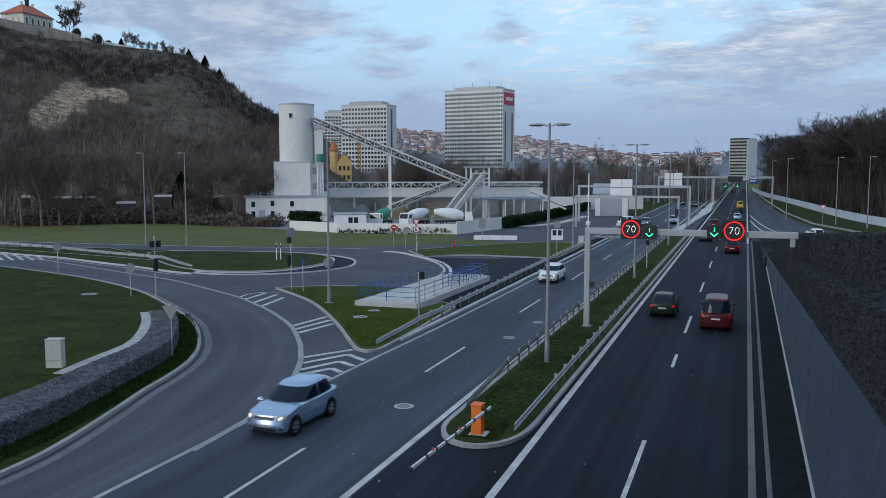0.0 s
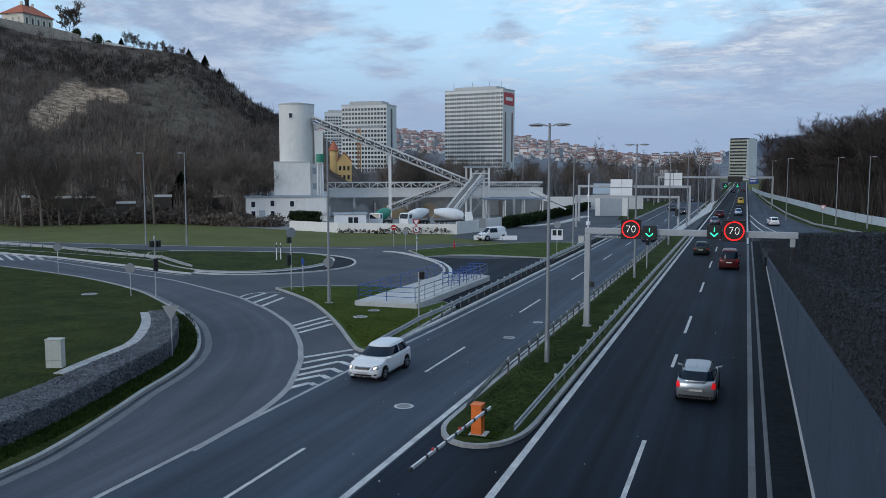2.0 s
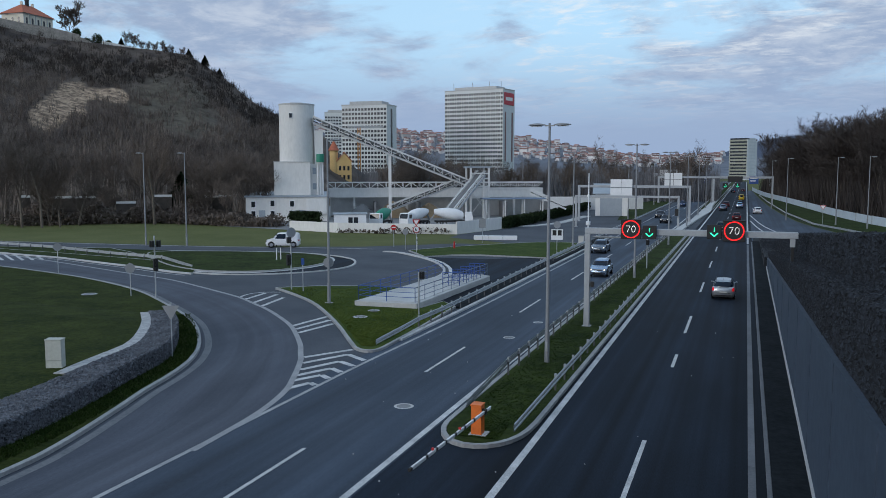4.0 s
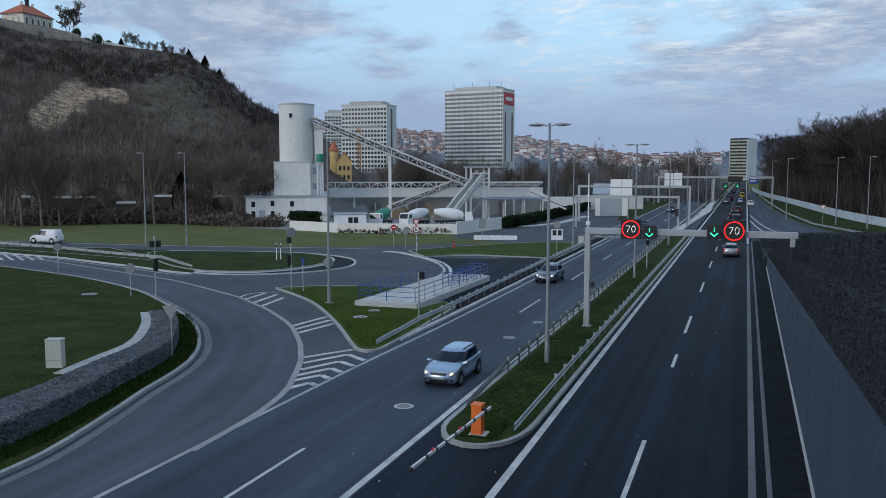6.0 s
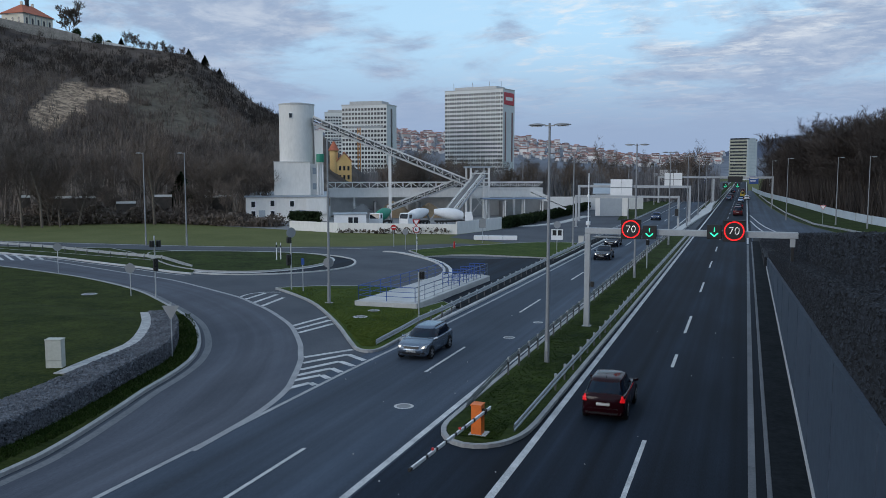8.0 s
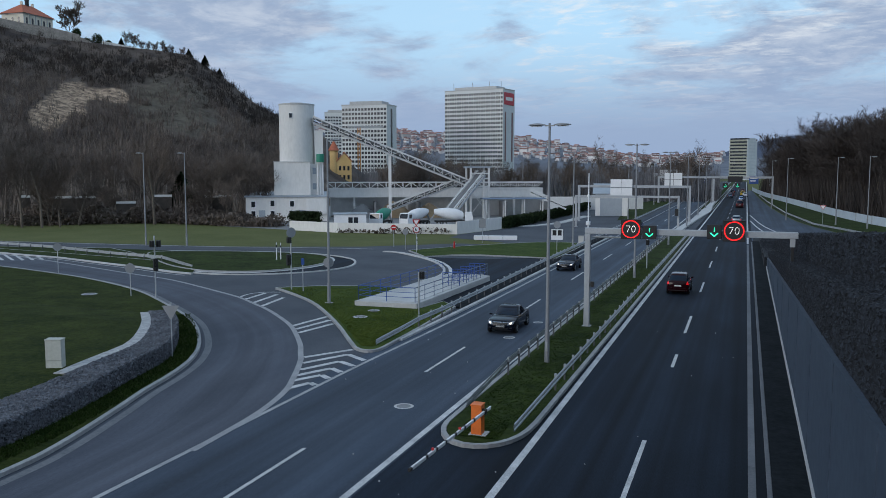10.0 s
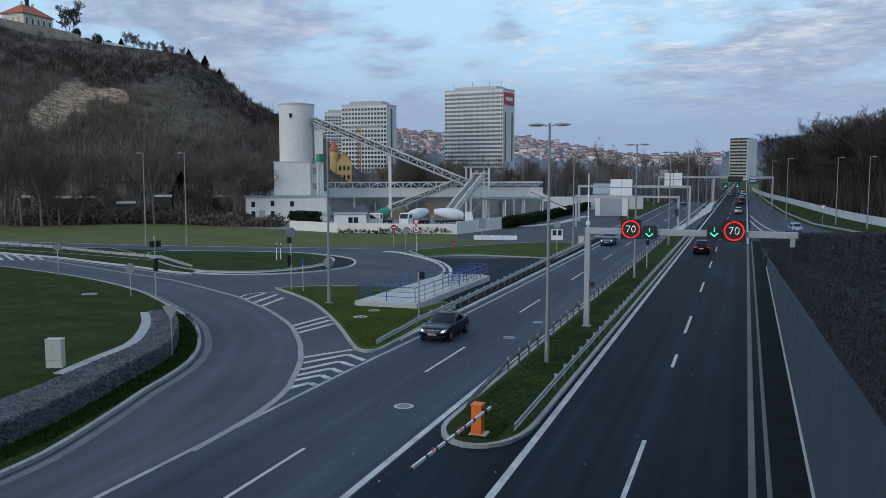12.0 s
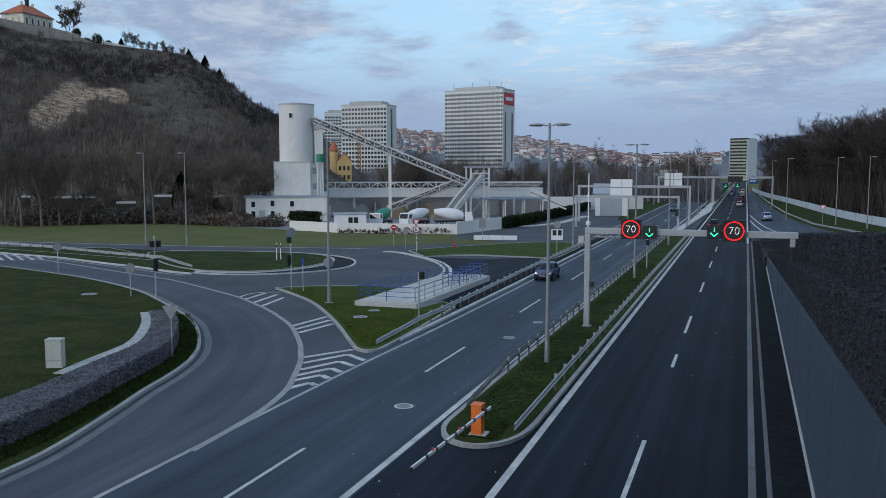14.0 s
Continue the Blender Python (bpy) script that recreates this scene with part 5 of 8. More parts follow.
def truss(name, p, q, h, w, label, n, roof=False, cover=None):
    """An inclined or level lattice bridge from p to q, h high and w wide."""
    t = in_yard(name, label, "conveyor")
    p, q = Vector(p), Vector(q)
    up = Vector((0, 0, h))
    side = (q - p).cross(Vector((0, 0, 1))).normalized() * w / 2
    for sg in (-1, 1):
        part("chord", Shape().beam(p + side * sg, q + side * sg, 0.22, 0.3), SHEET, t)
        part("chord", Shape().beam(p + side * sg + up, q + side * sg + up, 0.18, 0.22), SHEET, t)
        for k in range(n):
            a, b = p.lerp(q, k / n) + side * sg, p.lerp(q, (k + 1) / n) + side * sg
            part("strut", Shape().beam(a, a + up, 0.12, 0.12), SHEET, t)
            part("brace", Shape().beam(*((a, b + up) if k % 2 else (a + up, b)), 0.1, 0.1), SHEET, t)
    part("belt", Shape().beam(p + up * 0.3, q + up * 0.3, w * 0.8, 0.15), BLACK, t, "dark conveyor belt")
    if roof:
        part("cover", Shape().beam(p + up * 0.72, q + up * 0.72, w * 0.7, 0.3), BELT_COVER, t, "dark rounded belt cover")
        for sg in (-1, 1):
            part("walkway", Shape().beam(p + side * sg * 1.25 + up * 0.1, q + side * sg * 1.25 + up * 0.1, 0.5, 0.08), ROOF_GREY, t)
            part("handrail", Shape().beam(p + side * sg * 1.5 + up * 1.0, q + side * sg * 1.5 + up * 1.0, 0.07, 0.07), SHEET, t)
            for k in range(n + 1):
                c = p.lerp(q, k / n) + side * sg * 1.5
                part("rail_post", Shape().beam(c + up * 0.1, c + up * 1.0, 0.06, 0.06), SHEET, t)
    return t


truss("belt_conveyor", (-5, 2, 18.9), (25.5, 2, 6.6), 1.3, 1.8, "long inclined white lattice conveyor up to the silo", 18, True)
truss("belt_conveyor", (9.5, 4, 1.4), (24.5, 4, 7.2), 1.1, 1.6, "white lattice conveyor rising from the gravel bays", 10, True)
truss("belt_conveyor", (20.2, -9, 0.9), (27.8, -1, 8.6), 1.1, 1.6, "steep white lattice conveyor beside the frame tower", 9, True)
truss("belt_conveyor", (39, 4, 5.0), (46, 2, 1.8), 0.9, 1.2, "short lattice conveyor sloping to the yard", 6)
gal = truss("conveyor_gallery", (-2.6, 11, 5.9), (43, 11, 5.9), 1.3, 2.2, "long level white lattice gallery over the bays", 26)
part("girder", Shape().box(-2.6, 43, 9.9, 12.1, 4.1, 5.8), SHEET, gal, "pale box girder below the gallery")
for a in (3, 14, 26, 37):
    part("leg", Shape().box(a - 0.2, a + 0.2, 10.6, 11.4, 0, 4.1), SHEET, gal)
sup = in_yard("conveyor_support", "tall slim white support under the long conveyor", "support")
for b in (1.3, 2.7):
    part("leg", Shape().box(9.7, 10.2, b - 0.15, b + 0.15, 0, 12.6), SHEET, sup)
for z in (3, 6.5, 10):
    part("tie", Shape().box(9.8, 10.1, 1.45, 2.55, z, z + 0.2), SHEET, sup)
fr = in_yard("frame_tower", "open white steel frame tower with flat roof", "tower")
for a in (25.6, 29.2):
    for b in (-2, 4):
        part("leg", Shape().box(a - 0.18, a + 0.18, b - 0.18, b + 0.18, 0, 10.2), SHEET, fr)
part("roof", Shape().box(25.1, 29.7, -2.4, 4.4, 10.2, 10.5), ROOF_GREY, fr)
for z in (4.2, 6.4, 7.2, 8.0, 9.0):
    part("floor_beam", Shape().box(25.6, 29.2, -2.1, -1.85, z, z + 0.25), SHEET, fr)
part("brace", Shape().beam((25.6, -2.05, 1), (29.2, -2.05, 5.8), 0.12, 0.12), SHEET, fr)
part("brace", Shape().beam((29.2, -2.05, 1), (25.6, -2.05, 5.8), 0.12, 0.12), SHEET, fr)
bays = in_yard("gravel_bays", "grey concrete storage bays behind the yard", "wall")
part("back_wall", Shape().box(-2, 44, 12.6, 13, 0, 4.4), CONCRETE, bays)
for a in (7, 16, 25, 34, 43):
    part("divider", Shape().box(a, a + 0.35, 5, 12.6, 0, 3.2), CONCRETE_DARK, bays)


def heap(name, a, b, r, h, mat, label):
    s = Shape()
    n, m = 22, 8
    for j in range(m):
        t = j / m
        for i in range(n):
            g = 2 * math.pi * i / n
            rr = r * (1 - t) * (1 + 0.18 * noise.noise((math.cos(g) * 2 + a, math.sin(g) * 2, t * 3)))
            s.v.append((a + rr * math.cos(g), b + rr * math.sin(g) * 0.7, h * (t ** 0.9) + 0.12 * noise.noise((i * 1.7, j * 2.3, a))))
    s.v.append((a, b, h))
    for j in range(m - 1):
        for i in range(n):
            s.f.append((j * n + i, j * n + (i + 1) % n, (j + 1) * n + (i + 1) % n, (j + 1) * n + i))
    s.f += [((m - 1) * n + i, (m - 1) * n + (i + 1) % n, m * n) for i in range(n)]
    s.m = [0] * len(s.f)
    o = tagged(part(name, s, mat, None, "", True), label, "heap", "gravel heaps")
    o.matrix_basis = yard


heap("sand_heap", 11, 9.2, 5, 3.4, SAND, "brown heap of sand in the storage bay")
heap("sand_heap", 18.5, 9.2, 4.5, 3.0, SAND, "brown heap of sand in the storage bay")
heap("gravel_heap", 4.6, 8.6, 4.2, 2.8, CONCRETE_DARK, "grey heap of gravel in the storage bay")
can = in_yard("canopy", "long flat blue-grey canopy on thin posts", "canopy")
part("roof", Shape().box(27.5, 40, -5, -2, 4.1, 4.35), CANOPY_BLUE, can, "", False, 0.04)
for a in (28.2, 32.0, 35.8, 39.5):
    for b in (-4.6, -2.6):
        part("post", Shape().box(a - 0.1, a + 0.1, b - 0.1, b + 0.1, 0, 4.1), SHEET, can)
cont = in_yard("site_container", "low white site container in the yard", "container")
part("body", Shape().box(-1.0, 4.4, -24, -21, 0, 2.4), WHITE, cont, "", False, 0.04)
part("roof", Shape().box(-1.2, 4.6, -24.2, -20.8, 2.4, 2.55), ROOF_GREY, cont)
for a in (1.4, 2.3):
    part("window", Shape().box(a, a + 0.7, -24.05, -24.0, 0.9, 1.9), WIN, cont)
shed = thing("shed", "grey sheet-metal shed with a lean-to roof", "shed", pose(-26.8, 180, 0, 0, 0, 8))
part("wall", Shape().box(-3.4, 3.6, 0, 6, 0, 4.6), SHEET, shed)
part("roof", Shape().add([(-4, -0.4, 4.6), (4.2, -0.4, 4.6), (4.2, 6.4, 6.6), (-4, 6.4, 6.6), (-4, -0.4, 4.8), (4.2, -0.4, 4.8), (4.2, 6.4, 6.8), (-4, 6.4, 6.8)], BLOCK), ROOF_GREY, shed)
part("gate", Shape().box(-2.4, 2.2, -0.06, 0, 0, 3.8), ROOF_GREY, shed)


def mixer(a, b, turn, drum_mat, label):
    t = thing("mixer_truck", label, "truck", yard @ pose(a, b, 0, 0, 0, turn) @ Matrix.Scale(0.82, 4), "mixer trucks")
    part("chassis", Shape().box(-3.6, 3.4, -0.5, 0.5, 0.75, 1.1), BLACK, t)
    c = part("cab", Shape().add([(x, y, z) for z, x0 in ((0.6, -4.9), (1.7, -4.95), (2.9, -4.6)) for x, y in ((x0, -1.2), (-3.2, -1.2), (-3.2, 1.2), (x0, 1.2))],
                                [(3, 2, 1, 0), (8, 9, 10, 11)] + [(k + i, k + (i + 1) % 4, k + 4 + (i + 1) % 4, k + 4 + i) for k in (0, 4) for i in range(4)]), WHITE, t, "white driver's cab", False, 0.06)
    part("windscreen", Shape().add([(-4.96, -1.05, 1.75), (-4.96, 1.05, 1.75), (-4.68, 1.0, 2.75), (-4.68, -1.0, 2.75)], [(0, 1, 2, 3)]), GLASS_DARK, c)
    part("side_window", Shape().box(-4.5, -3.6, -1.215, -1.2, 1.8, 2.6), GLASS_DARK, c)
    s = Shape()
    for i, (x, r) in enumerate(((-2.9, 0.5), (-2.6, 0.95), (-1.4, 1.2), (0.2, 1.25), (1.8, 1.0), (3.2, 0.62), (3.5, 0.5))):
        for k in range(20):
            g = 2 * math.pi * k / 20
            s.v.append((x, r * math.cos(g), 2.1 + 0.14 * (x + 2.9) + r * math.sin(g)))
    for i in range(6):
        s.f += [(20 * i + k, 20 * i + (k + 1) % 20, 20 * i + 20 + (k + 1) % 20, 20 * i + 20 + k) for k in range(20)]
    s.f += [tuple(range(20)), tuple(range(120, 140))]
    s.m = [0] * len(s.f)
    part("drum", s, drum_mat, t, "", True)
    part("chute", Shape().beam((3.4, 0, 2.4), (4.4, 0, 1.1), 0.5, 0.2), STEEL_GREY, t)
    for x in (-3.9, -2.0, 1.2, 2.5):
        for y in (-1.15, 0.85):
            wh = part("wheel", Shape().tube((x, y, 0.5), (x, y + 0.3, 0.5), 0.5, n=18), BLACK, t)
            part("rim", Shape().tube((x, y - 0.01, 0.5), (x, y + 0.31, 0.5), 0.26, n=12), STEEL, wh)
    return t


mixer(7.6, -17, 65, GREEN_PAINT, "white mixer truck with a green drum, parked")
mixer(13.6, -18, 48, WHITE, "white mixer truck with a pale drum, parked")
mixer(19.4, -18, 174, WHITE, "white mixer truck with a large pale drum, parked")
# white boundary wall of the yard
for pts, h in (([(-70.5, 120.7), (-60.3, 118.2), (-41.5, 121.3)], 1.5), ([(-41.5, 121.3), (-38.3, 135.0)], 1.9)):
    structure("yard_wall", Shape().ribbon(pts, 0, 0.25, -0.1, h), RENDER_W, "low white boundary wall of the plant yard", "wall")
structure("yard_floor", area([(-86, 124.6), (-60.3, 118.4), (-41.8, 121.5), (-38.5, 135), (-37.0, 178), (-37.4, 210), (-140, 205), (-120, 140)], -0.03), CONCRETE_DARK, "dusty grey concrete floor of the plant yard", "yard")
structure("back_wall_far", Shape().ribbon([(-64, 196), (-40, 205), (-24, 214)], 0, 0.3, -0.1, 3.2), SHEET, "long pale wall behind the yard", "wall")

# ---- towers and houses far off ----
TOWER = material("tower_cladding", (0.60, 0.62, 0.625), (0.72, 0.735, 0.735), 0.8, scale=0.05, fine=0.6)
TOWER_SIDE = material("tower_end_wall", (0.56, 0.585, 0.60), (0.66, 0.68, 0.69), 0.8, scale=0.05, fine=0.6)
TOWER_WIN = plain("far_window", (0.03, 0.036, 0.048), 0.25)
RED_SIGN = plain("red_sign", (0.50, 0.045, 0.06), 0.6)
BROWN_STRIP = plain("brown_strip", (0.20, 0.10, 0.10), 0.7)


def high_rise(bearing, dist, turn, w, d, h, cols, rows, z0, dz, label):
    x, y = polar(bearing, dist)
    t = thing("high_rise", label, "building", pose(x, y, 0, 0, 0, bearing + turn))
    part("wall", Shape().box(-w / 2, w / 2, 0, d, 0, h), TOWER, t, "pale grey panel facade")
    part("side_wall", Shape().box(w / 2, w / 2 + 0.12, 0.0, d, 0, h), TOWER_SIDE, t, "plain grey end wall")
    part("parapet", Shape().box(-w / 2 - 0.2, w / 2 + 0.3, -0.2, d + 0.2, h, h + 0.7), CONCRETE, t)
    part("roof_house", Shape().box(-w * 0.36, w * 0.36, 3, d - 3, h + 0.7, h + 3.0), CONCRETE, t)
    step = w / cols
    first = part("window", Shape().box(-step * 0.35, step * 0.35, -0.12, 0.02, 0, dz * 0.55), TOWER_WIN, t)
    first.location = (-w / 2 + step * 0.5, 0, z0 - dz)
    pane = first.data
    for r in range(rows):
        z = z0 + dz * r
        s = Shape()
        for c in range(cols):
            xc = -w / 2 + step * (c + 0.5)
            s.box(xc - step * 0.35, xc + step * 0.35, -0.12, 0.02, z, z + dz * 0.55)
        if cols * (rows - r) <= 290:
            for c in range(cols):
                ob = new("window", pane)
                ob.parent, ob.location = t, (-w / 2 + step * (c + 0.5), 0, z)
        else:
            tagged(part("window_band", s, TOWER_WIN, t), kind="stuff")
        part("sill", Shape().box(-w / 2 + 0.3, w / 2 - 0.3, -0.2, 0, z - 0.16, z - 0.02), CONCRETE, t)
    return t


t2 = high_rise(17.8, 660, -28, 51.2, 20.5, 71, 24, 19, 9.5, 3.2, "tall pale slab tower with rows of windows and a red sign")
part("sign", Shape().box(25.76, 26.0, 1.5, 18.5, 59.5, 68.8), RED_SIGN, t2, "red sign board with a plain white bar")
part("sign_bar", Shape().box(26.0, 26.1, 4, 16, 62.8, 65.4), WHITE, t2)
for b in (3, 15):
    part("strip", Shape().box(25.76, 25.9, b, b + 2, 16, 54), BROWN_STRIP, t2)
for a in (-22, -5, 10, 20):
    part("aerial", Shape().tube((a, 8, 71), (a, 8, 78), 0.2, n=6), STEEL_GREY, t2)
t1 = high_rise(25.2, 600, -22, 34, 20, 55, 14, 16, 5.5, 3.05, "pale slab tower with rows of small windows")
part("strip", Shape().box(17.12, 17.3, 8, 11, 6, 53), TOWER_WIN, t1)
high_rise(27.1, 850, 0, 22, 12, 66, 8, 18, 8, 3.1, "distant pinkish tower block")
x, y = polar(0.52, 830)
t3 = thing("high_rise", "grey tower block with ochre balcony bands", "building", pose(x, y, 0, 0, 0, -28))
OCHRE = plain("ochre_panel", (0.36, 0.355, 0.29), 0.8)
part("wall", Shape().box(-9, 9, 0, 18, 0, 37.4), TOWER, t3)
part("roof_house", Shape().box(-5, 5, 4, 12, 37.4, 39), BLACK, t3)
for k in range(12):
    row = part("balcony_band", Shape().box(-8.6, 8.6, -0.9, 0, 3 + 3.0 * k, 4.3 + 3.0 * k), OCHRE, t3)
    part("window_band", Shape().box(-8.4, 8.4, -0.1, 0, 4.4 + 3.0 * k, 5.8 + 3.0 * k), TOWER_WIN, row)
    part("end_window", Shape().box(9, 9.1, 3, 15, 4.3 + 3.0 * k, 5.6 + 3.0 * k), TOWER_SIDE, row)

OCHRE_WALL = material("ochre_render", (0.58, 0.38, 0.15), (0.72, 0.50, 0.22), 0.85, scale=0.3, fine=3)
TILE_RED = material("red_roof_tiles", (0.36, 0.10, 0.055), (0.48, 0.15, 0.08), 0.8, scale=0.4, fine=5)
x, y = polar(27.05, 330)
vil = thing("villa", "yellow villa with a round tower and red cone roof", "house", pose(x, y, 0, 0, 0, 27))
part("tower", Shape().tube((-1.2, 0, 0), (-1.2, 0, 17.4), 1.6, n=16), OCHRE_WALL, vil)
part("cone_roof", Shape().tube((-1.2, 0, 17.2), (-1.2, 0, 21.2), 2.2, 0.05, n=16), TILE_RED, vil)
part("wall", Shape().box(0, 5.6, -1, 7, 0, 13), OCHRE_WALL, vil)
part("gable", Shape().add([(0, -1.003, 13), (5.6, -1.003, 13), (2.8, -1.003, 16.2), (0, 7, 13), (5.6, 7, 13), (2.8, 7, 16.2)], [(0, 1, 2), (5, 4, 3), (0, 2, 5, 3), (2, 1, 4, 5), (0, 3, 4, 1)]), OCHRE_WALL, vil)
part("gable_roof", Shape().add([(-0.3, -1.4, 12.8), (2.8, -1.4, 16.5), (5.9, -1.4, 12.8), (-0.3, 7.3, 12.8), (2.8, 7.3, 16.5), (5.9, 7.3, 12.8), (-0.3, -1.4, 13.1), (2.8, -1.4, 16.85), (5.9, -1.4, 13.1), (-0.3, 7.3, 13.1), (2.8, 7.3, 16.85), (5.9, 7.3, 13.1)], [(6, 7, 10, 9), (7, 8, 11, 10), (0, 3, 4, 1), (1, 4, 5, 2), (0, 1, 7, 6), (1, 2, 8, 7), (0, 6, 9, 3), (2, 5, 11, 8), (3, 9, 10, 4), (4, 10, 11, 5)]), TILE_RED, vil, "red tiled gable roof")
for a in (0.8, 2.4, 4.0):
    for z in (6, 9.5):
        part("window", Shape().box(a, a + 0.8, -1.08, -1.0, z, z + 1.7), WIN, vil)
x, y = polar(25.55, 430)
cr = thing("tower_crane", "slim orange tower crane far behind the plant", "crane", pose(x, y, 0, 0, 0, 40))
CRANE = plain("crane_paint", (0.55, 0.24, 0.06), 0.6)
for dx, dy in ((-0.6, -0.6), (0.6, -0.6), (0.6, 0.6), (-0.6, 0.6)):
    part("mast_leg", Shape().beam((dx, dy, 0), (dx, dy, 31), 0.22, 0.22), CRANE, cr)
for k in range(14):
    part("mast_brace", Shape().beam((-0.6, -0.6, 2.2 * k), (0.6, -0.6, 2.2 * k + 2.2), 0.14, 0.14), CRANE, cr)
part("jib", Shape().beam((-6, 0, 31.4), (13, 0, 31.4), 0.7, 0.9), CONCRETE, cr)

# town on the far hillside
town_w, town_r = Shape(), Shape()
hv = bpy.data.objects["hill_town"].data.vertices
rt = random.Random(11)
for k in range(3700):
    i, j = rt.randrange(0, 80), rt.randrange(2, 8)
    b = 34 - 46 * i / 80
    if b < 1.5 or (b < 6 and rt.random() < 0.5):
        continue
    a = hv[i * 11 + j].co.lerp(hv[i * 11 + 11 + j].co, rt.random())
    p = a.lerp(hv[i * 11 + j + 1].co, rt.random())
    big = rt.random() < 0.12
    w, d, h = rt.uniform(3.6, 7.4) * (2.0 if big else 1), rt.uniform(3.5, 5.5), rt.uniform(2.4, 4.8) * (1.8 if big else 1)
    m = Matrix.Translation(p) @ Matrix.Rotation(radians(b + rt.choice((0, 20, -25, 60))), 4, "Z")
    town_w.box(-w / 2, w / 2, -d / 2, d / 2, -6, h, 0, m)
    e = h + rt.uniform(0.9, 2.1)
    town_r.add([m @ Vector(q) for q in ((-w / 2 - 0.4, -d / 2 - 0.4, h - 0.1), (w / 2 + 0.4, -d / 2 - 0.4, h - 0.1), (w / 2 + 0.4, d / 2 + 0.4, h - 0.1), (-w / 2 - 0.4, d / 2 + 0.4, h - 0.1), (-w / 2, 0, e), (w / 2, 0, e))],
               [(0, 1, 5, 4), (2, 3, 4, 5), (1, 2, 5), (3, 0, 4), (3, 2, 1, 0)])
TOWN_W = material("town_walls", (0.40, 0.40, 0.42), (0.74, 0.71, 0.68), 0.9, scale=0.02, fine=0.2, island=0.35)
TOWN_R = material("town_roofs", (0.16, 0.125, 0.13), (0.34, 0.175, 0.14), 0.9, scale=0.02, fine=0.2, island=0.4)
tw = thing("town", "crowded pale houses with red roofs on the hillside", "town", None, "", "stuff")
part("walls", town_w, TOWN_W, tw)
part("roofs", town_r, TOWN_R, tw)

# ---- castle on the hill ----
cas = thing("chateau", "cream chateau with a red hipped roof on the hilltop", "house", pose(-322.4, 313.5, 0, 0, 0, 3))
CREAM = material("cream_render", (0.62, 0.57, 0.46), (0.74, 0.69, 0.58), 0.85, scale=0.2, fine=2)
part("wall", Shape().box(-6.2, 6.2, -9.2, 9.2, 60, 81.4), CREAM, cas)
part("cornice", Shape().box(-6.55, 6.55, -9.55, 9.55, 81.4, 81.9), CONCRETE, cas)
part("roof", Shape().add([(-7.1, -10.1, 81.9), (7.1, -10.1, 81.9), (7.1, 10.1, 81.9), (-7.1, 10.1, 81.9), (0, -3.4, 87.1), (0, 3.4, 87.1)], [(0, 1, 4), (1, 2, 5, 4), (2, 3, 5), (3, 0, 4, 5), (3, 2, 1, 0)]), TILE_RED, cas, "red tiled hipped roof")
for a in (-3.4, 3.4):
    part("chimney", Shape().box(-0.5, 0.5, a - 0.4, a + 0.4, 86, 88.3), CREAM, cas)
tur = part("turret", Shape().tube((0, 0, 86.4), (0, 0, 89.0), 0.9, 0.9, 8), BLACK, cas, "dark roof turret with a small dome")
part("dome", Shape().tube((0, 0, 89.0), (0, 0, 89.7), 1.15, 0.85, 8).tube((0, 0, 89.7), (0, 0, 90.6), 0.85, 0.15, 8), BLACK, tur)


def arched(a, side, flip):
    """A tall arched window in the long or the short face."""
    out = [(a - 0.55, 77.2), (a + 0.55, 77.2), (a + 0.55, 79.6)] + [(a + 0.55 * math.cos(q), 79.6 + 0.55 * math.sin(q)) for q in (0.8, 1.57, 2.34)] + [(a - 0.55, 79.6)]
    k = len(out)
    vs = [(p, side + d, z) if flip else (side - d, p, z) for d in (-0.06, 0.1) for p, z in out]
    return Shape().add(vs, [tuple(range(k)), tuple(range(2 * k - 1, k - 1, -1))] + [(i, (i + 1) % k, k + (i + 1) % k, k + i) for i in range(k)])


for k in range(5):
    part("window", arched(-7.2 + 3.6 * k, 6.2, False), WIN, cas)
    part("pilaster", Shape().box(6.2, 6.4, -9.1 + 3.6 * k, -8.7 + 3.6 * k, 70, 81.4), CONCRETE, cas)
for k in range(3):
    part("window", arched(-3.6 + 3.6 * k, -9.2, True), WIN, cas)
TERRACE = material("terrace_stone", (0.20, 0.185, 0.165), (0.38, 0.35, 0.31), 0.9, scale=0.35, fine=1.6, bump=0.06)


def hill_wall(name, pts, base, th, mat, label, cap=0.3):
    """A wall along the crest whose top follows the ground."""
    s = Shape()
    for up, lo, w in ((0, None, th), (cap, 0, th + 0.12)):
        k0 = len(s.v)
        for x, y, z in pts:
            d = Vector((-x, -y)).normalized()
            for dx, zz in ((0, base if lo is None else z), (0, z + up), (w, z + up), (w, base if lo is None else z)):
                q = d * (0.06 if lo is not None else 0) - d * dx
                s.v.append((x + q.x, y + q.y, zz))
        for i in range(len(pts) - 1):
            a = k0 + 4 * i
            s.f += [(a + j, a + 4 + j, a + 4 + (j + 1) % 4, a + (j + 1) % 4) for j in range(4)]
        s.f += [(k0 + 3, k0 + 2, k0 + 1, k0), tuple(k0 + 4 * len(pts) - 4 + j for j in range(4))]
    s.m = [0] * len(s.f)
    return structure(name, s, mat, label, "wall")


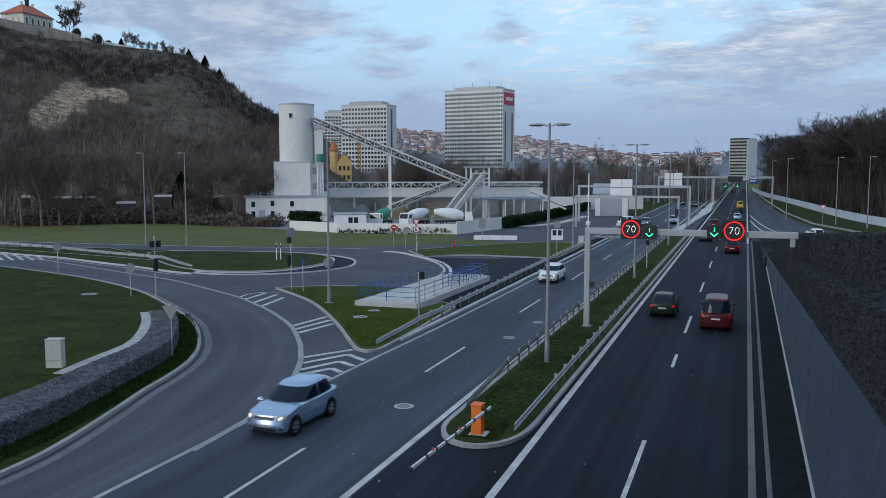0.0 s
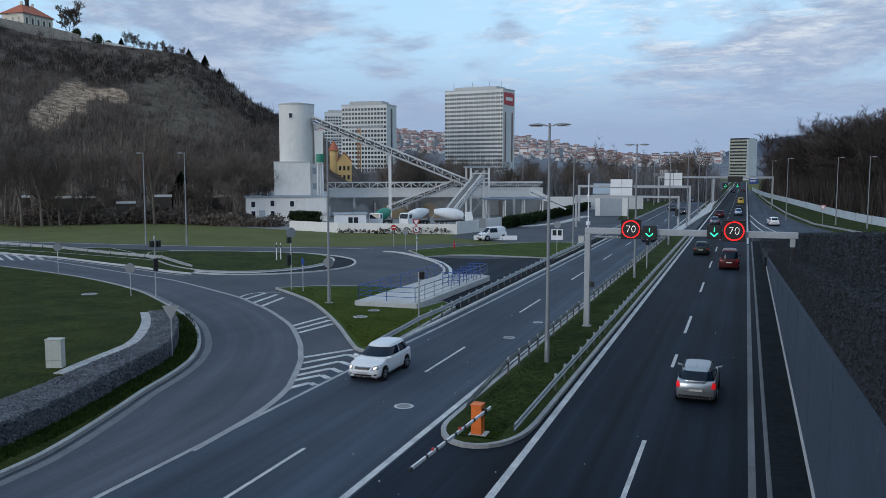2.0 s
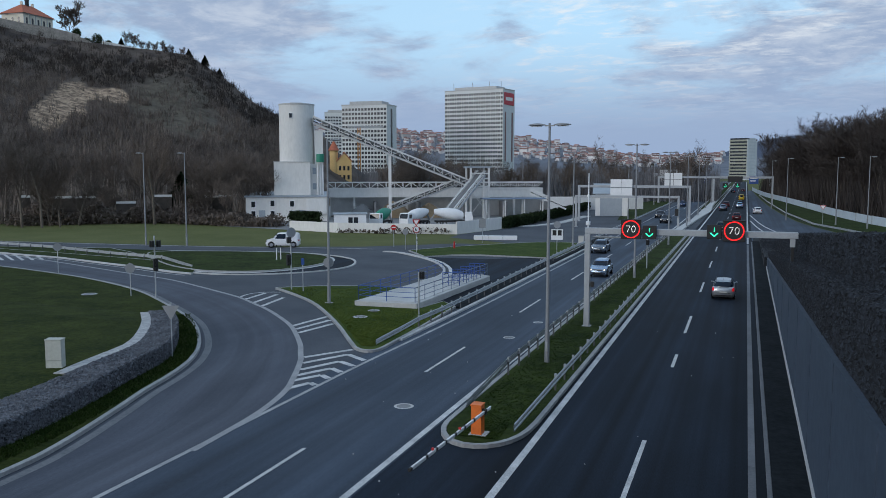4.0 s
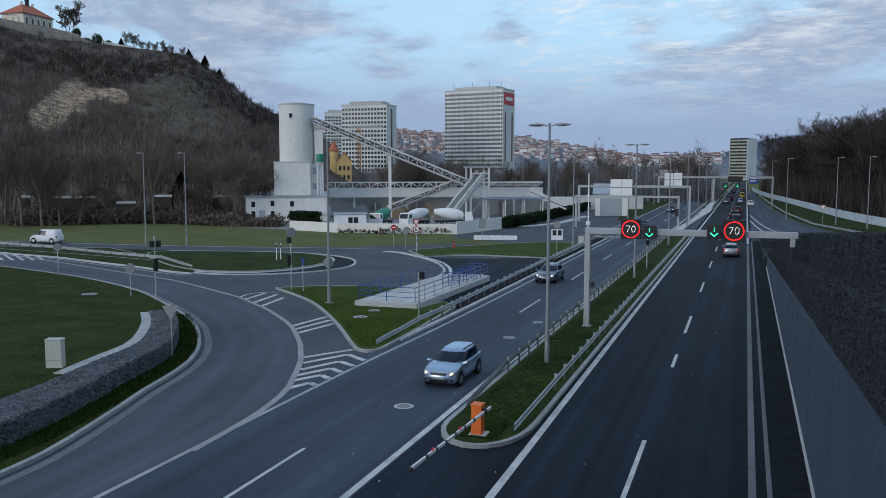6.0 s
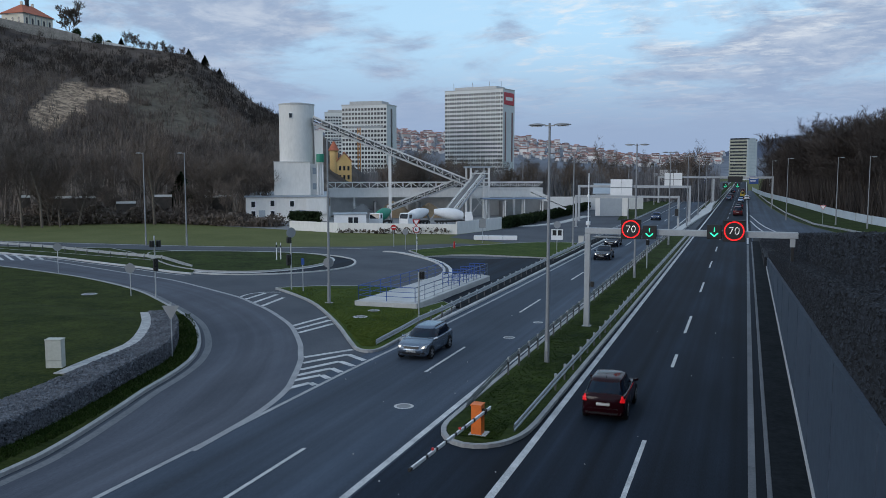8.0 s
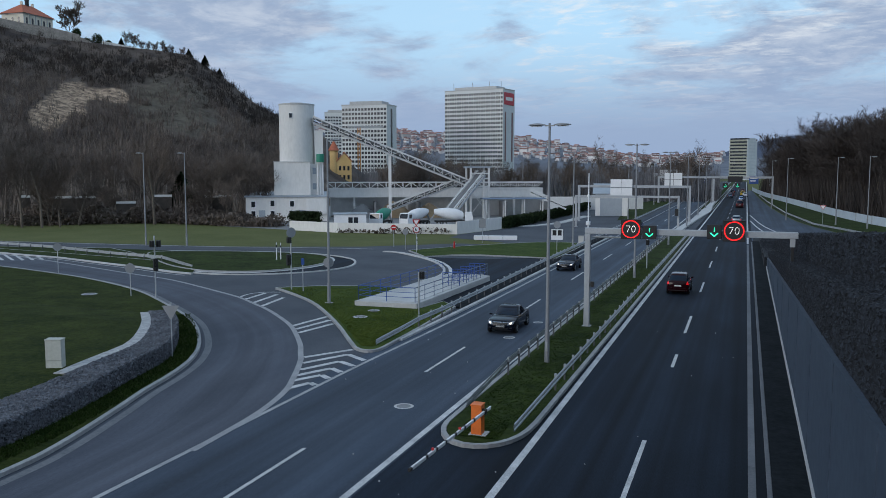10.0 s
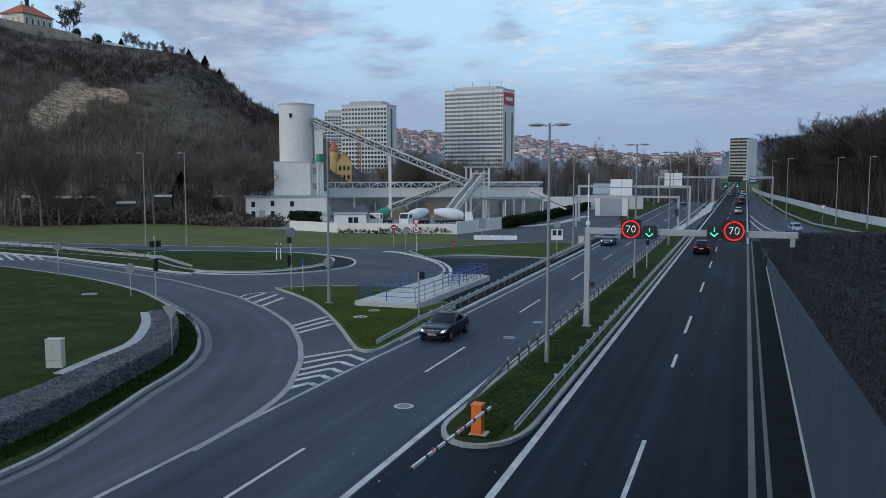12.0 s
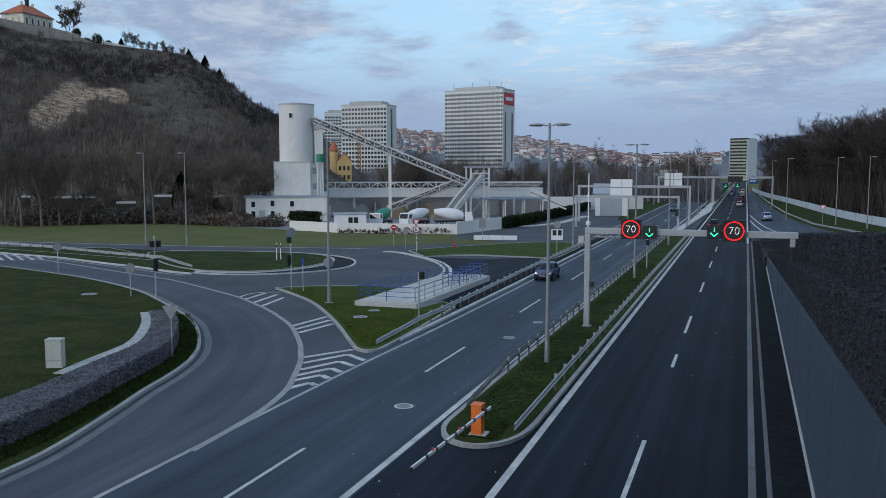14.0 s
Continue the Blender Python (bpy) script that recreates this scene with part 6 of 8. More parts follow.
hill_wall("terrace_wall", [(-316.4, 277.8, 77.2), (-303.5, 291.8, 74.2), (-294.5, 300.9, 72.7), (-286.9, 308.1, 70.6)], 58, 1.0, TERRACE, "long weathered stone terrace wall below the chateau")
hill_wall("terrace_wall_low", [(-303.6, 288.4, 71.9), (-297.6, 294.9, 70.6), (-285.6, 306.6, 67.6)], 56, 0.8, TERRACE, "lower weathered stone terrace wall on the hill")
hill_wall("terrace_wall_end", [(-285.9, 307.0, 69.6), (-283.4, 309.3, 68.3), (-280.3, 312.1, 65.9)], 54, 0.8, TERRACE, "stepped rubble end of the terrace wall", 0.1)
hill_wall("garden_wall", [(-279.0, 313.3, 68.2), (-272.6, 318.8, 66.9), (-266.1, 324.3, 65.5)], 52, 0.4, RENDER_W, "low pale wall along the hilltop path", 0.2)

# ---- bare winter trees ----
BARK = material("bark", (0.10, 0.086, 0.072), (0.19, 0.16, 0.13), 0.95, scale=1.5, fine=12, bump=0.02, spec=0.1)
TWIG = material("twigs", (0.080, 0.066, 0.058), (0.165, 0.134, 0.112), 0.95, scale=0.4, fine=3, spec=0.05, vary=0.3)
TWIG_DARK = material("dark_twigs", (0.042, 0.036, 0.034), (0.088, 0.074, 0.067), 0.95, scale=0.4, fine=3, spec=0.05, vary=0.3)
CONIFER = material("conifer_needles", (0.012, 0.022, 0.010), (0.028, 0.042, 0.018), 0.95, scale=0.5, fine=5, spec=0.1)


def bare_tree(seed, h, spread, stems=1, tw=0.035, forks=(8, 5, 4), twigs=TWIG):
    r = random.Random(seed)
    trunk, crown = Shape(), Shape()

    def twig(p, d, ln):
        q = p + d * ln
        a = d.orthogonal().normalized() * tw
        crown.add([p + a, p - a, q], [(0, 1, 2)])
        for k in range(3):
            c = p.lerp(q, r.uniform(0.25, 0.9))
            e = (d + Vector((r.uniform(-1, 1), r.uniform(-1, 1), r.uniform(-0.5, 0.9)))).normalized() * ln * r.uniform(0.35, 0.7)
            a2 = e.orthogonal().normalized() * tw * 0.7
            crown.add([c + a2, c - a2, c + e], [(0, 1, 2)])

    def branch(p, d, ln, rad, depth):
        bend = (d + Vector((r.uniform(-0.25, 0.25), r.uniform(-0.25, 0.25), 0.12))).normalized()
        mid = p + d * ln * 0.5
        q = mid + bend * ln * 0.5
        sh = trunk if depth == 0 else crown
        n = 7 if depth == 0 else 4 if depth == 1 else 3
        sh.tube(p, mid, rad, rad * 0.78, n, caps=False).tube(mid, q, rad * 0.78, rad * 0.5, n, caps=False)
        if depth == 3:
            for k in range(4):
                twig(p.lerp(q, r.uniform(0.2, 1)), (bend + Vector((r.uniform(-0.8, 0.8), r.uniform(-0.8, 0.8), r.uniform(-0.3, 0.7)))).normalized(), ln * r.uniform(0.6, 1.0))
            return
        for k in range(forks[depth]):
            t = r.uniform(0.35 if depth == 0 else 0.25, 1.0)
            c = p.lerp(mid, t * 2) if t < 0.5 else mid.lerp(q, t * 2 - 1)
            g = r.uniform(0, 2 * math.pi)
            o = Vector((math.cos(g), math.sin(g), 0))
            nd = (bend * 0.75 + o * spread * r.uniform(0.6, 1.2) + Vector((0, 0, 0.25))).normalized()
            branch(c, nd, ln * r.uniform(0.4, 0.62), rad * (0.42 if depth else 0.36), depth + 1)

    for k in range(stems):
        g = r.uniform(0, 6.28)
        lean = Vector((0.25 * math.cos(g), 0.25 * math.sin(g), 1)).normalized() if stems > 1 else Vector((r.uniform(-0.05, 0.05), r.uniform(-0.05, 0.05), 1))
        branch(Vector((0.2 * k, 0, -0.2)), lean, h * 0.72, h * 0.016 / stems ** 0.5, 0)
    t = thing("bare_tree", "tall leafless winter tree with fine brown twigs", "tree", None, "leafless trees")
    part("trunk", trunk, BARK, t)
    part("crown", crown, twigs, t)
    return t


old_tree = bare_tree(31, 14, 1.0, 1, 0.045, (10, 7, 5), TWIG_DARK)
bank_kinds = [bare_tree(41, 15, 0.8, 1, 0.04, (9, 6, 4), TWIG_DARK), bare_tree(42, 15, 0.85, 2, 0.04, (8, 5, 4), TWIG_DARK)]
kinds = [bare_tree(21, 15, 0.75), bare_tree(22, 16, 0.6), bare_tree(23, 14, 0.85, 2), bare_tree(24, 12, 0.9, 3), bare_tree(25, 17, 0.55)]
rt = random.Random(3)
spots = []
for k in range(82):  # behind the noise wall
    f = rt.random()
    y = 150 + 230 * f
    x = float(np.interp(y, [140, 160, 192, 258, 338, 420], [30, 23.5, 18.6, 12.9, 6.2, 3])) + rt.uniform(3, 9) + rt.random() ** 1.5 * 38
    spots.append((x, y, rt.uniform(0.95, 1.3) + (0.25 if x > 35 else 0)))
old_spots = []
for k in range(28):  # tall old trees rising over the wood
    b = -2.0 - 6.6 * (k + rt.random()) / 28
    d = float(np.interp(-b, [1.9, 2.6, 4.2, 5.4, 7.8], [330, 300, 250, 214, 190])) + rt.uniform(0, 25)
    top = 9.9 + d * math.tan(radians(float(np.interp(-b, [1.9, 2.6, 3.4, 4.2, 4.8, 5.4, 6.0, 6.7, 7.1, 7.8, 8.6], [0.9, 1.5, 2.3, 2.9, 3.3, 3.4, 3.2, 2.9, 2.9, 3.5, 3.6]))))
    old_spots.append((*polar(b, d), top / 17.2 * rt.uniform(0.86, 0.98)))
for k in range(72):  # foot of the hill
    b, d = rt.uniform(31, 51), rt.uniform(158, 245)
    spots.append((*polar(b, d), rt.uniform(0.45, 0.95)))
for k in range(105):  # wood behind the plant
    b, d = rt.uniform(2.2, 24), rt.uniform(255, 430)
    if b > 20:
        d = rt.uniform(240, 300)
    spots.append((*polar(b, d), rt.uniform(0.55, 0.95)))
placed = []
for k, (x, y, f) in enumerate(spots):
    z = -0.1
    dist, bear = math.hypot(x, y), math.degrees(math.atan2(-x, y))
    if bear > 20 and dist > 226:
        z = hill_point(bear, (dist - 225) / 195)[2] - 0.3
    m = pose(x, y, z, rt.uniform(-4, 4), rt.uniform(-4, 4), rt.uniform(0, 360))
    pool = bank_kinds if x > 0 else kinds
    src = pool[k % len(pool)]
    if src not in placed:
        placed.append(src)
        src.matrix_basis, src.scale = m, (f, f, f)
        continue
    o = copy_thing(src, m)
    o.scale = (f, f, f * rt.uniform(0.9, 1.15))

for k, (x, y, f) in enumerate(old_spots):
    o = old_tree if k == 0 else copy_thing(old_tree, pose(0, 0, 0))
    o.matrix_basis = pose(x, y, -0.1, 0, 0, 67 * k)
    o.scale = (f * 1.1, f * 1.1, f)

# dark trees standing on the crest
crest_tree = bare_tree(37, 12, 0.85, 1, 0.10, (10, 6, 4))
for k, (b, d, f) in enumerate(((43.54, 424, 1.3), (40.3, 424, 0.68), (39.75, 424, 0.62), (39.3, 424, 0.42), (38.95, 424, 0.38), (38.6, 424, 0.4), (38.1, 424, 0.5), (37.85, 424, 0.36), (37.5, 424, 0.4), (36.9, 424, 0.35))):
    o = crest_tree if k == 0 else copy_thing(crest_tree, pose(0, 0, 0))
    o.matrix_basis = pose(*polar(b, d), hill_point(b, (d - 225) / 195)[2] - 0.3, 0, 0, 77 * k)
    o.scale = (f, f, f)

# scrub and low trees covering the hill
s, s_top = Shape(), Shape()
for k in range(9000):
    b, t = rt.uniform(29, 58), rt.uniform(0.02, 1.0) ** 0.85
    if rock_mask(b, t) > 0.5 and rt.random() < 0.95:
        continue
    if dry_mask(b, t) > 0.5 and rt.random() < 0.6:
        continue
    if t > 0.9 and b > 38 and rt.random() < 0.6:
        continue
    p = Vector(hill_point(b, t))
    hgt = rt.uniform(1.5, 6.0) * (1.25 - 0.5 * t)
    for q in range(14):
        g, lean = rt.uniform(0, 6.283), rt.uniform(0.1, 1.1)
        d = Vector((math.cos(g) * lean, math.sin(g) * lean, 1)).normalized() * hgt * rt.uniform(0.4, 1)
        st = p + Vector((rt.uniform(-1.2, 1.2), rt.uniform(-1.2, 1.2), -0.3)) + d * rt.uniform(0, 0.35)
        a = Vector((-math.sin(g), math.cos(g), 0)) * rt.uniform(0.05, 0.12)
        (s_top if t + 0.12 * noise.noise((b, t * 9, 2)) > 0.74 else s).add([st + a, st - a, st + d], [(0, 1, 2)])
# upper scrub gets a darker colour that stands in for the trees' shade
tagged(part("scrub", s_top, material("shade_painted_scrub_twigs", (0.040, 0.036, 0.034), (0.095, 0.078, 0.066), 0.98, scale=0.03, fine=0.3, spec=0.03, island=0.35)), "dense scrub below the hilltop, painted darker for tree shade", "scrub", "", "stuff")
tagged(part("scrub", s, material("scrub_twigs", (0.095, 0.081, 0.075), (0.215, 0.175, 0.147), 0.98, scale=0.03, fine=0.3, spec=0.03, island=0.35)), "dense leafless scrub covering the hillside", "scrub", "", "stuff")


def conifer(x, y, z, h, r0):
    t = thing("conifer", "dark green conifer on the hill", "tree", pose(x, y, z), "conifers")
    part("trunk", Shape().tube((0, 0, 0), (0, 0, h * 0.9), h * 0.02, h * 0.008, 6), BARK, t)
    c = Shape()
    for k in range(1100):
        f = rt.random() ** 0.8
        g = rt.uniform(0, 6.283)
        rr = r0 * (1 - f) ** 0.8 * rt.uniform(0.55, 1.1)
        p = Vector((0, 0, h * (0.12 + 0.86 * f)))
        q = p + Vector((rr * math.cos(g), rr * math.sin(g), -0.25 * rr + rt.uniform(-0.2, 0.3)))
        a = Vector((-math.sin(g), math.cos(g), 0.3)) * 0.28
        c.add([p, q + a, q - a], [(0, 1, 2)])
    part("crown", c, CONIFER, t)


for b, d, h, r0 in ((36.5, 424, 5.5, 2.8), (35.5, 420, 5.5, 2.6), (34.6, 421, 4, 2.2), (40.55, 422, 5.2, 2.4), (37.2, 178, 9.5, 4.6)):
    x, y = polar(b, d)
    conifer(x, y, hill_point(b, (d - 225) / 195)[2] - 0.5 if d > 226 and b > 20 else 0, h, r0)


def evergreen_bush(b, d, z, r0, h):
    """A clipped round bush of many small leaf clumps."""
    x, y = polar(b, d)
    t = thing("evergreen_bush", "dark round evergreen bush beside the terrace wall", "bush", pose(x, y, z), "evergreen bushes")
    part("stem", Shape().tube((0, 0, -4), (0, 0, h * 0.5), 0.2, 0.1, 6), BARK, t)
    c = Shape()
    for k in range(900):
        u, g = rt.uniform(-1, 1), rt.uniform(0, 6.283)
        q = math.sqrt(1 - u * u)
        n = Vector((q * math.cos(g), q * math.sin(g), u))
        k2 = rt.uniform(0.7, 1.0) + 0.18 * noise.noise(n * 2.2 + Vector((b, 0, 0)))
        p = Vector((n.x * r0 * k2, n.y * r0 * k2, h / 2 + n.z * h / 2 * k2))
        a = n.orthogonal().normalized()
        e = n.cross(a)
        w = rt.uniform(0.18, 0.36)
        g2 = rt.uniform(0, 6.283)
        v1, v2 = a * math.cos(g2) + e * math.sin(g2), e * math.cos(g2) - a * math.sin(g2)
        c.add([p + v1 * w, p - v1 * w * 0.6 + v2 * w, p - v1 * w * 0.6 - v2 * w + n * 0.15], [(0, 1, 2)])
    part("crown", c, CONIFER, t)


for b, d, z, r0, h in ((41.95, 423, 66.2, 2.7, 6.0), (42.55, 424, 66.6, 2.2, 3.4), (43.1, 424, 69.6, 1.9, 4.6), (41.3, 424, 66.2, 1.6, 3.2)):
    evergreen_bush(b, d, z, r0, h)

# hedges
def hedge(name, pts, w, h, mat, label, n):
    s = Shape()
    for k in range(n):
        i = rt.randrange(len(pts) - 1)
        p = Vector((*pts[i], 0)).lerp(Vector((*pts[i + 1], 0)), rt.random()) + Vector((rt.uniform(-w, w), rt.uniform(-w, w), 0))
        p.z = rt.random() ** 0.7 * h * (1 if mat is CONIFER else 0.35 + 1.1 * abs(noise.noise((p.x * 0.22, p.y * 0.22, 4))))
        v = [p + Vector((rt.uniform(-1, 1), rt.uniform(-1, 1), rt.uniform(-1, 1))) * 0.35 for _ in range(3)]
        s.add(v, [(0, 1, 2)])
    tagged(part(name, s, mat), label, "hedge")


hedge("hedge", [(-38.1, 136), (-37.2, 146), (-36.5, 178), (-36.8, 208)], 0.8, 1.7, CONIFER, "dark clipped hedge beside the access road", 11000)
hedge("hedge", [(-74.5, 128.5), (-68.5, 127)], 0.7, 2.6, CONIFER, "dark evergreen hedge before the plant building", 2500)
hedge("shrubs", [(-95, 128), (-88, 127), (-82, 126.5), (-77, 127)], 2.2, 2.4, TWIG, "tangled brown winter shrubs at the yard corner", 6000)
hedge("shrubs", [(-134, 121), (-118, 124), (-104, 128), (-92, 130)], 3.0, 2.2, TWIG, "tangled brown winter shrubs along the meadow", 8000)
hedge("shrubs", [polar(b, 165.5) for b in (47, 44, 41, 38, 35)], 1.6, 4.4, TWIG, "tall tangled winter shrubs before the pale wall", 16000)
hedge("shrubs", [(-60, 117.5), (-52, 118.8), (-43, 120.6)], 0.6, 1.0, TWIG, "brown winter shrubs along the white wall", 260)
# long low pale wall and sheds before the hill
for b0, b1, z1 in ((46.7, 46.1, 5.28), (45.1, 42.4, 5.01), (41.2, 40.0, 3.92), (39.0, 37.8, 5.11), (35.8, 34.0, 4.92)):
    structure("rail_wall", Shape().ribbon([polar(b0 + (b1 - b0) * k / 6, 168) for k in range(7)], -0.2, 0.2, z1 - 0.42, z1), RENDER_W, "pale parapet wall at the foot of the hill", "wall")
    structure("rail_wall_base", Shape().ribbon([polar(b0 + (b1 - b0) * k / 6, 168) for k in range(7)], -0.1, 0.3, -0.2, z1 - 0.42), DARK_STONE, "dark lower part of the wall at the foot of the hill", "wall")
hut = thing("hut", "small white hut at the meadow edge", "hut", pose(*polar(44.2, 172), 0, 0, 0, 44))
part("wall", Shape().box(-2, 2, 0, 3, 0, 2.3), RENDER_W, hut)
part("roof", Shape().box(-2.2, 2.2, -0.2, 3.2, 2.3, 2.5), ROOF_GREY, hut)
hut2 = thing("hut", "low grey concrete hut beside the trees", "hut", pose(*polar(43.0, 174), 0, 0, 0, 43))
part("wall", Shape().box(-2.6, 2.6, 0, 3, 0, 2.4), CONCRETE_DARK, hut2)
part("roof", Shape().box(-2.8, 2.8, -0.2, 3.2, 2.4, 2.6), CONCRETE_DARK, hut2)

# thickets of thin stems: woods behind the plant and behind the noise wall
def thicket(name, n, place, lo, hi, mat, label):
    s = Shape()
    for k in range(n):
        x, y = place()
        p = Vector((x, y, -0.2))
        hgt = rt.uniform(lo, hi)
        for q in range(13):
            g = rt.uniform(0, 6.283)
            d = Vector((math.cos(g) * rt.uniform(0.02, 0.4), math.sin(g) * rt.uniform(0.02, 0.4), 1)).normalized() * hgt * rt.uniform(0.55, 1)
            st = p + Vector((rt.uniform(-2, 2), rt.uniform(-2, 2), 0))
            a = Vector((-math.sin(g), math.cos(g), 0)) * rt.uniform(0.06, 0.16)
            s.add([st + a, st - a, st + d], [(0, 1, 2)])
    tagged(part(name, s, mat), label, "wood", "", "stuff")


def wood_spot():
    b = rt.uniform(1.8, 30)
    return polar(b, rt.uniform(345 if 25.0 < b < 28.8 else 265, 470))


def bank_spot():
    y = 146 + 240 * rt.random()
    return (float(np.interp(y, [140, 160, 192, 258, 338, 420], [30, 23.5, 18.6, 12.9, 6.2, 3])) + 2.5 + rt.random() ** 1.3 * 34, y)


def foot_spot():
    return polar(rt.uniform(30.5, 52), rt.uniform(172, 235))


# stems behind the plant are paled to grey: haze put into the colour
HAZED_WOOD = material("thicket_stems", (0.115, 0.116, 0.128), (0.205, 0.198, 0.202), 0.98, scale=0.05, fine=0.5, spec=0.03, island=0.3)
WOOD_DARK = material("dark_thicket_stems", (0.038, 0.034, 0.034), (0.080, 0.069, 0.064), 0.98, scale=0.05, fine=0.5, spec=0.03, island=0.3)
WOOD_FOOT = material("brown_thicket_stems", (0.20, 0.17, 0.152), (0.36, 0.30, 0.255), 0.98, scale=0.05, fine=0.5, spec=0.03, island=0.35)
thicket("thicket", 2600, wood_spot, 7, 15, HAZED_WOOD, "dense leafless wood behind the plant, greyed by painted haze")
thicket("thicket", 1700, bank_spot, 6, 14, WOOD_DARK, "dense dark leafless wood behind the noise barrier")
thicket("thicket", 750, foot_spot, 4, 11, WOOD_FOOT, "dense brown leafless thicket at the foot of the hill")

# grass tufts on the near lawns, and leaves of grass at their edges
def tufts(name, n, place, mat, label, hgt):
    s = Shape()
    for k in range(n):
        p = place()
        if p is None:
            continue
        p = Vector(p)
        for q in range(3):
            g = rt.uniform(0, 6.283)
            a = Vector((math.cos(g), math.sin(g), 0)) * 0.025
            s.add([p + a, p - a, p + Vector((rt.uniform(-0.1, 0.1), rt.uniform(-0.1, 0.1), hgt * rt.uniform(0.5, 1.3)))], [(0, 1, 2)])
    tagged(part(name, s, mat), label, "grass", "", "stuff")


GRASS_BLADE = material("grass_blades", (0.016, 0.034, 0.007), (0.042, 0.066, 0.014), 0.9, scale=0.3, fine=4, spec=0.1, island=0.2)


def median_spot():
    y = 28.5 + 60 * rt.random() ** 1.6
    return (rt.uniform(-10.3, -7.75), y, 0.11) if y > 31 else (rt.uniform(-9.9, -8.2), y, 0.11)


def verge_spot():
    i = rt.randrange(len(gab) - 1)
    p = Vector(gab[i]).lerp(Vector(gab[i + 1]), rt.random())
    d = (Vector(gab[i + 1]) - Vector(gab[i])).normalized()
    q = p + Vector((d.y, -d.x)) * rt.uniform(0.1, 1.15)
    return (q.x, q.y, 0.11)


def island_spot():
    y = rt.uniform(41.6, 61.5)
    x0 = float(np.interp(y, [41, 42.4, 48, 54.6, 59.2, 61.5], [-19.5, -20.6, -24.5, -29.8, -35.0, -34.0]))
    x = rt.uniform(x0 + 0.12, -19.2)
    return None if x > -26.4 and y > 53.7 else (x, y, 0.11)


tufts("grass_tufts", 9000, median_spot, GRASS_BLADE, "short green grass blades on the median", 0.05)
tufts("grass_tufts", 5000, verge_spot, GRASS_BLADE, "longer green grass along the stone wall", 0.12)
tufts("grass_tufts", 12000, island_spot, material("yellow_grass_blades", (0.055, 0.088, 0.014), (0.12, 0.15, 0.034), 0.9, scale=0.4, fine=4, spec=0.1, island=0.2), "short yellow-green grass blades on the island", 0.07)

# grit and small litter on the asphalt
s = Shape()
for k in range(45):
    x, y = rt.choice((rt.uniform(-11, 0.2), rt.uniform(-17.8, -7.5))), 18 + 40 * rt.random() ** 1.5
    p = Vector((x, y, 0.012))
    s.add([p + v for v in stone_verts(rt, rt.uniform(0.02, 0.05))], BLOCK)
tagged(part("grit", s, CONCRETE), "scattered pale grit and scraps on the asphalt", "grit", "", "stuff")
# ---- vehicles ----
from mathutils import bvhtree  # finds a car's skin under its lamps, panes and trim

TYRE = plain("tyre_rubber", (0.010, 0.010, 0.011), 0.9, spec=0.2)
ALLOY = plain("alloy_rim", (0.42, 0.43, 0.45), 0.35, 0.8)
CAR_GLASS = plain("car_glass", (0.004, 0.012, 0.026), 0.04, spec=0.28)
TRIM = plain("black_trim", (0.018, 0.018, 0.02), 0.5)
PLATE = plain("number_plate", (0.62, 0.63, 0.62), 0.5)
CHROME = plain("chrome_trim", (0.6, 0.61, 0.63), 0.2, 1.0)
HEAD_ON = plain("lit_headlight", (1.0, 0.90, 0.72), 0.3, glow=1.3)
HEAD_OFF = plain("clear_headlight", (0.30, 0.32, 0.35), 0.12, 0.4, coat=0.5)
TAIL_ON = plain("lit_tail_light", (0.62, 0.008, 0.012), 0.3, glow=0.45)
TAIL_OFF = plain("red_tail_light", (0.35, 0.012, 0.012), 0.2, coat=0.5)


def paint(name, c, rough=0.32, metal=0.25):
    return plain(name, c, rough, metal, spec=0.28)


# blue of the reflected sky is mixed into this silver's base colour
SILVER = paint("silver_car_paint", (0.36, 0.46, 0.60), 0.25, 0.85)
SILVER_PLAIN = paint("plain_silver_car_paint", (0.40, 0.43, 0.46), 0.28, 0.8)
SILVER_BLUE = paint("silver_blue_car_paint", (0.40, 0.53, 0.70), 0.25, 0.8)
WHITE_CAR = paint("white_car_paint", (0.72, 0.73, 0.75), 0.3, 0.0)
GREY_CAR = paint("grey_car_paint", (0.17, 0.21, 0.265), 0.25, 0.8)
BLACK_CAR = plain("black_car_paint", (0.002, 0.004, 0.011), 0.05, 0.0, spec=0.22)
NAVY = paint("navy_car_paint", (0.02, 0.045, 0.12), 0.25, 0.2)
DARK_WINE = plain("near_black_wine_paint", (0.016, 0.002, 0.004), 0.1, 0.0, spec=0.22)
WINE = paint("dark_red_car_paint", (0.06, 0.008, 0.011), 0.28, 0.1)
RED_CAR = paint("red_car_paint", (0.062, 0.006, 0.008), 0.3, 0.0)
DARK_GREEN = paint("dark_green_car_paint", (0.018, 0.026, 0.022), 0.28, 0.2)
YELLOW = paint("yellow_car_paint", (0.60, 0.42, 0.04), 0.35, 0.0)

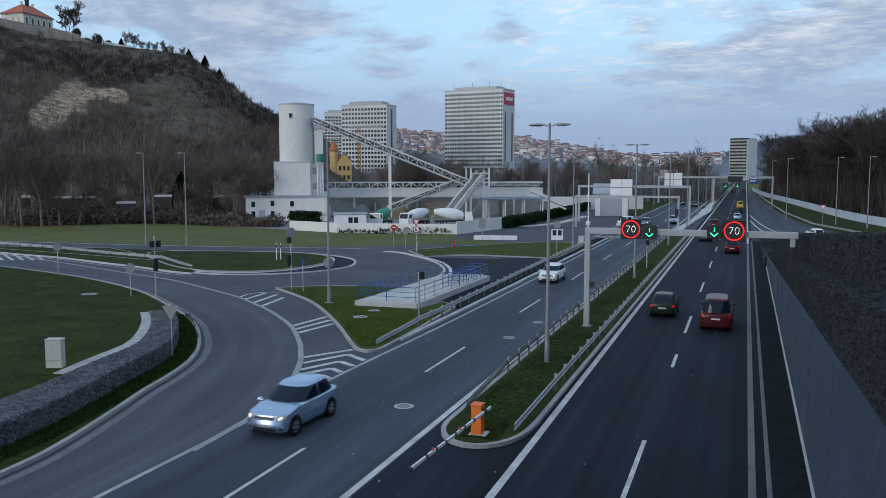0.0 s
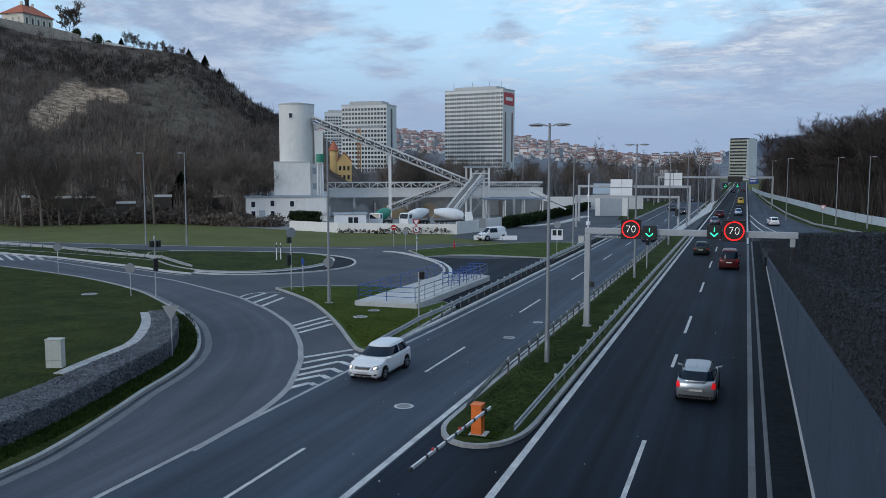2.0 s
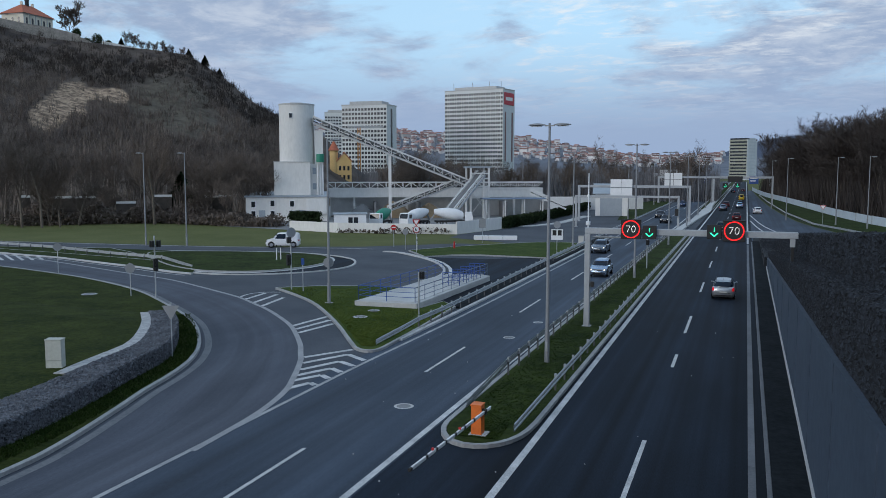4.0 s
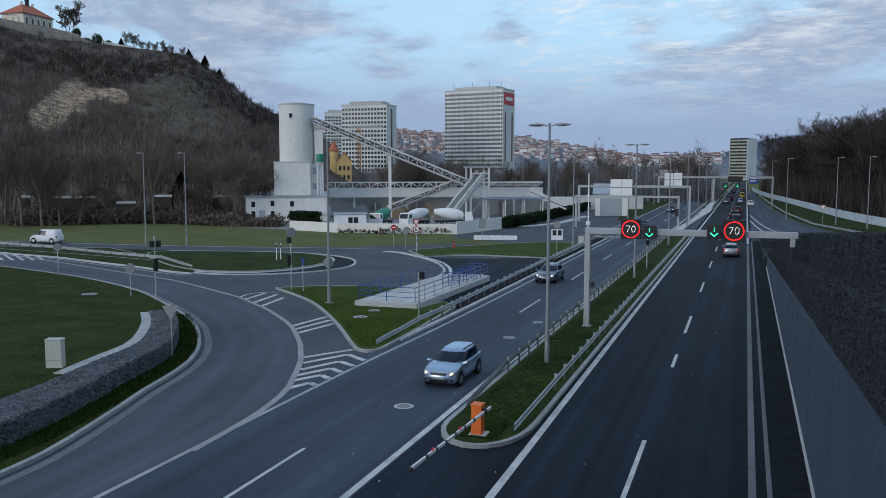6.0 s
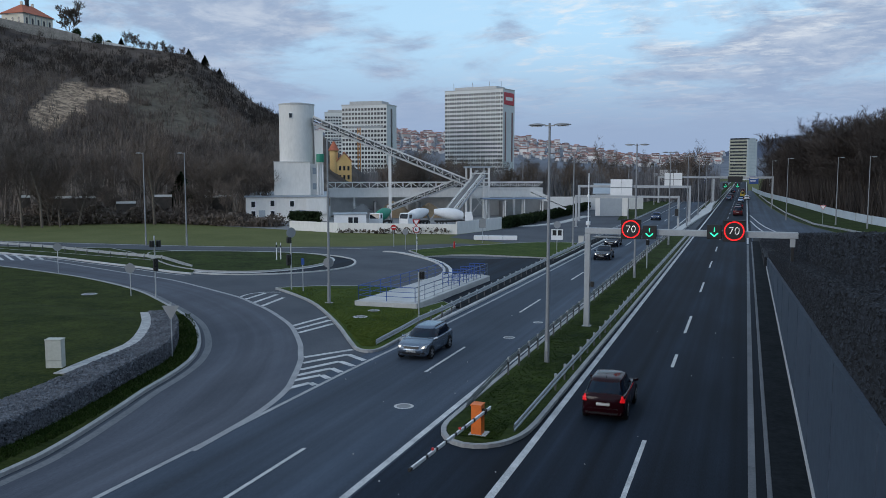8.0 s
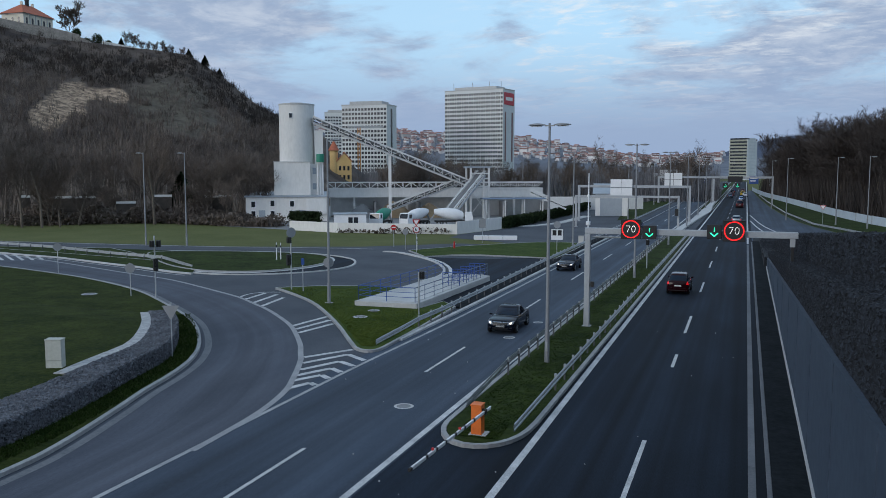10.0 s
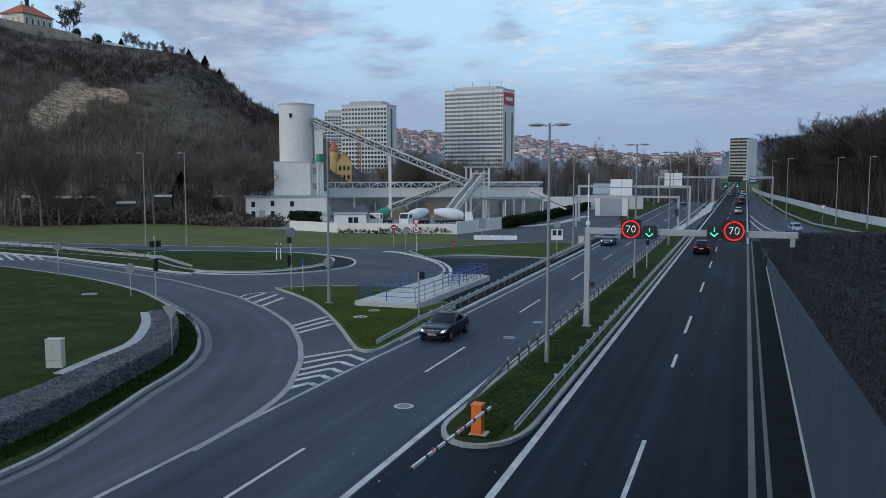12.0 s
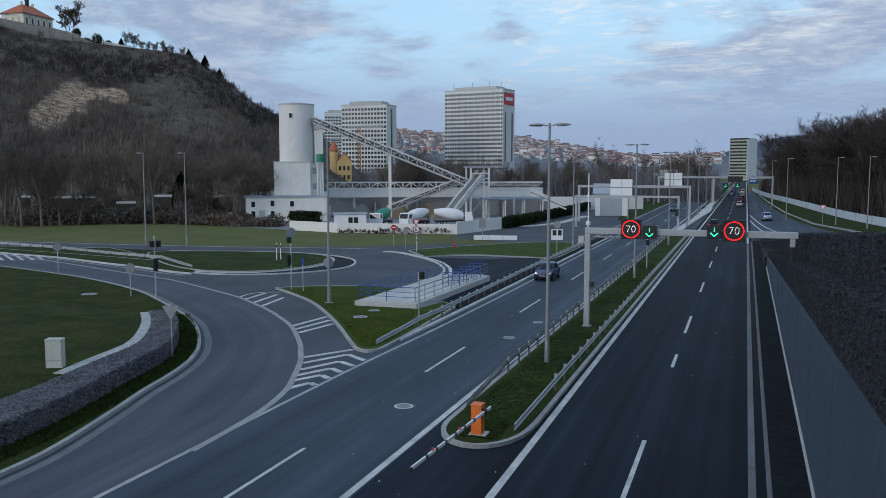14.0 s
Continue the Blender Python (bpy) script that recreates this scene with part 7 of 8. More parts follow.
# length, width, height, belt height, hood height, then from the nose: windscreen foot, roof front, roof rear, rear window foot; deck height
FORMS = {
    "suv": (4.3, 1.80, 1.68, 1.04, 1.00, 1.12, 1.85, 3.7, 4.15, 1.10),
    "crossover": (4.2, 1.74, 1.62, 1.02, 0.97, 1.1, 1.8, 3.65, 4.05, 1.08),
    "hatch": (3.95, 1.66, 1.50, 0.95, 0.90, 0.98, 1.65, 3.4, 3.82, 1.00),
    "wagon": (4.5, 1.78, 1.48, 0.94, 0.90, 1.22, 1.95, 4.08, 4.42, 0.96),
    "estate": (4.25, 1.68, 1.49, 0.95, 0.90, 1.08, 1.78, 3.84, 4.17, 0.97),
    "saloon": (4.5, 1.76, 1.43, 0.92, 0.88, 1.25, 2.0, 3.2, 3.95, 0.99),
    "van": (4.85, 1.90, 1.95, 1.08, 1.02, 0.75, 1.5, 4.55, 4.78, 1.12),
    "box_van": (4.4, 1.75, 1.85, 1.06, 1.00, 0.85, 1.5, 4.25, 4.36, 1.10),
}


def loft(rows, closed_ends=True):
    """A skin through rings of equal length."""
    s = Shape()
    n = len(rows[0])
    for r in rows:
        s.v += [tuple(p) for p in r]
    for i in range(len(rows) - 1):
        s.f += [(i * n + j, i * n + (j + 1) % n, (i + 1) * n + (j + 1) % n, (i + 1) * n + j) for j in range(n)]
    if closed_ends:
        s.f += [tuple(range(n - 1, -1, -1)), tuple(range((len(rows) - 1) * n, len(rows) * n))]
    s.m = [0] * len(s.f)
    return s


def laid_on(tree, corners, way, lift, nu=6, nv=3):
    """A thin panel pressed on a skin: four corners, shifted along way until they meet it, lifted off by a little."""
    a, b, c, d = (Vector(p) for p in corners)
    way = Vector(way)
    s = Shape()
    hit = []
    for j in range(nv + 1):
        for i in range(nu + 1):
            p = a.lerp(b, i / nu).lerp(d.lerp(c, i / nu), j / nv)
            q, nrm, _, _ = tree.ray_cast(p - way * 4, way)
            hit.append(q is not None)
            if q is None:
                q, nrm = p, -way
            if nrm.dot(way) > 0:
                nrm = -nrm
            s.v.append(tuple(q + nrm * lift))
    for j in range(nv):
        for i in range(nu):
            k = j * (nu + 1) + i
            f = (k, k + 1, k + nu + 2, k + nu + 1)
            if all(hit[q] for q in f):
                s.f.append(f)
    s.m = [0] * len(s.f)
    return s


def car(form, mat, label, head=True, tail=False, rails=False, category="car", cheap=False, solid_rear=False, lip=None):
    """A vehicle standing at the origin, its nose towards +Y."""
    L, W, H, belt, hood, y1, y2, y3, y4, deck = FORMS[form]
    t = thing({"van": "minivan", "box_van": "delivery_van"}.get(form, "car"), label, category)
    f = L / 2
    hw = W / 2
    tall = form in ("suv", "van", "box_van", "crossover")
    nz = hood - 0.12  # height of the bonnet's front edge
    # lower body from nose to tail: distance from the nose, underside, top, share of the width
    st = [(0.0, 0.40, 0.48, 0.80), (0.03, 0.28, 0.62, 0.88), (0.09, 0.22, nz - 0.05, 0.93), (0.22, 0.2, nz + 0.03, 0.965), (0.5, 0.19, nz + 0.08, 0.99),
          (y1 * 0.78, 0.19, hood + 0.01, 1.0), (y1, 0.19, belt + 0.02, 1.0), ((y1 + y4) / 2, 0.19, belt + 0.01, 1.0), (y4 - 0.3, 0.19, belt + 0.03, 0.99),
          (min(y4, L - 0.16), 0.2, deck, 0.97), (L - 0.1, 0.24, deck - 0.05, 0.94), (L - 0.03, 0.28, deck - 0.14, 0.90), (L, 0.38, deck - 0.3, 0.84)]
    fine = 2 if cheap else 4
    rows = []
    for d, lo, hi, k in spline(st, fine):
        w = hw * k
        half = spline([(0.80 * w, lo), (0.95 * w, lo + 0.08), (0.995 * w, lo + 0.40 * (hi - lo)), (0.985 * w, lo + 0.62 * (hi - lo)), (0.955 * w, hi - 0.07), (0.86 * w, hi - 0.005), (0.45 * w, hi + 0.028), (0.001, hi + 0.036)], 2 if cheap else 3)
        ring = half + [(-x, z) for x, z in half[::-1][1:]]
        bow = 0.24 * max(0.0, 1 - d / 1.0) ** 2
        rear = 0.13 * max(0.0, 1 - (L - d) / 0.7) ** 2
        rows.append([(x, f - d - bow * abs(x / hw) ** 2.6 + rear * abs(x / hw) ** 3, z) for x, z in ring])
    skin = loft(rows)
    body = part("body", skin, mat, t, "", True)
    tree = bvhtree.BVHTree.FromPolygons(skin.v, skin.f)
    # cabin and roof as one shell
    zr = H - 0.10
    rows = []
    nseg = 24 if cheap else 40
    for u in np.linspace(-0.1, 1, 6):
        v = max(0.0, u)
        rows.append((belt + (zr - belt) * u, f - (y1 + (y2 - y1) * u) + 0.05 * math.sin(math.pi * v), f - (y4 + (y3 - y4) * u) - 0.03 * math.sin(math.pi * v), hw * (0.915 - 0.19 * v ** 1.25)))
    z, ya, yb, w = rows[-1]
    rows += [(H - 0.055, ya - 0.07, yb + 0.05, w * 0.955), (H - 0.022, ya - 0.2, yb + 0.16, w * 0.86), (H - 0.005, ya - 0.45, yb + 0.38, w * 0.62), (H, ya - 0.75, yb + 0.65, w * 0.3)]
    rings = []
    for z, ya, yb, w in rows:
        ring = []
        for k in range(nseg):
            g = 2 * math.pi * k / nseg
            cx, cy = math.cos(g), math.sin(g)
            x = w * math.copysign(abs(cx) ** 0.42, cx)
            y = (ya + yb) / 2 + (ya - yb) / 2 * math.copysign(abs(cy) ** 0.42, cy)
            y -= (0.13 if cy > 0 else -0.06) * abs(x / w) ** 2 * abs(cy)
            ring.append((x, y, z))
        rings.append(ring)
    shell = loft(rings)
    part("roof", shell, mat, t, "", True)
    cab = bvhtree.BVHTree.FromPolygons(shell.v, shell.f)
    gu, gv = (6, 3) if cheap else (10, 5)
    bw, tw = hw * 0.82, hw * 0.645
    part("windscreen", laid_on(cab, [(bw, 0, belt + 0.05), (-bw, 0, belt + 0.05), (-tw, 0, zr - 0.035), (tw, 0, zr - 0.035)], (0, -1, 0), 0.014, gu, gv), CAR_GLASS, t, "", True)
    if not solid_rear:
        part("rear_window", laid_on(cab, [(-bw * 0.95, 0, belt + 0.045), (bw * 0.95, 0, belt + 0.045), (tw * 0.95, 0, zr - 0.05), (-tw * 0.95, 0, zr - 0.05)], (0, 1, 0), 0.014, gu, gv), CAR_GLASS, t, "", True)
    yq = f - (y1 + 0.52 * (y4 - y1))
    z0, z1 = belt + 0.045, zr - 0.05
    span_b, span_t = (f - y1 - 0.16, f - y4 + 0.22), (f - y2 - 0.13, f - y3 + 0.14)
    for sg in (1, -1):
        panes = [(span_b[0], yq + 0.035, yq + 0.035, span_t[0]), (yq - 0.035, span_b[1] + 0.34, span_t[1] + 0.26, yq - 0.035)]
        if form in ("wagon", "estate", "suv", "crossover", "van"):
            panes.append((span_b[1] + 0.28, span_b[1], span_t[1], span_t[1] + 0.2))
        for k, (a, b, c, d) in enumerate(panes):
            if solid_rear and k:
                continue
            part("side_window", laid_on(cab, [(0, a, z0), (0, b, z0), (0, c, z1), (0, d, z1)], (-sg, 0, 0), 0.012, gu, gv), CAR_GLASS, t, "", True)
        ym = f - y1 - 0.22
        part("mirror", Shape().add([Vector((sg * (hw + dx), ym + dy, belt + dz)) for dx, dy, dz in ((-0.08, 0, 0), (0.15, 0.02, 0.02), (0.15, 0.13, 0.03), (-0.08, 0.11, 0.0), (-0.08, 0, 0.08), (0.14, 0.02, 0.14), (0.14, 0.11, 0.13), (-0.08, 0.1, 0.08))], BLOCK), mat, t, "", False, 0.025)
        if rails:
            rx_ = sg * hw * 0.66
            part("roof_rail", Shape().tube((rx_, f - y2 - 0.3, H - 0.01), (rx_, f - y3 + 0.2, H - 0.01), 0.022, n=6).tube((rx_, f - y2 - 0.32, H - 0.07), (rx_, f - y2 - 0.3, H), 0.022, n=5).tube((rx_, f - y3 + 0.22, H - 0.07), (rx_, f - y3 + 0.2, H), 0.022, n=5), TRIM, t)
        # lights, pressed on the skin
        h = part("headlight", laid_on(tree, [(sg * hw * 0.52, 0, nz - 0.19), (sg * hw * 0.88, 0, nz - 0.15), (sg * hw * 0.93, 0, nz + 0.035), (sg * hw * 0.58, 0, nz - 0.02)], (0, -1, 0), 0.01, 6, 4), HEAD_OFF, t, "clear headlight", True)
        if head:
            part("bulb", laid_on(tree, [(sg * hw * 0.64, 0, nz - 0.14), (sg * hw * 0.77, 0, nz - 0.13), (sg * hw * 0.79, 0, nz - 0.04), (sg * hw * 0.67, 0, nz - 0.05)], (0, -1, 0), 0.018, 4, 3), HEAD_ON, h, "glowing lamp", True)
        part("fog_lamp", laid_on(tree, [(sg * hw * 0.66, 0, 0.34), (sg * hw * 0.82, 0, 0.35), (sg * hw * 0.82, 0, 0.43), (sg * hw * 0.66, 0, 0.43)], (0, -1, 0), 0.008, 3, 2), TRIM, t, "", True)
        tz = (deck - 0.32, deck - 0.02) if tall or form in ("wagon", "estate") else (deck - 0.34, deck - 0.14)
        part("tail_light", laid_on(tree, [(sg * hw * 0.74, 0, tz[0] + 0.06), (sg * hw * 0.94, 0, tz[0] + 0.02), (sg * hw * 0.95, 0, tz[1]), (sg * hw * 0.80, 0, tz[1] - 0.02)], (0, 1, 0), 0.012, 4, 4), TAIL_ON if tail else TAIL_OFF, t, "red tail light", True)
        # doors
        for y in (yq, f - y1 - 0.12, f - y4 + 0.62):
            part("door_gap", laid_on(tree, [(0, y - 0.009, 0.32), (0, y + 0.009, 0.32), (0, y + 0.009, belt - 0.09), (0, y - 0.009, belt - 0.09)], (-sg, 0, 0), 0.003, 1, 5), TRIM, t)
        part("side_sill", laid_on(tree, [(0, f - 1.25, 0.215), (0, -f + 1.2, 0.215), (0, -f + 1.2, 0.30), (0, f - 1.25, 0.30)], (-sg, 0, 0), 0.008, 6, 1), TRIM, t, "", True)
        for y in (yq + 0.14, f - y4 + 0.72):
            part("door_handle", laid_on(tree, [(0, y - 0.08, belt - 0.17), (0, y + 0.08, belt - 0.17), (0, y + 0.08, belt - 0.135), (0, y - 0.08, belt - 0.135)], (-sg, 0, 0), 0.022, 2, 1), mat, t)
        # wheels
        r = 0.35 if tall else 0.32
        for y in (f - 0.82, -f + 0.80):
            x = sg * hw
            part("wheel_arch", Shape().tube((x * 0.85, y, r + 0.02), (x * 0.999 + sg * 0.004, y, r + 0.02), r + 0.06, n=28), TYRE, t)
            wh = part("wheel", Shape().tube((x * 0.8, y, r), (x * 0.99, y, r), r, n=28).tube((x * 0.99, y, r), (x * 1.0 + sg * 0.016, y, r), r, r * 0.9, n=28), TYRE, t, "black tyre")
            part("rim", Shape().tube((x * 0.97, y, r), (x * 1.0 + sg * 0.022, y, r), r * 0.68, r * 0.64, n=20), ALLOY, wh, "alloy rim")
            if not cheap:
                sp = Shape()
                for k in range(5):
                    a = 2 * math.pi * (k + 0.5) / 5
                    u, v = Vector((0, math.cos(a), math.sin(a))), Vector((0, -math.sin(a), math.cos(a)))
                    c = Vector((x + sg * 0.0245, y, r))
                    sp.add([c + u * r * 0.2 - v * r * 0.05, c + u * r * 0.57 - v * r * 0.21, c + u * r * 0.57 + v * r * 0.21, c + u * r * 0.2 + v * r * 0.05], [(0, 1, 2, 3) if sg > 0 else (3, 2, 1, 0)])
                part("rim_hole", sp, TYRE, wh)
    # grille, bumper openings, plates
    part("grille", laid_on(tree, [(-hw * 0.44, 0, nz - 0.17), (hw * 0.44, 0, nz - 0.17), (hw * 0.50, 0, nz - 0.045), (-hw * 0.50, 0, nz - 0.045)], (0, -1, 0), 0.007, 8, 2), TRIM, t, "", True)
    part("grille_bar", laid_on(tree, [(-hw * 0.50, 0, nz - 0.05), (hw * 0.50, 0, nz - 0.05), (hw * 0.51, 0, nz - 0.025), (-hw * 0.51, 0, nz - 0.025)], (0, -1, 0), 0.014, 8, 1), CHROME, t, "", True)
    part("lower_grille", laid_on(tree, [(-hw * 0.52, 0, 0.30), (hw * 0.52, 0, 0.30), (hw * 0.58, 0, 0.40), (-hw * 0.58, 0, 0.40)], (0, -1, 0), 0.007, 8, 2), TRIM, t, "", True)
    part("front_lip", laid_on(tree, [(-hw * 0.74, 0, 0.235), (hw * 0.74, 0, 0.235), (hw * 0.80, 0, 0.285), (-hw * 0.80, 0, 0.285)], (0, -1, 0), 0.012, 10, 1), lip or TRIM, t, "", True)
    part("front_plate", laid_on(tree, [(-0.26, 0, 0.44), (0.26, 0, 0.44), (0.26, 0, 0.545), (-0.26, 0, 0.545)], (0, -1, 0), 0.02, 4, 1), PLATE, t, "pale number plate")
    pz = deck - 0.42 if tall or form in ("wagon", "estate", "hatch") else 0.52
    part("rear_plate", laid_on(tree, [(-0.26, 0, pz), (0.26, 0, pz), (0.26, 0, pz + 0.11), (-0.26, 0, pz + 0.11)], (0, 1, 0), 0.02, 4, 1), PLATE, t, "pale number plate")
    part("rear_sill", laid_on(tree, [(-hw * 0.78, 0, 0.30), (hw * 0.78, 0, 0.30), (hw * 0.82, 0, 0.38), (-hw * 0.82, 0, 0.38)], (0, 1, 0), 0.012, 8, 1), TRIM, t, "", True)
    part("boot_gap", laid_on(tree, [(-hw * 0.70, 0, 0.515), (hw * 0.70, 0, 0.515), (hw * 0.70, 0, 0.53), (-hw * 0.70, 0, 0.53)], (0, 1, 0), 0.004, 8, 1), TRIM, t)
    part("aerial", Shape().tube((0, f - y3 + 0.25, H - 0.02), (0, f - y3 + 0.1, H + 0.16), 0.008, 0.004, 5), TRIM, t)
    return t


def near_and_far():
    """All vehicles by name."""
    c = {}
    c["suv_a"] = car("suv", SILVER_BLUE, "pale blue silver off-road car driving on the road")
    c["white_b"] = car("estate", WHITE_CAR, "white small estate car with lit headlights")
    c["silver_c"] = car("estate", SILVER, "silver estate car with lit headlights", rails=True)
    c["grey_d"] = car("wagon", GREY_CAR, "grey estate car with lit headlights", rails=True, lip=CHROME)
    c["black_e"] = car("saloon", BLACK_CAR, "black saloon car with bright headlights")
    c["black_f"] = car("saloon", BLACK_CAR, "black hatchback saloon with pale lower lip", lip=CHROME)
    c["blue_g"] = car("hatch", NAVY, "dark blue hatchback with lit headlights")
    c["dark_h"] = car("hatch", DARK_GREEN, "dark green small hatchback with red tail lights", tail=True)
    c["red_i"] = car("van", RED_CAR, "red minivan driving away", category="van")
    c["silver_j"] = car("estate", SILVER_PLAIN, "silver estate car with roof rails, driving away", rails=True, tail=True)
    c["wine_k"] = car("crossover", DARK_WINE, "dark red compact off-road car with lit tail lights", tail=True)
    c["red_l"] = car("hatch", WINE, "dark red hatchback driving away", tail=True)
    c["silver_m"] = car("hatch", GREY_CAR, "grey hatchback in the far traffic", tail=True, cheap=True)
    c["red_n"] = car("wagon", RED_CAR, "red estate car in the far traffic", cheap=True)
    c["taxi"] = car("box_van", YELLOW, "yellow van in the far traffic", cheap=True, category="van")
    c["silver_p"] = car("hatch", SILVER, "silver hatchback in the far traffic", cheap=True)
    c["dark_q"] = car("hatch", BLACK_CAR, "black hatchback in the far traffic", cheap=True)
    c["white_v"] = car("box_van", WHITE_CAR, "small white delivery van", cheap=True, category="van", solid_rear=True, head=False)
    c["white_w"] = car("wagon", WHITE_CAR, "white estate car on the ramp", cheap=True)
    c["silver_x"] = car("suv", SILVER, "silver off-road car on the ramp", cheap=True)
    c["dark_n"] = car("saloon", NAVY, "dark saloon with lit headlights, far off", cheap=True)
    for k, (p, lab) in enumerate(((SILVER, "silver car waiting far down the road"), (BLACK_CAR, "black car waiting far down the road"), (WHITE_CAR, "white car waiting far down the road"), (RED_CAR, "red car waiting far down the road"), (GREY_CAR, "grey car waiting far down the road"), (NAVY, "blue car waiting far down the road"))):
        c["wait_%d" % k] = car("hatch", p, lab, head=k % 2 == 0, tail=k % 2 == 1, cheap=True)
    return c


cars = near_and_far()


def drive(ob, rows, turn=0.0, shift=0.0):
    """rows: seconds, x, y of the ground under the middle; the nose points along the way, or by turn where it stands."""
    out = []
    for i, (t, x, y) in enumerate(rows):
        a, b = rows[max(i - 1, 0)], rows[min(i + 1, len(rows) - 1)]
        dx, dy = b[1] - a[1], b[2] - a[2]
        rz = math.degrees(math.atan2(-dx, dy)) if abs(dx) + abs(dy) > 0.3 else turn
        out.append((t, pose(x, y, 0.012, 0, 0, rz)))
    walk(ob, out)


def motions():
    # towards the camera: places of the nose, so the middle is half a length further off
    drive(cars["suv_a"], [(0, -16.35, 28.1), (0.2, -16.45, 24.7), (0.5, -16.6, 19.5), (1.0, -16.8, 10.8), (3, -17, -23.5), (14, -17, -212)])
    drive(cars["white_b"], [(0, -16.0, 73.0), (0.5, -16.15, 64.0), (1.0, -16.3, 54.2), (1.5, -16.4, 45.5), (2.0, -16.5, 36.7), (2.5, -16.5, 28.0), (3.0, -16.6, 19.4), (4.0, -16.6, 2), (14, -16.6, -172)])
    drive(cars["silver_c"], [(0, -12.3, 159), (3.0, -12.4, 98.7), (5.3, -12.7, 51.5), (5.5, -12.7, 47.2), (6.0, -12.8, 36.9), (6.5, -12.9, 26.5), (6.7, -12.9, 22.5), (8, -13, -5), (14, -13, -130)])
    drive(cars["grey_d"], [(0, -16.4, 150), (0.9, -16.4, 138), (5.3, -16.1, 82.7), (5.5, -16.1, 79.7), (6.0, -16.2, 73), (6.5, -16.2, 65.3), (7.0, -16.2, 57.7), (7.5, -16.2, 49.9), (8.0, -16.1, 41.8), (8.2, -16.1, 38.6), (10.3, -16.3, 3), (14, -16.5, -62)])
    drive(cars["black_e"], [(0, -12.8, 232), (2.4, -13.2, 185), (5.3, -14.4, 143), (7.4, -14.8, 107.2), (8.0, -14.6, 93.3), (8.2, -14.5, 89.5), (10.3, -13.5, 43.6), (10.5, -13.4, 39.5), (11.0, -13.4, 29.8), (11.4, -13.5, 22.1), (12.5, -13.6, 1), (14, -13.6, -30)])
    drive(cars["black_f"], [(0, -16.8, 242), (2.4, -16.6, 203), (6.5, -16, 134), (8.0, -16.0, 109.5), (10.3, -16.4, 76.6), (10.5, -16.45, 72.5), (11.0, -16.55, 63.8), (11.5, -16.6, 55), (12.0, -16.6, 46.3), (12.5, -16.6, 37.4), (13.0, -16.6, 28.3), (13.4, -16.65, 21.3), (14, -16.7, 10.5)])
    drive(cars["blue_g"], [(0, -15.4, 293), (2.4, -15.6, 259), (6.5, -16.2, 192), (8.0, -16.4, 169), (11.5, -16.7, 118.2), (12.1, -16.7, 108.5), (12.7, -16.7, 97.8), (13.0, -16.7, 92.3), (14.0, -16.7, 74.1)])
    drive(cars["dark_n"], [(0, -15.5, 440), (8.0, -15.5, 302), (10.3, -15.6, 270), (12.4, -15.8, 235), (14, -15.9, 205)])
    # away from the camera: the middle is half a length beyond the tail
    drive(cars["dark_h"], [(0, -5.0, 59.0), (0.5, -4.9, 70.0), (1.0, -4.8, 81.1), (1.5, -4.7, 91.7), (2.0, -4.6, 102.4), (3.0, -4.2, 122), (5.3, -2.4, 168), (8, -1.6, 214), (14, -1.4, 285)])
    drive(cars["red_i"], [(0, -1.45, 55.6), (0.5, -1.4, 64.1), (1.0, -1.45, 72.5), (1.5, -1.35, 80.5), (2.0, -1.3, 88.9), (2.5, -1.3, 97.2), (5.3, -1.4, 146), (6.5, -1.4, 165), (8.0, -1.4, 192), (10.3, -1.3, 236), (12.4, -1.2, 258), (14, -1.2, 275)])
    drive(cars["silver_j"], [(0, -2.0, 6), (1.1, -1.9, 24.2), (1.5, -1.75, 30.6), (2.0, -1.7, 38.2), (2.5, -1.6, 45.9), (3.0, -1.55, 53.4), (3.2, -1.5, 56.4), (5.3, -1.3, 89.6), (6.0, -1.35, 101.5), (6.5, -1.4, 108.5), (10.3, -1.4, 168), (12.4, -1.4, 206), (14, -1.4, 236)])
    drive(cars["wine_k"], [(0, -5.0, -120), (6.0, -5.0, -4), (7.5, -5.0, 24.9), (8.0, -5.0, 34.4), (8.2, -5.0, 38.2), (10.3, -4.8, 75.7), (10.5, -4.8, 79.5), (11.0, -4.75, 87.9), (11.5, -4.7, 95.6), (12.0, -4.65, 103.3), (14.0, -4.8, 146)])
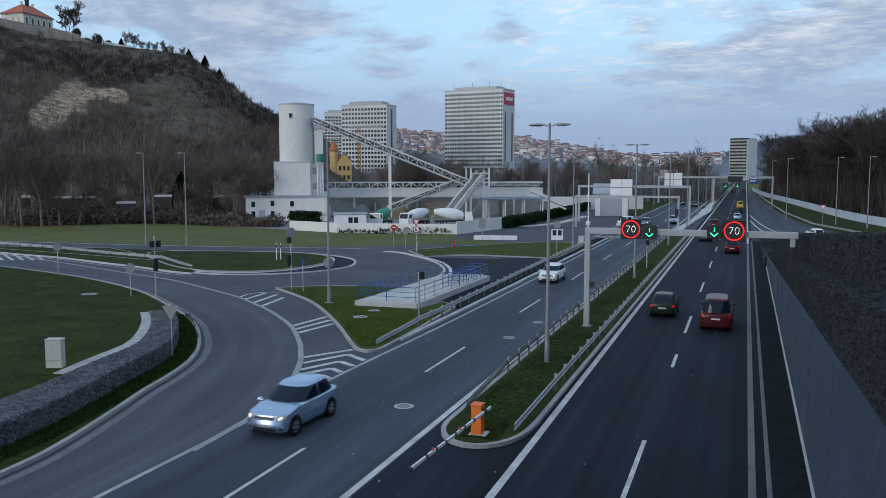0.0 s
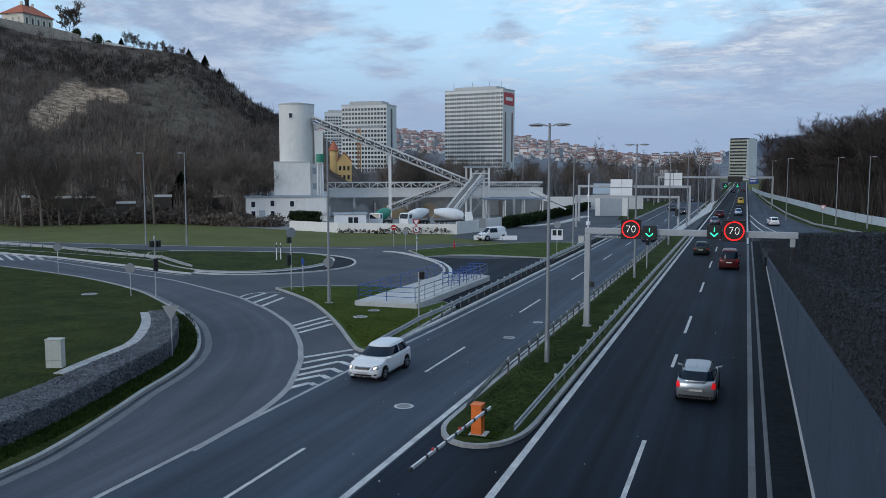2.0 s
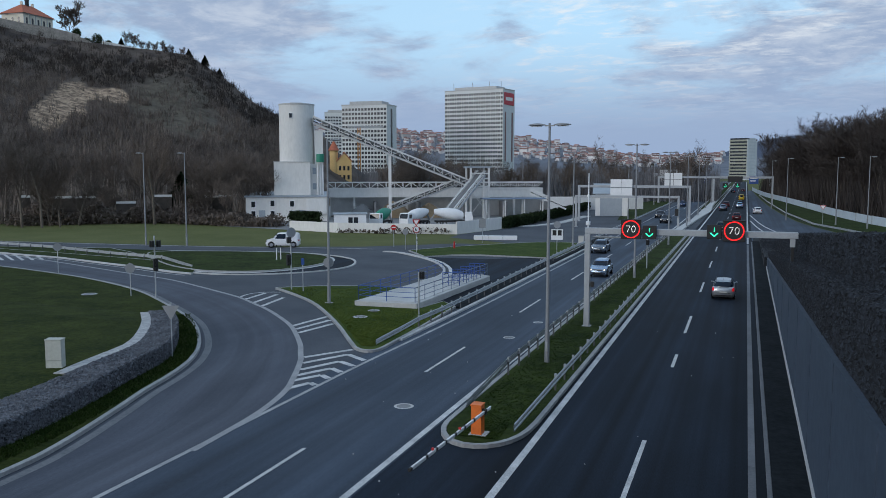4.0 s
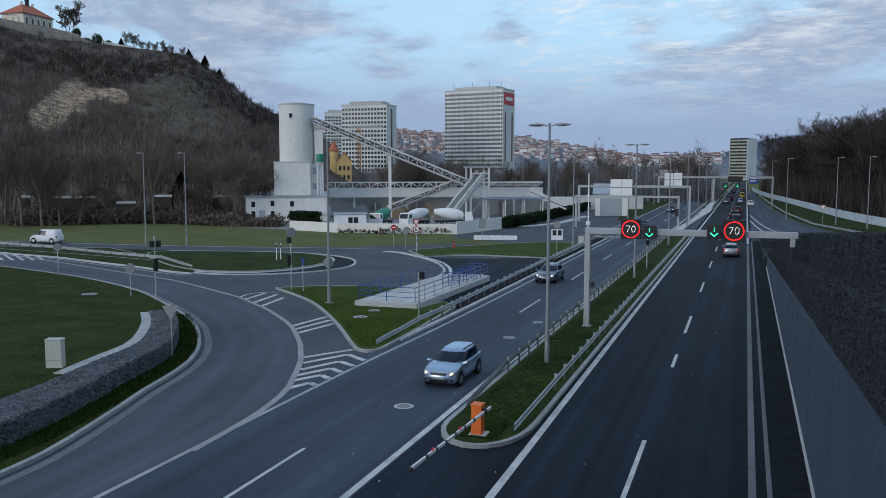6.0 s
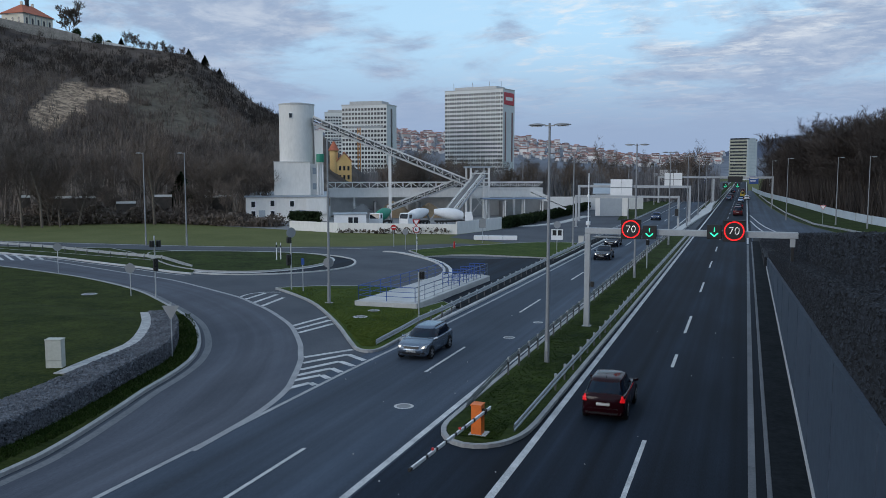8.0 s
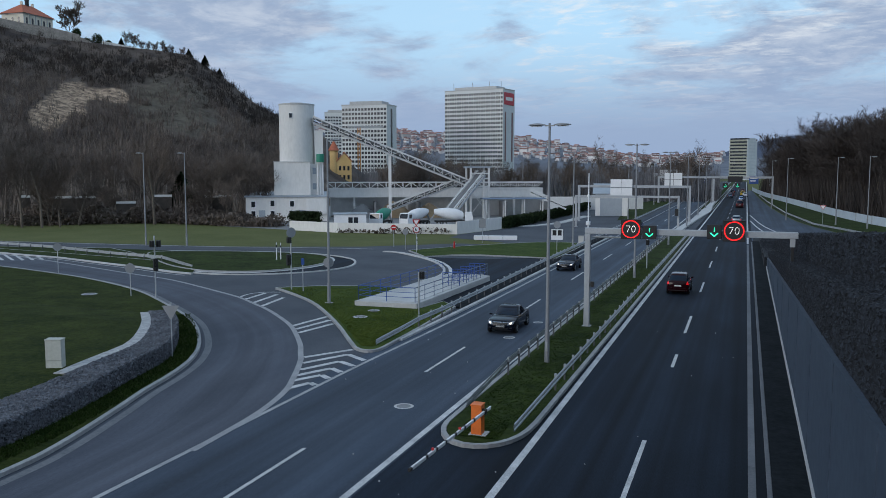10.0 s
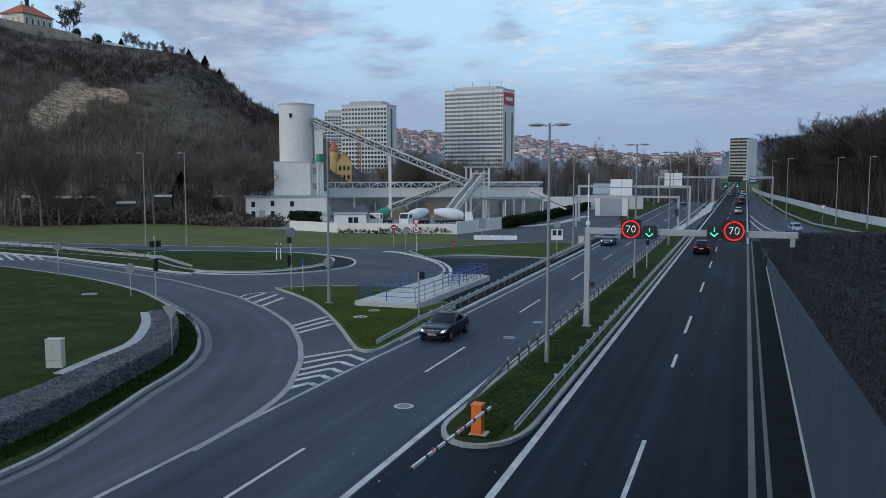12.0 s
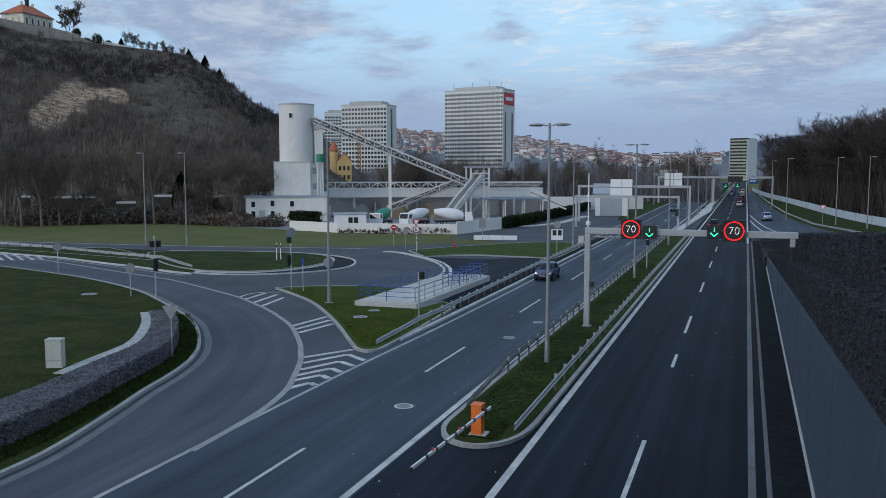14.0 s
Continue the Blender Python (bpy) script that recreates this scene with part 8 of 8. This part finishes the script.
    drive(cars["red_l"], [(0, -1.3, 105.4), (0.3, -1.35, 110.2), (2.4, -1.4, 146), (5.3, -1.5, 193), (8, -1.4, 226), (14, -1.3, 268)])
    drive(cars["silver_m"], [(0, -5.0, 122), (2.4, -5.0, 167), (5.3, -5.0, 246), (6.5, -5, 262), (8, -5, 285), (14, -5, 330)])
    drive(cars["red_n"], [(0, -4.9, 150), (2.4, -4.9, 192), (5.3, -4.6, 268), (8, -4.8, 312), (14, -4.8, 350)])
    drive(cars["silver_p"], [(0, -1.3, 172), (2.4, -1.3, 198), (5.3, -1.3, 250), (8, -1.2, 268), (14, -1.2, 305)])
    drive(cars["dark_q"], [(0, -1.3, 196), (2.4, -1.3, 214), (5.3, -1.3, 262), (8, -1.2, 284), (14, -1.2, 318)])
    drive(cars["taxi"], [(0, -1.2, 228), (2.4, -1.2, 262), (5.3, -1.1, 305), (8, -1.0, 325), (14, -1.0, 360)])
    # ramp
    drive(cars["white_w"], [(0, 9.6, 131), (0.9, 6.6, 145), (1.5, 5.5, 152), (2.0, 4.8, 160), (2.5, 4.1, 168), (3.0, 3.4, 180), (5.3, 2.0, 226), (5.9, 1.5, 240), (8, 0.4, 292), (14, -1.2, 345)])
    drive(cars["silver_x"], [(0, 44, 64), (9.5, 15, 114), (11.5, 7.9, 137), (12.1, 7.2, 142), (12.7, 5.9, 151), (13.0, 5.4, 156), (13.5, 4.7, 165), (14, 4.0, 174)])
    # side road
    drive(cars["white_v"], [(0, -19.2, 146), (0.8, -24.2, 131), (1.5, -29.8, 120.4), (2.0, -33.4, 112.7), (2.5, -38.6, 108.9), (3.0, -42.9, 101.8), (5.4, -78.1, 89.5), (5.7, -82.9, 88.2), (6.0, -88.5, 87.6), (6.3, -94.1, 86.9), (7, -113, 86.5), (14, -252, 78)])
    # waiting far off
    for k, (x, y, r) in enumerate(((-13.2, 335, 180), (-5.0, 372, 0), (-16.4, 342, 180), (-1.2, 395, 0), (-13.0, 365, 180), (-4.8, 400, 0))):
        drive(cars["wait_%d" % k], [(0, x, y), (14, x, y)], r)


motions()
